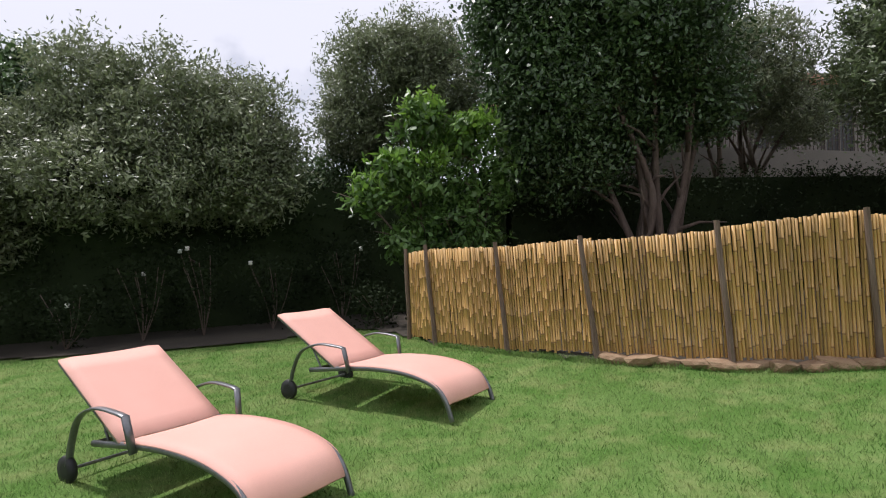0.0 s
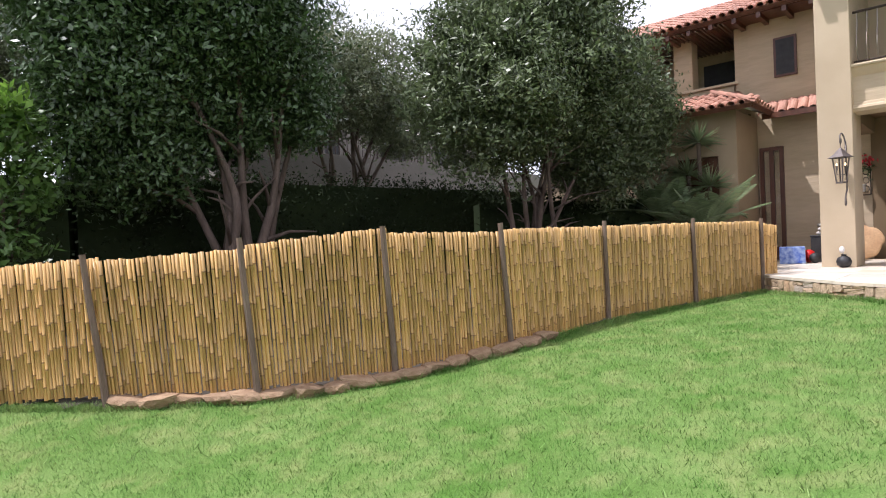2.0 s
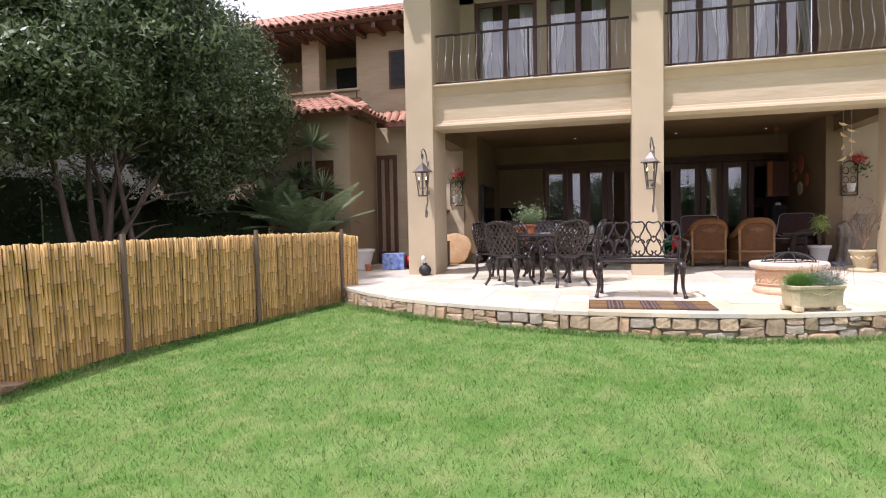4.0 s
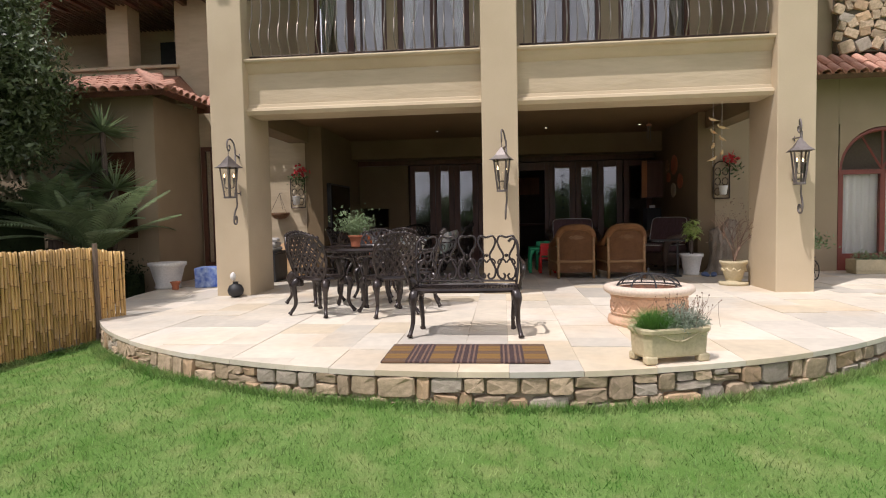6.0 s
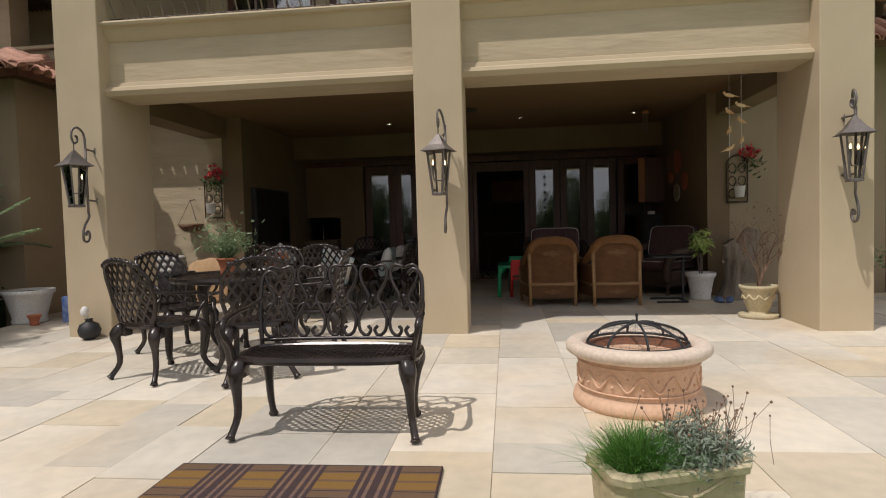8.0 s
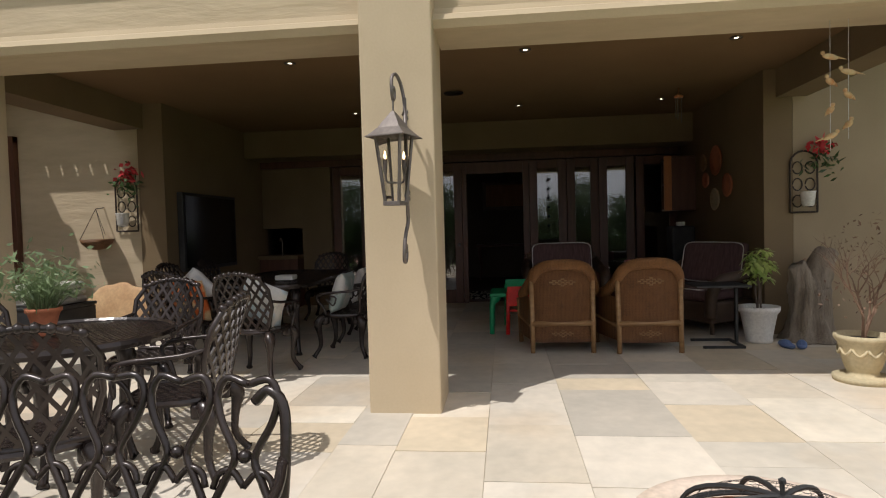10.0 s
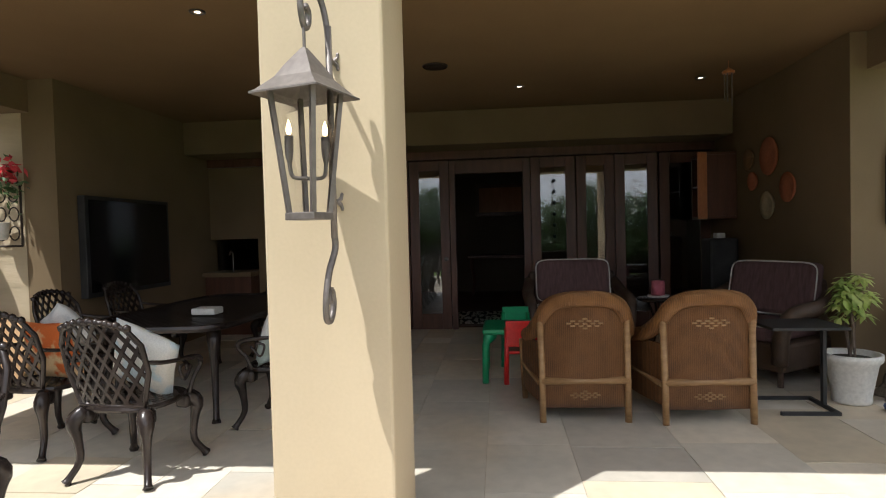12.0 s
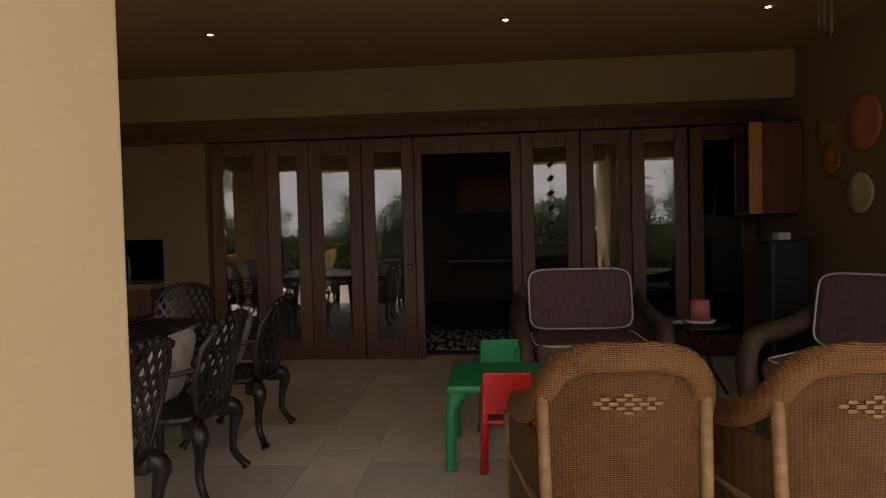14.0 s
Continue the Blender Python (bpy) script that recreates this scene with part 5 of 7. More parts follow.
def iron_table(label, outline, m, legs, gap=0.05):
    ob = thing("iron_table", m, label, "table")
    b = B()
    lattice(b, outline, gap, 0.02, 0.01, lambda u, v, w: Vector((u, v, 0.72 + w)), 45, 2)
    tube(b, [(u, v, 0.715) for u, v in outline], 0.018, 7, close=True, flat=1.5)
    part("tabletop", b, IRON, ob)
    for x, y in legs:
        b = B()
        cabriole(b, (x, y, 0), (x * 0.8, y * 0.8, 0.7), Vector((x, y, 0)).normalized(), 0.034)
        part("leg", b, IRON, ob, "", True)
    return ob


iron_table("round dark cast iron garden table with a lattice top", oval(0.56, 0.56, 40, p=2), place(12.06, 0.47, 0), ((0.32, 0.1), (-0.1, 0.32), (-0.32, -0.1), (0.1, -0.32)))
rt = iron_table("long dark cast iron dining table under the patio roof", oval(1.15, 0.60, 48, p=6), place(15.85, 0.62, 0), ((1.0, 0.48), (1.0, -0.48), (-1.0, 0.48), (-1.0, -0.48)), 0.045)

# bench
bench = thing("iron_bench", place(10.18, -0.94, 180), "dark cast iron two-seat bench with a looped scroll back", "bench")
seat = oval(0.21, 0.5, 36, p=4)
b = B()
lattice(b, seat, 0.04, 0.016, 0.009, lambda u, v, w: Vector((u, v, 0.43 + w)), 45, 3)
tube(b, [(u, v, 0.425) for u, v in seat], 0.017, 7, close=True, flat=1.4)
part("seat", b, IRON, bench)
b = B()


def bb(u, v):
    return Vector((-0.21 - 0.20 * v + 0.22 * u * u, u, 0.44 + v))


tube(b, [bb(-0.47 + 0.94 * k / 12, 0.03) for k in range(13)], 0.011, 7)
for k in range(5):
    c = -0.38 + 0.19 * k
    for s in (-1, 1):
        tube(b, curve([bb(c + s * 0.03, 0.10), bb(c + s * 0.012, 0.075), bb(c + s * 0.035, 0.045), bb(c + s * 0.075, 0.07), bb(c + s * 0.085, 0.14), bb(c + s * 0.05, 0.215), bb(c + s * 0.028, 0.27), bb(c + s * 0.07, 0.35), bb(c + s * 0.085, 0.41), bb(c + s * 0.06, 0.455), bb(c, 0.44 if k != 2 else 0.45)], 4), 0.0105, 7)
        tube(b, curve([bb(c, 0.20), bb(c + s * 0.035, 0.235), bb(c + s * 0.07, 0.225), bb(c + s * 0.085, 0.19)], 4), 0.009, 6)
    bmesh.ops.create_icosphere(b, subdivisions=2, radius=0.018, matrix=Matrix.Translation(bb(c, 0.27)))
for s in (-1, 1):
    tube(b, curve([bb(s * 0.47, 0.0), bb(s * 0.49, 0.2), bb(s * 0.485, 0.38), bb(s * 0.44, 0.43), bb(s * 0.40, 0.40)], 5), 0.014, 7)
part("backrest", b, IRON, bench, "looped scrollwork back", True)
for s in (-1, 1):
    b = B()
    tube(b, curve([bb(s * 0.485, 0.27), (-0.1, s * 0.51, 0.68), (0.1, s * 0.53, 0.66), (0.2, s * 0.53, 0.63), (0.22, s * 0.52, 0.57), (0.18, s * 0.5, 0.5), (0.17, s * 0.49, 0.43)], 5), [0.014] * 10 + [0.02] * 8 + [0.015] * 13, 8)
    part("armrest", b, IRON, bench, "", True)
    for sx, fx in ((1, 0.235), (-1, -0.215)):
        b = B()
        cabriole(b, (fx, s * 0.50 if sx > 0 else s * 0.44, 0), (sx * 0.16, s * 0.45, 0.42), (sx, s * 0.3, 0), 0.03)
        box(b, (sx * 0.16 - 0.045, s * 0.45 - 0.03, 0.33), (sx * 0.16 + 0.045, s * 0.45 + 0.03, 0.42), bevel=0.02)
        part("leg", b, IRON, bench, "", True)

# ---- sun loungers ----
def lounger(m):
    """Head end towards -x; the origin on the ground at the middle."""
    ob = thing("sun_lounger", m, "salmon pink sling sun lounger with a grey tube frame, backrest raised", "sun lounger", "sun loungers")
    W = 0.36
    side = curve([(-0.62, 0, 0.30), (-0.3, 0, 0.335), (0.1, 0, 0.37), (0.5, 0, 0.36), (0.8, 0, 0.29), (0.93, 0, 0.18), (1.0, 0, 0.0)], 5)
    for s in (-1, 1):
        b = B()
        tube(b, [p + Vector((0, s * W, 0)) for p in side], 0.019, 8, flat=1.2)
        part("side_rail", b, GREYFRAME, ob, "", True)
        b = B()
        tube(b, curve([(-0.85, s * (W + 0.05), 0.13), (-0.80, s * (W + 0.05), 0.3), (-0.68, s * (W + 0.055), 0.48), (-0.45, s * (W + 0.06), 0.565), (-0.22, s * (W + 0.055), 0.56), (-0.13, s * (W + 0.05), 0.545)], 5), 0.027, 8, flat=0.42)
        tube(b, [(-0.135, s * (W + 0.05), 0.55), (-0.09, s * (W + 0.03), 0.32)], 0.028, 8, flat=0.5)
        part("armrest", b, GREYFRAME, ob, "curved grey metal armrest", True)
        b = B()
        lathe(b, [(0.04, -0.025), (0.09, -0.025), (0.098, -0.01), (0.098, 0.01), (0.09, 0.025), (0.04, 0.025)], 20, pose(-0.87, s * (W + 0.05), 0.098, 90, 0, 0))
        part("wheel", b, RUBBER, ob, "black plastic wheel", True)
    b = B()
    tube(b, [(-0.87, -W - 0.05, 0.098), (-0.87, W + 0.05, 0.098)], 0.012, 6)
    tube(b, [(-0.62, -W, 0.30), (-0.62, W, 0.30)], 0.015, 6)
    part("axle", b, GREYFRAME, ob)

    def sheet(path, lab, nm):
        b = B()
        prev = None
        for i, p in enumerate(path):
            row = []
            for j in range(9):
                v = (W + 0.014) * (j / 4 - 1)
                sag = -0.012 * (1 - (v / W) ** 2)
                row.append((Vector((p[0], v, p[2] + sag + 0.036 - 0.014 * (abs(v) > W))), Vector((p[0], v, p[2] + sag + 0.024 - 0.014 * (abs(v) > W)))))
            tops = [b.verts.new(q[0]) for q in row]
            lows = [b.verts.new(q[1]) for q in row]
            if prev:
                for j in range(8):
                    b.faces.new((prev[0][j], tops[j], tops[j + 1], prev[0][j + 1]))
                    b.faces.new((prev[1][j], prev[1][j + 1], lows[j + 1], lows[j]))
                for j in (0, 8):
                    b.faces.new((prev[0][j], prev[1][j], lows[j], tops[j]))
            else:
                b.faces.new(tops + lows[::-1])
            prev = (tops, lows)
        b.faces.new(prev[0] + prev[1][::-1])
        part(nm, b, SLING, ob, lab, True)

    sheet([p for p in side if p[0] > -0.28 and p[2] > 0.10] , "taut salmon fabric seat", "seat_sling")
    back = [Vector((-0.28, 0, 0.335)).lerp(Vector((-1.05, 0, 0.80)), k / 6) for k in range(7)]
    sheet(back, "raised salmon fabric backrest", "back_sling")
    b = B()
    for s in (-1, 1):
        tube(b, [back[0] + Vector((0, s * W, 0)), back[-1] + Vector((0, s * W, 0))], 0.016, 7)
        tube(b, [(-0.66, s * (W - 0.05), 0.555), (-0.52, s * (W - 0.05), 0.315)], 0.01, 6)
    tube(b, [back[-1] + Vector((0, -W, 0)), back[-1] + Vector((0, W, 0))], 0.016, 7)
    part("back_frame", b, GREYFRAME, ob)
    return ob


def lay(x, y, turn):
    return pose(x, y, gz(x, y) - 0.015, 0, 0, turn)


first = lounger(lay(0.39, 6.48, -49.6))
copy_thing(first, lay(-1.12, 5.02, -49.5))

# ---- terrace things ----
TERRA = mat("salmon_terracotta", (0.58, 0.36, 0.23), (0.66, 0.44, 0.30), 0.85, 3, 40, 0.3, dist=0.004)
CREAMSTONE = mat("cast_stone", (0.55, 0.46, 0.29), (0.42, 0.36, 0.23), 0.9, 5, 40, 0.5, dist=0.006)
WHITEPOT = mat("white_pot", (0.62, 0.60, 0.56), (0.72, 0.70, 0.66), 0.6, 4, 40, 0.2)
REDPOT = mat("red_clay_pot", (0.42, 0.13, 0.06), (0.50, 0.18, 0.09), 0.8, 4, 40, 0.2)
SAND = mat("rust_bowl", (0.20, 0.07, 0.03), (0.10, 0.05, 0.03), 0.8, 6, 40, 0.3)
GREYGREEN = mat("lavender_leaf", (0.22, 0.26, 0.19), (0.30, 0.33, 0.26), 0.7, 4, 20, 0.0, translucent=0.2, island=0.5)
TUFT = mat("tuft_leaf", (0.07, 0.19, 0.03), (0.13, 0.27, 0.05), 0.5, 4, 20, 0.0, translucent=0.3, island=0.5)
DRYTWIG = mat("dry_twig", (0.16, 0.10, 0.07), (0.24, 0.15, 0.10), 0.9, 6, 40, 0.2)

pit = thing("fire_pit", place(10.73, -2.72, 0), "round salmon terracotta fire pit with a mesh spark dome", "fire pit")
b = B()
lathe(b, [(0.30, 0.0), (0.385, 0.0), (0.395, 0.025), (0.385, 0.07), (0.352, 0.085), (0.355, 0.095), (0.362, 0.27), (0.366, 0.30), (0.30, 0.30)], 48)
part("bowl_body", b, TERRA, pit, "", True)
b = B()
lathe(b, [(0.31, 0.295), (0.40, 0.30), (0.432, 0.325), (0.435, 0.355), (0.415, 0.378), (0.35, 0.382), (0.325, 0.365), (0.31, 0.33)], 48, close=False)
part("rim", b, mat("pale_rim", (0.66, 0.54, 0.44), (0.58, 0.47, 0.37), 0.8, 4, 40, 0.3), pit, "pale stained rounded rim", True)
b = B()
pts = []
for k in range(160):
    a = 2 * math.pi * k / 160
    z = 0.185 + 0.045 * math.sin(a * 13)
    pts.append((0.362 * math.cos(a), 0.362 * math.sin(a), z))
tube(b, pts, 0.008, 6, close=True)
for z in (0.115, 0.268):
    tube(b, [(0.362 * math.cos(2 * math.pi * k / 60), 0.362 * math.sin(2 * math.pi * k / 60), z) for k in range(60)], 0.007, 5, close=True)
for k in range(26):
    a = 2 * math.pi * (k + 0.5) / 26
    bmesh.ops.create_icosphere(b, subdivisions=1, radius=0.012, matrix=Matrix.Translation((0.362 * math.cos(a), 0.362 * math.sin(a), 0.21 if k % 2 else 0.16)))
part("wave_relief", b, TERRA, pit, "wavy relief band", True)
b = B()
lathe(b, [(0.322, 0.35), (0.25, 0.30), (0.1, 0.27), (0.0, 0.265)], 36, close=False)
part("fire_bowl", b, SAND, pit, "rusty steel fire bowl", True)
b = B()
for k in range(4):
    a = radians(45 * k)
    tube(b, [Vector((0.30 * math.cos(t) * math.cos(a), 0.30 * math.cos(t) * math.sin(a), 0.365 + 0.125 * math.sin(t))) for t in np.linspace(0, math.pi, 17)], 0.008, 6)
tube(b, [(0.30 * math.cos(2 * math.pi * k / 40), 0.30 * math.sin(2 * math.pi * k / 40), 0.368) for k in range(40)], 0.009, 6, close=True)
tube(b, [(0, 0, 0.485), (0, 0, 0.53)], 0.007, 6)
bmesh.ops.create_icosphere(b, subdivisions=1, radius=0.012, matrix=Matrix.Translation((0, 0, 0.535)))
for q in range(1, 9):
    t = q * math.pi / 18
    tube(b, [(0.296 * math.cos(t) * math.cos(2 * math.pi * k / 36), 0.296 * math.cos(t) * math.sin(2 * math.pi * k / 36), 0.363 + 0.123 * math.sin(t)) for k in range(36)], 0.0008, 3, close=True)
for k in range(36):
    a = 2 * math.pi * k / 36
    tube(b, [(0.296 * math.cos(t) * math.cos(a), 0.296 * math.cos(t) * math.sin(a), 0.363 + 0.123 * math.sin(t)) for t in np.linspace(0, 1.5, 8)], 0.0008, 3, caps=False)
part("spark_dome", b, RUBBER, pit, "black wire mesh dome")

ang = math.degrees(math.atan2(-0.49, 0.16))
tr = thing("trough_planter", pose(9.19, -2.50, FLOOR + 0.002, 0, 0, ang), "cream cast stone trough planted with grass and lavender", "planter")
b = B()


def eight(hx, hy, c, z):
    """A rectangle with cut corners at height z."""
    return [b.verts.new((x, y, z)) for x, y in ((hx - c, -hy), (hx, -hy + c), (hx, hy - c), (hx - c, hy), (-hx + c, hy), (-hx, hy - c), (-hx, -hy + c), (-hx + c, -hy))]


loops = [eight(0.245, 0.118, 0.04, 0.045), eight(0.252, 0.124, 0.04, 0.06), eight(0.262, 0.134, 0.045, 0.215), eight(0.276, 0.147, 0.048, 0.222), eight(0.278, 0.149, 0.048, 0.247), eight(0.270, 0.141, 0.046, 0.254), eight(0.238, 0.108, 0.035, 0.254), eight(0.228, 0.098, 0.032, 0.244), eight(0.222, 0.092, 0.03, 0.10)]
for r0, r1 in zip(loops, loops[1:]):
    for k in range(8):
        b.faces.new((r0[k], r0[(k + 1) % 8], r1[(k + 1) % 8], r1[k]))
b.faces.new(loops[0][::-1])
b.faces.new(loops[-1])
for sx in (-1, 1):
    for sy in (-1, 1):
        box(b, (sx * 0.21 - 0.045, sy * 0.095 - 0.035, 0.0), (sx * 0.21 + 0.045, sy * 0.095 + 0.035, 0.06), bevel=0.014)
for sx in (-1, 1):
    tube(b, [(sx * 0.2 * t, -0.134 - 0.001, 0.19 - 0.03 * math.cos(math.pi * t * sx)) for t in np.linspace(0.05, 0.95, 9)], 0.007, 5)
part("trough", b, CREAMSTONE, tr)
b = B()
box(b, (-0.217, -0.087, 0.104), (0.217, 0.087, 0.225))
part("soil", b, SOIL, tr)


def strands(name, n, cx, cy, z0, rad, tall, lean, width, material, parent, label=""):
    base = np.c_[cx + RNG.normal(0, rad, n), cy + RNG.normal(0, rad * 0.7, n), np.full(n, z0)]
    out = []
    d = RNG.normal(size=(n, 2)) * lean + (base[:, :2] - np.array((cx, cy))) * 1.2
    h = tall * RNG.uniform(0.5, 1.05, n)
    a = RNG.uniform(0, 2 * math.pi, n)
    side = np.c_[np.cos(a), np.sin(a), np.zeros(n)] * width / 2
    prev = base
    for k in range(1, 4):
        t = k / 3
        p = base + np.c_[d * t ** 1.6, h * (t - 0.35 * t * t * np.linalg.norm(d, axis=1) / (tall + 1e-6))]
        w0, w1 = 1 - (k - 1) / 3, 1 - k / 3
        out.append(np.stack([prev - side * w0, prev + side * w0, p + side * w1, p - side * w1], 1).reshape(-1, 3))
        prev = p
    return quads_ob(name, np.concatenate(out), material, parent, label)


strands("grass_tuft", 2000, -0.125, -0.01, 0.215, 0.045, 0.21, 0.085, 0.0048, TUFT, tr, "spiky fresh green grass tuft")
p, face = [], []
for k in range(430):
    g = RNG.normal(size=3)
    g /= np.linalg.norm(g)
    q = np.array((0.09, -0.03, 0.27)) + g * np.array((0.19, 0.14, 0.13)) * RNG.uniform(0.35, 1.1)
    q[2] = max(q[2], 0.19 if q[1] > -0.15 else 0.11)
    t = np.linspace(0, 1, 22)[:, None]
    root = np.array((0.06 + 0.4 * (q[0] - 0.06), -0.01 + 0.3 * q[1], 0.22))
    p.append(root + (q - root) * (0.35 + 0.75 * t) + RNG.normal(size=(22, 3)) * 0.010)
    face.append(np.repeat((g * 0.7 + np.array((0, 0, 0.3)))[None], 22, 0))
quads_ob("lavender", leaf_quads(np.concatenate(p), 0.036, 0.007, face=np.concatenate(face)), GREYGREEN, tr, "grey-green sprawling lavender")
b = B()
rq = random.Random(12)
for k in range(60):
    q = Vector((rq.gauss(0.10, 0.10), rq.gauss(-0.02, 0.07), 0.26))
    e = q + Vector((rq.gauss(0.02, 0.05), rq.gauss(0, 0.04), rq.uniform(0.10, 0.22)))
    tube(b, [q, q.lerp(e, 0.5) + Vector((rq.gauss(0, 0.01), rq.gauss(0, 0.01), 0)), e], 0.0013, 4)
    bmesh.ops.create_icosphere(b, subdivisions=1, radius=rq.uniform(0.004, 0.007), matrix=Matrix.Translation(e))
part("dry_head", b, DRYTWIG, tr, "dry brown flower stems")

# rug
RUGM = bpy.data.materials.new("tartan_rug")
RUGM.use_nodes = True
rn, rl = RUGM.node_tree.nodes, RUGM.node_tree.links
tc = rn.new("ShaderNodeTexCoord")
sep = rn.new("ShaderNodeSeparateXYZ")
rl.new(tc.outputs["Object"], sep.inputs[0])


def bands(axis, period, stops):
    """A banded ramp over the distance from the nearest repeat line along one axis."""
    f = rn.new("ShaderNodeMath")
    f.operation = "PINGPONG"
    f.inputs[1].default_value = period / 2
    rl.new(sep.outputs[axis], f.inputs[0])
    g = rn.new("ShaderNodeMath")
    g.operation = "DIVIDE"
    g.inputs[1].default_value = period / 2
    rl.new(f.outputs[0], g.inputs[0])
    h = rn.new("ShaderNodeValToRGB")
    h.color_ramp.interpolation = "CONSTANT"
    while len(h.color_ramp.elements) < len(stops):
        h.color_ramp.elements.new(0.5)
    for e, (at, c) in zip(h.color_ramp.elements, stops):
        e.position, e.color = at, (*c, 1)
    rl.new(g.outputs[0], h.inputs["Fac"])
    return h.outputs["Color"]


def mixed(fac, a, b, amount=1.0):
    m = rn.new("ShaderNodeMix")
    m.data_type = "RGBA"
    if amount < 1:
        q = rn.new("ShaderNodeMath")
        q.operation = "MULTIPLY"
        q.inputs[1].default_value = amount
        rl.new(fac, q.inputs[0])
        fac = q.outputs[0]
    rl.new(fac, m.inputs["Factor"])
    for key, v in (("A", a), ("B", b)):
        if isinstance(v, tuple):
            m.inputs[key].default_value = (*v, 1)
        else:
            rl.new(v, m.inputs[key])
    return m.outputs["Result"]


BROWN, MUSTARD, PLUM, DUSK = (0.13, 0.075, 0.04), (0.20, 0.105, 0.022), (0.035, 0.018, 0.020), (0.16, 0.10, 0.09)
on, off = (1, 1, 1), (0, 0, 0)
col = bands("X", 0.262, ((0.0, BROWN), (0.22, PLUM), (0.28, BROWN), (0.40, MUSTARD), (0.92, BROWN)))
col = mixed(bands("Y", 0.355, ((0.0, on), (0.5, off))), col, DUSK, 0.55)
col = mixed(bands("Y", 0.355, ((0.0, on), (0.10, off), (0.19, on), (0.31, off), (0.39, on), (0.5, off))), col, PLUM, 0.9)
rp = rn["Principled BSDF"]
rl.new(col, rp.inputs["Base Color"])
rp.inputs["Roughness"].default_value = 0.95
nz = rn.new("ShaderNodeTexNoise")
nz.inputs["Scale"].default_value = 220
rl.new(tc.outputs["Object"], nz.inputs["Vector"])
bp = rn.new("ShaderNodeBump")
bp.inputs["Strength"].default_value, bp.inputs["Distance"].default_value = 0.7, 0.006
rl.new(nz.outputs["Fac"], bp.inputs["Height"])
rl.new(bp.outputs["Normal"], rp.inputs["Normal"])
b = B()
box(b, (-0.305, -0.63, 0.0), (0.305, 0.63, 0.016), bevel=0.005)
rug = mesh_ob("rug", b, RUGM)
rug.matrix_basis = pose(9.33, -0.99, FLOOR + 0.004, 0, 0, 0.5)
tagged(rug, "brown and mustard tartan rug lying on the paving", "rug")


# ---- pots and plants ----
def pot(name, m, prof, material, label, soil_r, soil_z):
    ob = thing(name, m, label, "plant pot")
    b = B()
    lathe(b, prof, 32)
    part("pot", b, material, ob, "", True)
    b = B()
    lathe(b, [(soil_r, soil_z - 0.02), (soil_r, soil_z), (0.0, soil_z + 0.01)], 20, close=False)
    part("soil", b, SOIL, ob)
    return ob


def rim_pot(r, h):
    return [(r * 0.62, 0), (r * 0.66, 0.02), (r * 0.64, 0.05), (r * 0.86, h * 0.8), (r * 0.98, h * 0.86), (r, h * 0.92), (r, h), (r * 0.88, h), (r * 0.8, h * 0.8), (0.0, h * 0.7)]


wp = pot("potted_plant", place(15.42, -4.56, 0), [(q * 1, z) for q, z in rim_pot(0.20, 0.37)], WHITEPOT, "glossy umbrella plant in a white moulded pot", 0.16, 0.33)
b = B()
for k in range(3):
    a = k * 2.1
    tube(b, curve([(0.02 * math.cos(a), 0.02 * math.sin(a), 0.34), (0.03 * math.cos(a + 1), 0.03 * math.sin(a + 1), 0.55), (0.05 * math.cos(a), 0.05 * math.sin(a), 0.8)], 4), 0.011, 6)
part("stem", b, BARK, wp)
SCHEFF = mat("umbrella_leaf", (0.26, 0.42, 0.07), (0.62, 0.66, 0.27), 0.35, 6, 20, 0.0, translucent=0.3, island=0.4)
vs = []
r6 = np.random.default_rng(5)
for k in range(56):
    g = r6.normal(size=3)
    g *= 0.8 * r6.random() ** 0.4 / np.linalg.norm(g)
    c = np.array((0.17 * g[0], 0.17 * g[1], 0.80 + 0.24 * g[2]))
    for q in range(7):
        a = 2 * math.pi * q / 7 + k
        d = np.array((math.cos(a), math.sin(a), -0.45 + 0.5 * math.sin(a * 2 + k)))
        s = np.array((-math.sin(a), math.cos(a), 0)) * 0.019
        vs += [c + d * 0.015, c + d * 0.045 + s, c + d * 0.085 + np.array((0, 0, -0.012)), c + d * 0.045 - s]
quads_ob("leaves", np.array(vs), SCHEFF, wp)

urn = pot("dry_shrub_urn", place(13.86, -4.69, 0), [(0.20, 0), (0.205, 0.04), (0.19, 0.045), (0.11, 0.05), (0.105, 0.08), (0.12, 0.10), (0.155, 0.22), (0.165, 0.29), (0.18, 0.31), (0.195, 0.33), (0.195, 0.36), (0.17, 0.36), (0.15, 0.30), (0.0, 0.28)], CREAMSTONE, "cream stone urn with a leafless shrub on a saucer", 0.155, 0.32)
b = B()
for k in range(10):
    a = 2 * math.pi * k / 10
    pts = [(0.162 * math.cos(a + 0.31 * (t - 0.5) * 2), 0.162 * math.sin(a + 0.31 * (t - 0.5) * 2), 0.26 - 0.05 * math.sin(math.pi * t)) for t in np.linspace(0, 1, 6)]
    tube(b, pts, 0.011, 5)
part("swag_relief", b, CREAMSTONE, urn, "", True)


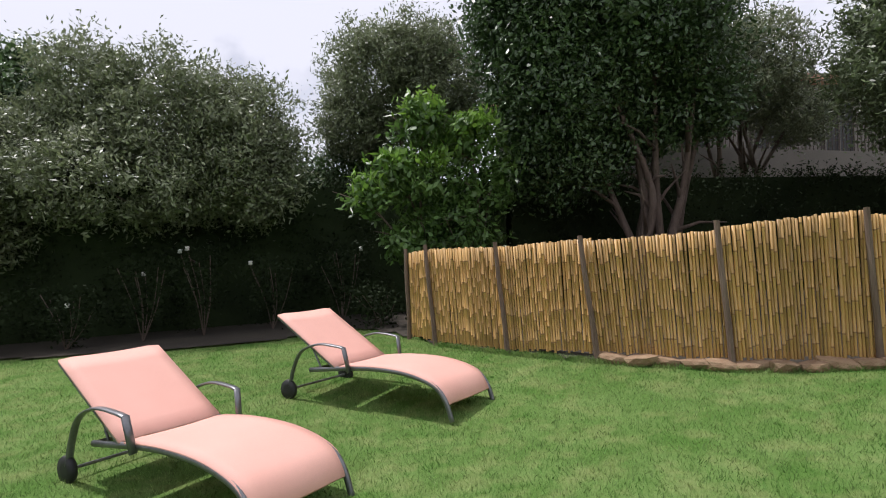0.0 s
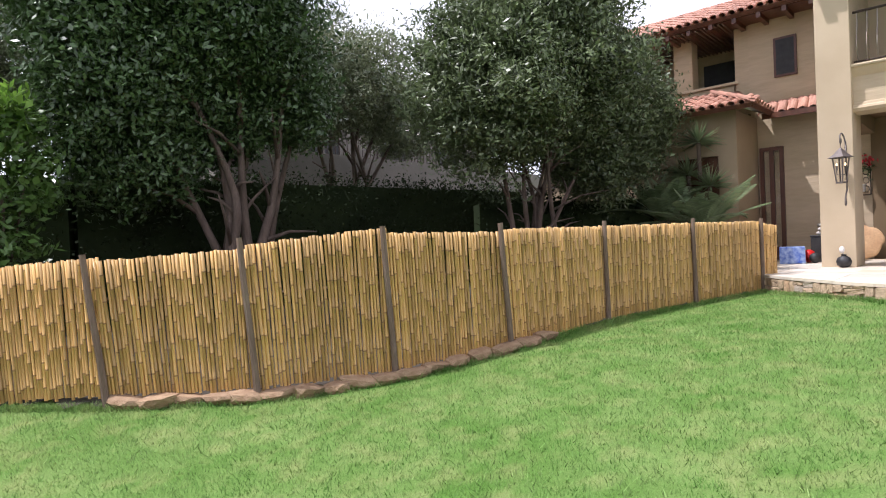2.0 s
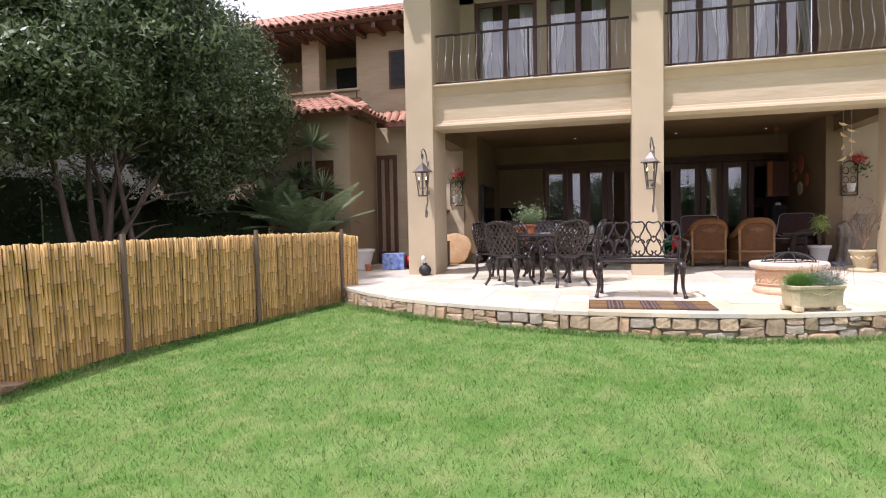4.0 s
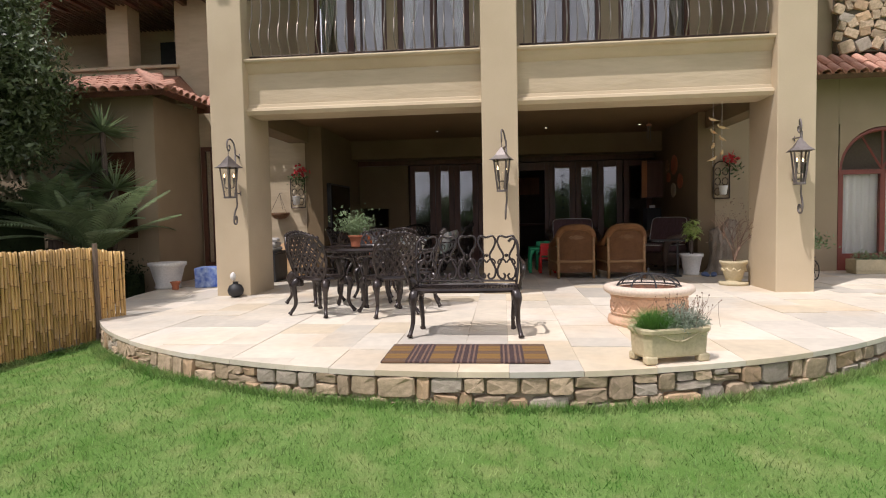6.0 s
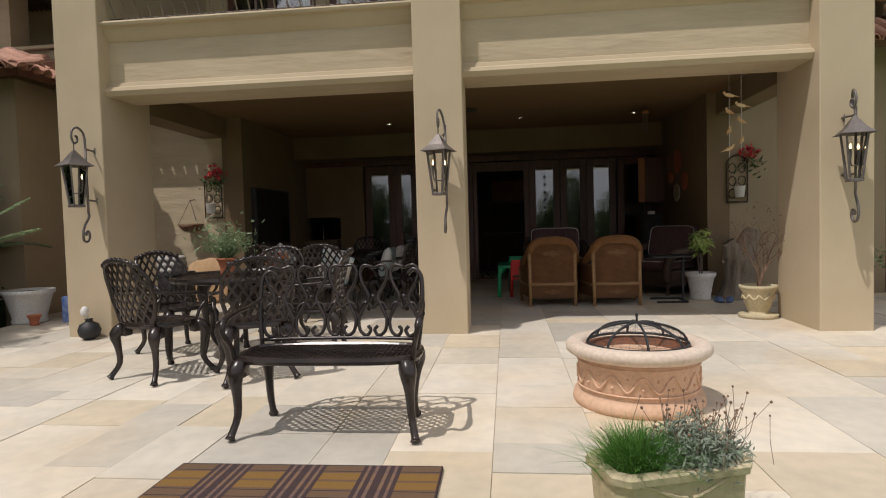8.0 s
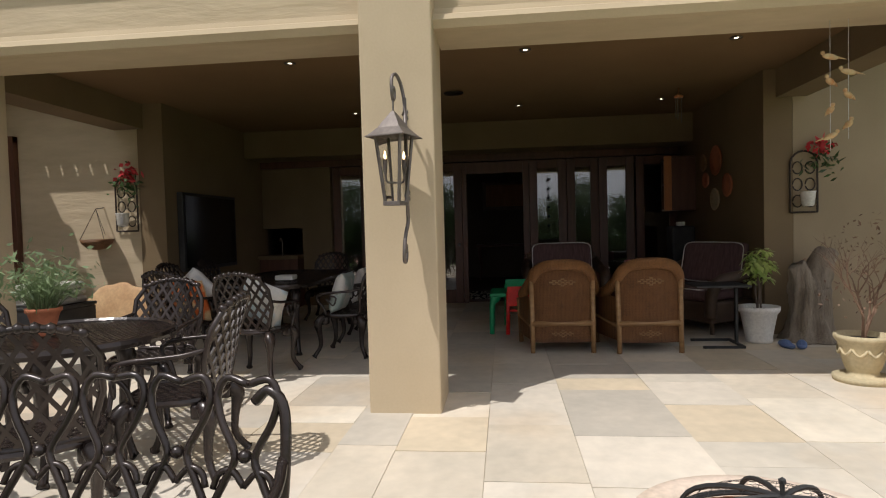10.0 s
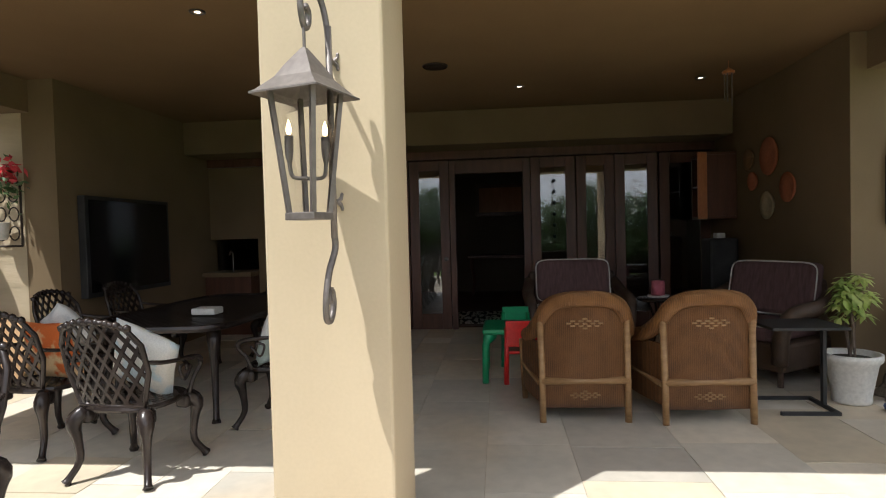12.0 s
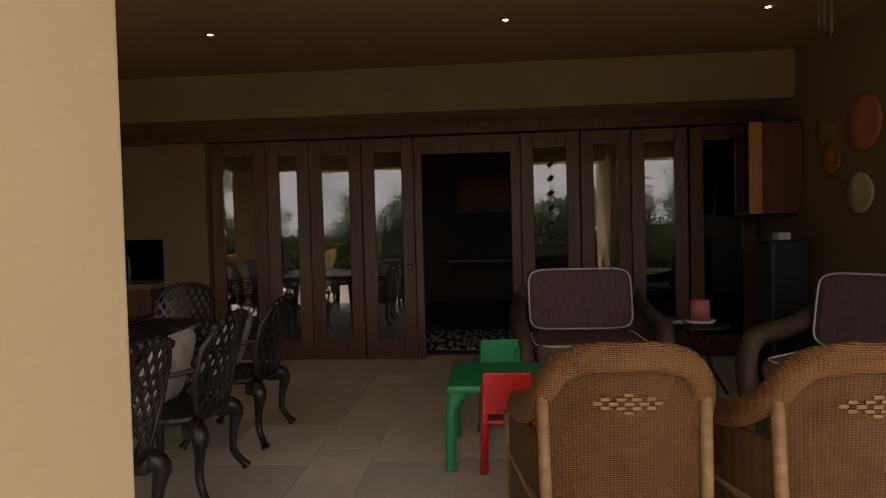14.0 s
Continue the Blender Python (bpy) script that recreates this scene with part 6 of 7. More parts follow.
def twigs(b, base, way, L, r, depth, rr):
    n = Vector(way).normalized()
    end = base + n * L + Vector((rr.uniform(-0.05, 0.05), rr.uniform(-0.05, 0.05), 0.02)) * L * 3
    mid = base.lerp(end, 0.5) + Vector((rr.uniform(-1, 1), rr.uniform(-1, 1), 0)) * L * 0.12
    tube(b, [base, mid, end], [r, r * 0.75, r * 0.5], 5, caps=False)
    if depth:
        for q in range(3):
            s = mid.lerp(end, rr.random())
            w = n + Vector((rr.uniform(-1, 1), rr.uniform(-1, 1), rr.uniform(-0.2, 0.7))) * 0.9
            twigs(b, s, w, L * 0.6, r * 0.5, depth - 1, rr)


b = B()
rr = random.Random(8)
for k in range(4):
    twigs(b, Vector((0, 0, 0.3)), (rr.uniform(-0.35, 0.35), rr.uniform(-0.35, 0.35), 1), 0.42, 0.012, 3, rr)
part("branchwork", b, DRYTWIG, urn)
p = np.c_[RNG.normal(0, 0.14, 120), RNG.normal(0, 0.14, 120), RNG.uniform(0.5, 1.3, 120)]
quads_ob("dead_leaves", leaf_quads(p, 0.04, 0.015), DRYTWIG, urn)

tp = pot("table_plant", pose(12.03, 0.56, FLOOR + 0.735), rim_pot(0.09, 0.15), REDPOT, "fine-leaved green plant in a red clay pot on the table", 0.075, 0.135)
strands("foliage", 420, 0, 0, 0.13, 0.03, 0.32, 0.14, 0.008, PALMLEAF, tp)
p = np.c_[RNG.normal(0, 0.11, 500), RNG.normal(0, 0.11, 500), 0.2 + np.abs(RNG.normal(0.1, 0.08, 500))]
quads_ob("leaves", leaf_quads(p, 0.05, 0.014), PALMLEAF, tp)

big = pot("white_tub", place(14.05, 4.28, 0), [(0.20, 0), (0.21, 0.03), (0.19, 0.06), (0.27, 0.36), (0.30, 0.38), (0.30, 0.43), (0.26, 0.43), (0.24, 0.36), (0.0, 0.34)], WHITEPOT, "large white fluted tub beside the pillar", 0.24, 0.40)
pot("small_clay_pot", place(13.82, 4.02, 0), rim_pot(0.08, 0.13), REDPOT, "small red clay pot on the paving", 0.065, 0.115)


def frond(base, heading, rise, L, droop, leaflet, n=34):
    """A feather frond as quads: midrib and paired leaflets."""
    out = []
    h = np.array((math.cos(heading), math.sin(heading), 0))
    up = np.array((0, 0, 1.0))
    side = np.cross(h, up)
    pts = []
    for k in range(n + 1):
        t = k / n
        pts.append(np.array(base) + h * L * (t * math.cos(rise) + 0.10 * t * t) + up * L * (t * math.sin(rise) - droop * t * t))
    for k in range(3, n):
        p, q = pts[k], pts[k + 1]
        d = (q - p) / np.linalg.norm(q - p)
        t = k / n
        ll = leaflet * math.sin(math.pi * min(1, 0.12 + 0.86 * t)) + 0.03
        for s in (-1, 1):
            tip = p + side * s * ll * 0.85 + d * ll * 0.5 + up * ll * (0.12 - 0.45 * t)
            w = d * 0.019
            m = (p + tip) / 2 + up * 0.015
            out += [p - w * 0.5, m + w, tip, m - w]
        out += [p - side * 0.006, p + side * 0.006, q + side * 0.005, q - side * 0.005]
    return out


def palm(name, x, y, z, n, L, leaflet, label, trunk_h, seed):
    r7 = random.Random(seed)
    ob = thing(name, Matrix.Translation((x, y, z)), label, "palm")
    b = B()
    tube(b, [(0, 0, -0.05), (0.02, 0, trunk_h * 0.5), (0, 0, trunk_h)], [0.13, 0.12, 0.1], 10)
    part("trunk", b, BARK, ob)
    vs = []
    for k in range(n):
        vs += frond((0, 0, trunk_h), k * 2.399, r7.uniform(0.65, 1.4), L * r7.uniform(0.8, 1.1), r7.uniform(0.25, 0.55), leaflet)
    quads_ob("fronds", np.array(vs), PALMLEAF, ob)


palm("cycad", 13.3, 5.0, 0.62, 22, 1.85, 0.33, "arching grey-green cycad behind the fence end", 0.8, 1)
palm("cycad", 13.6, 5.9, 0.62, 22, 1.75, 0.31, "arching grey-green cycad against the side wing", 1.1, 2)
yc = thing("yucca", Matrix.Translation((13.95, 5.25, 0.62)), "tall yucca with spiky rosettes against the side wing", "yucca")
b = B()
for tip in ((0, 0, 2.85), (0.15, 0.3, 2.2), (-0.1, -0.25, 1.9)):
    tube(b, curve([(0, 0, 0), (tip[0] * 0.5 + 0.05, tip[1] * 0.5, tip[2] * 0.5), tip], 4), 0.045, 8)
part("trunk", b, BARK, yc)
r8 = np.random.default_rng(4)
for tip in ((0, 0, 2.85), (0.15, 0.3, 2.2), (-0.1, -0.25, 1.9)):
    vs = []
    for k in range(95):
        d = r8.normal(size=3)
        d[2] = abs(d[2]) * 0.8 - 0.15
        d /= np.linalg.norm(d)
        s = np.cross(d, (0, 0, 1.0))
        s /= np.linalg.norm(s) + 1e-6
        c = np.array(tip)
        vs += [c, c + d * 0.2 + s * 0.018, c + d * 0.58 - np.array((0, 0, 0.05)), c + d * 0.2 - s * 0.018]
    quads_ob("rosette", np.array(vs), PALMLEAF, yc)

# ornament by the pillar
vz = thing("round_vase", place(12.86, 2.55, 0), "dark round vase with a pale dried bloom", "vase")
b = B()
lathe(b, [(0.05, 0), (0.10, 0.04), (0.115, 0.10), (0.09, 0.165), (0.04, 0.19), (0.035, 0.21), (0.045, 0.22)], 24)
part("vase", b, RUBBER, vz, "", True)
b = B()
tube(b, [(0, 0, 0.2), (-0.02, 0.01, 0.27)], 0.008, 5)
bmesh.ops.create_icosphere(b, subdivisions=2, radius=0.05, matrix=Matrix.Translation((-0.03, 0.02, 0.30)) @ Matrix.Diagonal((1, 0.8, 1.2, 1)))
part("dried_bloom", b, CURTAIN, vz, "pale dried bloom", True)

# ---- patio seats ----
WICKER = bpy.data.materials.new("woven_wicker")
WICKER.use_nodes = True
qn, ql = WICKER.node_tree.nodes, WICKER.node_tree.links
tc = qn.new("ShaderNodeTexCoord")
wv = []
for direction, sc in (("Z", 44.0), ("Y", 24.0)):
    w = qn.new("ShaderNodeTexWave")
    w.bands_direction = direction
    w.inputs["Scale"].default_value = sc
    w.inputs["Distortion"].default_value = 0.6
    ql.new(tc.outputs["Object"], w.inputs["Vector"])
    wv.append(w)
mul = qn.new("ShaderNodeMath")
mul.operation = "MULTIPLY_ADD"
mul.inputs[1].default_value = 0.30
half = qn.new("ShaderNodeMath")
half.operation = "MULTIPLY"
half.inputs[1].default_value = 0.65
ql.new(wv[0].outputs["Fac"], half.inputs[0])
ql.new(wv[1].outputs["Fac"], mul.inputs[0])
ql.new(half.outputs[0], mul.inputs[2])
nz = qn.new("ShaderNodeTexNoise")
nz.inputs["Scale"].default_value = 9
ql.new(tc.outputs["Object"], nz.inputs["Vector"])
ad = qn.new("ShaderNodeMath")
ad.operation = "MULTIPLY_ADD"
ad.inputs[1].default_value = 0.6
ql.new(nz.outputs["Fac"], ad.inputs[0])
ql.new(mul.outputs[0], ad.inputs[2])
rampw = qn.new("ShaderNodeValToRGB")
rampw.color_ramp.elements[0].color = (0.035, 0.014, 0.006, 1)
rampw.color_ramp.elements[1].color = (0.25, 0.112, 0.040, 1)
rampw.color_ramp.elements[0].position, rampw.color_ramp.elements[1].position = 0.2, 1.0
ql.new(ad.outputs[0], rampw.inputs["Fac"])
qp = qn["Principled BSDF"]
ql.new(rampw.outputs["Color"], qp.inputs["Base Color"])
qp.inputs["Roughness"].default_value = 0.55
bp = qn.new("ShaderNodeBump")
bp.inputs["Strength"].default_value, bp.inputs["Distance"].default_value = 0.9, 0.008
ql.new(mul.outputs[0], bp.inputs["Height"])
ql.new(bp.outputs["Normal"], qp.inputs["Normal"])
EDGEWICK = WICKER.copy()
EDGEWICK.name = "golden_wicker_edge"
for nd in EDGEWICK.node_tree.nodes:
    if nd.type == "VALTORGB":
        nd.color_ramp.elements[0].color, nd.color_ramp.elements[1].color = (0.06, 0.023, 0.008, 1), (0.34, 0.155, 0.050, 1)
RATTAN = mat("rattan_pole", (0.23, 0.125, 0.052), (0.34, 0.20, 0.09), 0.5, 4, 30, 0.3, stretch=(1, 1, 6))
DARKWICK = mat("dark_wicker", (0.05, 0.03, 0.02), (0.09, 0.055, 0.035), 0.6, 6, 60, 0.6, dist=0.006)
CUSHION = mat("plum_cushion", (0.085, 0.045, 0.045), (0.14, 0.08, 0.08), 0.85, 14, 120, 0.2, stretch=(1, 3, 0.6))
PIPING = mat("white_piping", (0.55, 0.53, 0.50), (0.65, 0.63, 0.6), 0.8, 5, 50, 0.1)


def wicker_chair(m, pale=True):
    """Faces +x; the origin is on the floor between the rear legs."""
    ob = thing("wicker_armchair", m, "honey-brown woven wicker armchair with a thick rolled arched back", "armchair", "wicker armchairs")
    W = 0.30

    def on_back(u, v, w=0.0):
        return Vector((-0.02 - 0.08 * v + 0.12 * (u / W) ** 2 * v + w, u, v))

    def arch(u):
        return 0.775 + 0.095 * (1 - (abs(u) / W) ** 2.2)

    b = B()
    n = 14
    rows = []
    for i in range(n + 1):
        u = -W + 2 * W * i / n
        rows.append([[b.verts.new(on_back(u, 0.10 + (arch(u) - 0.10) * j / 12, w)) for j in range(13)] for w in (0.0, 0.035)])
    for a, c in zip(rows, rows[1:]):
        for j in range(12):
            b.faces.new((a[0][j], c[0][j], c[0][j + 1], a[0][j + 1]))
            b.faces.new((a[1][j], a[1][j + 1], c[1][j + 1], c[1][j]))
        b.faces.new((a[0][0], a[1][0], c[1][0], c[0][0]))
    part("woven_back", b, WICKER, ob, "", True)
    b = B()
    path = [Vector((0.58, -0.35, 0.52)), Vector((0.40, -0.36, 0.55)), Vector((0.2, -0.345, 0.60)), on_back(-0.30, 0.70) + Vector((0.04, 0, 0)), on_back(-0.265, 0.785), on_back(-0.2, 0.845), on_back(-0.08, 0.872), on_back(0.08, 0.872), on_back(0.2, 0.845), on_back(0.265, 0.785), on_back(0.30, 0.70) + Vector((0.04, 0, 0)), Vector((0.2, 0.345, 0.60)), Vector((0.40, 0.36, 0.55)), Vector((0.58, 0.35, 0.52))]
    tube(b, curve(path, 4), 0.055, 12)
    part("rolled_edge", b, EDGEWICK, ob, "thick rolled wicker edge", True)
    for s in (-1, 1):
        b = B()
        tube(b, [on_back(s * 0.295, 0.0, -0.012), on_back(s * 0.295, 0.3, -0.012), on_back(s * 0.30, 0.76, -0.012)], 0.024, 9)
        part("rear_post", b, RATTAN, ob, "", True)
        b = B()
        tube(b, [(0.58, s * 0.38, 0), (0.58, s * 0.40, 0.48)], 0.024, 9)
        part("leg", b, RATTAN, ob, "", True)
        b = B()
        prev = None
        for i in range(9):
            t = i / 8
            x = 0.02 + 0.55 * t
            yy = s * (0.30 + 0.10 * math.sin(t * 1.5))
            cold = [(x, yy, 0.12), (x, yy, 0.54), (x, yy - s * 0.03, 0.54), (x, yy - s * 0.03, 0.12)]
            row = [b.verts.new(v) for v in cold]
            if prev:
                for j in range(4):
                    b.faces.new((prev[j], row[j], row[(j + 1) % 4], prev[(j + 1) % 4]))
            prev = row
        part("side_panel", b, WICKER, ob)
        b = B()
        tube(b, [(0.0, s * 0.31, 0.27), (0.58, s * 0.40, 0.30)], 0.02, 8)
        part("side_rail", b, RATTAN, ob)
    b = B()
    tube(b, [on_back(-0.30, 0.29, -0.014), on_back(0.30, 0.29, -0.014)], 0.027, 10)
    part("back_rail", b, RATTAN, ob, "", True)
    for v0, sz in ((0.70, 0.5), (0.19, 0.42)):
        b = B()
        for i in range(-4, 5):
            for j in range(-3, 4):
                if abs(i) / 4.4 + abs(j) / 3.2 <= 1.0 and (i + j) % 2 == 0:
                    c = on_back(i * 0.042 * sz * 1.3, v0 + j * 0.026 * sz * 1.3, -0.004)
                    box(b, c - Vector((0.004, 0.025 * sz * 1.3, 0.010 * sz * 1.3)), c + Vector((0.003, 0.025 * sz * 1.3, 0.010 * sz * 1.3)), bevel=0.002)
        part("diamond_weave", b, RATTAN, ob, "pale diamond weave panel")
    b = B()
    box(b, (0.04, -0.30, 0.30), (0.60, 0.30, 0.40), bevel=0.03)
    part("seat_cushion", b, CUSHION, ob, "dark plum seat cushion")
    return ob


wc = wicker_chair(place(14.95, -2.52, 1))
copy_thing(wc, place(14.91, -3.345, 3))


def cushioned(m, label):
    """Faces +x; dark wicker with plum cushions piped in white."""
    ob = thing("cushioned_armchair", m, label, "armchair")
    b = B()
    box(b, (-0.35, -0.5, 0.12), (0.4, 0.5, 0.36), bevel=0.03)
    box(b, (-0.45, -0.5, 0.10), (-0.32, 0.5, 0.86), bevel=0.05)
    part("frame", b, DARKWICK, ob)
    for s in (-1, 1):
        b = B()
        tube(b, curve([(-0.40, s * 0.48, 0.74), (-0.1, s * 0.52, 0.64), (0.3, s * 0.52, 0.60), (0.42, s * 0.5, 0.45), (0.42, s * 0.48, 0.2)], 4), 0.065, 10)
        part("armrest", b, DARKWICK, ob, "", True)
        for sx in (-0.38, 0.36):
            b = B()
            tube(b, [(sx, s * 0.45, 0), (sx, s * 0.45, 0.14)], 0.025, 8)
            part("leg", b, DARKWICK, ob)
    b = B()
    box(b, (-0.26, -0.42, 0.362), (0.42, 0.42, 0.50), bevel=0.045)
    part("seat_cushion", b, CUSHION, ob)
    q = pose(-0.27, 0, 0.75, 0, -12, 0)
    b = B()
    box(b, (-0.06, -0.42, -0.25), (0.06, 0.42, 0.25), q, bevel=0.045)
    cu = part("back_cushion", b, CUSHION, ob)
    b = B()
    ring = oval(0.415, 0.245, 40, p=7)
    tube(b, [q @ Vector((0.058, u, v)) for u, v in ring], 0.007, 6, close=True)
    part("piping", b, PIPING, cu, "white cushion piping")
    b = B()
    ring = oval(0.335, 0.415, 40, p=7)
    tube(b, [(0.08 + u, v, 0.49) for u, v in ring], 0.007, 6, close=True)
    part("seat_piping", b, PIPING, ob, "white cushion piping")


cushioned(place(17.42, -2.78, 180), "dark wicker armchair with plum cushions piped in white")
cushioned(place(16.4, -4.28, 124), "dark wicker armchair with plum cushions beside the wall")

tb = thing("side_table", place(17.6, -3.72, 0), "small round dark side table with a candle on it", "table")
b = B()
lathe(b, [(0.22, 0.52), (0.23, 0.535), (0.22, 0.55)], 28)
part("tabletop", b, IRON, tb, "", True)
for k in range(3):
    b = B()
    a = 2 * math.pi * k / 3
    tube(b, curve([(0.2 * math.cos(a), 0.2 * math.sin(a), 0), (0.06 * math.cos(a), 0.06 * math.sin(a), 0.28), (0.15 * math.cos(a), 0.15 * math.sin(a), 0.52)], 4), 0.012, 6)
    part("leg", b, IRON, tb)
cd = thing("candle", pose(17.6, -3.72, FLOOR + 0.553), "thick pink candle in a pale dish", "candle")
b = B()
lathe(b, [(0.06, 0), (0.11, 0.01), (0.12, 0.03), (0.10, 0.03), (0.0, 0.02)], 24)
part("dish", b, PIPING, cd, "", True)
b = B()
lathe(b, [(0.075, 0.03), (0.075, 0.19), (0.06, 0.19), (0.0, 0.165)], 24)
part("wax", b, mat("pink_wax", (0.55, 0.12, 0.17), (0.62, 0.20, 0.24), 0.5, 4, 30, 0.05), cd, "pink candle wax", True)

cs = thing("c_table", place(15.28, -4.1, 0), "dark C-shaped metal side table beside the armchairs", "table")
b = B()
box(b, (-0.22, -0.26, 0.60), (0.22, 0.26, 0.622), bevel=0.005)
part("tabletop", b, RUBBER, cs)
b = B()
for lo, hi in (((-0.21, -0.2, 0.0), (-0.185, 0.2, 0.025)), ((0.185, -0.2, 0.0), (0.21, 0.2, 0.025)), ((-0.184, -0.2, 0.0), (0.184, -0.175, 0.025)), ((-0.02, -0.2, 0.026), (0.02, -0.175, 0.598))):
    box(b, lo, hi)
part("base", b, RUBBER, cs)


GREENP = mat("green_plastic", (0.01, 0.26, 0.10), (0.015, 0.31, 0.13), 0.35, 3, 30, 0.03)
REDP = mat("red_plastic", (0.58, 0.015, 0.015), (0.66, 0.025, 0.02), 0.35, 3, 30, 0.03)
kt = thing("kids_table", place(16.27, -2.08, 0), "green moulded plastic children's table", "table")
b = B()
box(b, (-0.3, -0.3, 0.43), (0.3, 0.3, 0.48), bevel=0.02)
part("tabletop", b, GREENP, kt)
for sx in (-1, 1):
    for sy in (-1, 1):
        b = B()
        tube(b, curve([(sx * 0.28, sy * 0.28, 0), (sx * 0.275, sy * 0.275, 0.25), (sx * 0.265, sy * 0.265, 0.36), (sx * 0.22, sy * 0.22, 0.44)], 3), [0.03] * 4 + [0.034] * 3 + [0.05, 0.06, 0.06], 8)
        part("leg", b, GREENP, kt, "", True)


def kids_chair(m, material, label):
    ob = thing("kids_chair", m, label, "chair", "children's chairs")
    b = B()
    box(b, (-0.14, -0.14, 0.26), (0.16, 0.14, 0.29), bevel=0.012)
    part("seat", b, material, ob)
    b = B()
    box(b, (-0.165, -0.135, 0.33), (-0.145, 0.135, 0.56), bevel=0.009)
    part("backrest", b, material, ob)
    for sx in (-1, 1):
        for sy in (-1, 1):
            b = B()
            tube(b, [(sx * 0.155, sy * 0.135, 0), (sx * 0.145, sy * 0.125, 0.27 if sx > 0 else 0.5)], [0.024, 0.02], 8)
            part("leg", b, material, ob, "", True)


kids_chair(place(16.10, -2.12, 0), REDP, "red moulded plastic children's chair")
kids_chair(place(16.78, -2.1, 180), GREENP, "green moulded plastic children's chair")

# tree stump
b = B()
for ctrl, rad in (([(0, 0, 0.0), (0, 0, 0.12), (0.01, 0, 0.34), (0, 0, 0.58)], (0.36, 0.29, 0.25, 0.25)),
                  ([(0, 0.02, 0.40), (0, 0.12, 0.62), (-0.02, 0.22, 0.86)], (0.20, 0.17, 0.10)),
                  ([(0, -0.02, 0.40), (0.02, -0.12, 0.68), (0.0, -0.25, 1.0)], (0.22, 0.19, 0.13))):
    line = curve(ctrl, 6)
    rs = [rad[min(int(t), len(rad) - 2)] * (1 - (t - min(int(t), len(rad) - 2))) + rad[min(int(t), len(rad) - 2) + 1] * (t - min(int(t), len(rad) - 2)) for t in (k / 6 for k in range(len(line)))]
    tube(b, line, rs, 40)
for v in b.verts:
    a = math.atan2(v.co.y, v.co.x)
    k = 1 + 0.10 * math.sin(a * 9 + 4 * noise.noise(v.co * 2.5)) + 0.22 * noise.noise(v.co * 4.0 + Vector((3, 1, 7))) + 0.08 * noise.noise(v.co * 13)
    v.co.x *= k
    v.co.y *= k
    v.co.z = max(0.0, v.co.z + (0.05 * noise.noise(v.co * 9) if v.co.z > 0.5 else 0))
st = mesh_ob("tree_stump", b, mat("driftwood", (0.24, 0.19, 0.145), (0.38, 0.315, 0.24), 0.9, 5, 30, 1.0, dist=0.03, stretch=(4, 4, 0.6)), None, "", True)
st.matrix_basis = place(15.5, -5.10, 20) @ Matrix.Diagonal((0.72, 0.80, 0.92, 1))
tagged(st, "gnarled grey driftwood tree stump against the wall", "stump")
for k, (x, y, a) in enumerate(((15.12, -4.70, 10), (15.10, -4.83, -25))):
    b = B()
    bmesh.ops.create_uvsphere(b, u_segments=14, v_segments=8, radius=1.0, matrix=Matrix.Translation((0, 0, 0.03)) @ Matrix.Diagonal((0.12, 0.048, 0.045, 1)))
    for v in b.verts:
        if v.co.x < -0.02 and v.co.z > 0.035:
            v.co.z = 0.035
        v.co.z = max(0.0, v.co.z)
    sh = mesh_ob("clog", b, mat("blue_foam", (0.10, 0.15, 0.30), (0.14, 0.2, 0.36), 0.7, 5, 40, 0.1), None, "", True)
    sh.matrix_basis = place(x, y, a)
    tagged(sh, "blue foam clog shoe lying on the paving", "shoe", "pair of clogs")

# pillows
def pillow(m, a, c, label, size=0.42):
    b = B()
    n = 12
    g = [[None] * (n + 1) for _ in range(n + 1)]
    for s in (1, -1):
        g2 = []
        for i in range(n + 1):
            row = []
            for j in range(n + 1):
                u, v = 2 * i / n - 1, 2 * j / n - 1
                th = 0.075 * max(0.0, (1 - u ** 4) * (1 - v ** 4)) ** 0.55
                k = 1 - 0.06 * (1 - abs(u * v))
                row.append(b.verts.new((s * th, u * size / 2 * k, v * size / 2 * k)))
            g2.append(row)
        for i in range(n):
            for j in range(n):
                b.faces.new((g2[i][j], g2[i + 1][j], g2[i + 1][j + 1], g2[i][j + 1]))
    bmesh.ops.remove_doubles(b, verts=b.verts, dist=0.0005)
    o = mesh_ob("cushion", b, mat("cushion_print", a, c, 0.9, 7, 120, 0.15, contrast=(0.46, 0.54)), None, "", True)
    o.matrix_basis = m
    tagged(o, label, "cushion")


pillow(pose(14.06, 0.17, FLOOR + 0.65, 25, -20, -10), (0.66, 0.65, 0.62), (0.5, 0.6, 0.66), "white cushion with pale blue print on an iron chair")
pillow(pose(14.44, 1.06, FLOOR + 0.63, 0, -16, -14), (0.55, 0.12, 0.02), (0.62, 0.45, 0.25), "orange patterned cushion on an iron chair")
pillow(pose(14.56, 1.04, FLOOR + 0.75, 60, -30, -14), (0.6, 0.59, 0.57), (0.5, 0.5, 0.5), "plain white cushion on an iron chair", 0.34)
pillow(pose(14.95, -0.30, FLOOR + 0.64, 0, -18, 88), (0.35, 0.42, 0.40), (0.6, 0.58, 0.55), "green and white floral cushion on an iron chair")
pillow(pose(15.75, -0.30, FLOOR + 0.64, 0, -18, 92), (0.6, 0.58, 0.55), (0.45, 0.40, 0.38), "white printed cushion on an iron chair")
pillow(pose(16.55, -0.30, FLOOR + 0.64, 0, -18, 90), (0.6, 0.58, 0.55), (0.40, 0.42, 0.32), "white printed cushion on an iron chair")
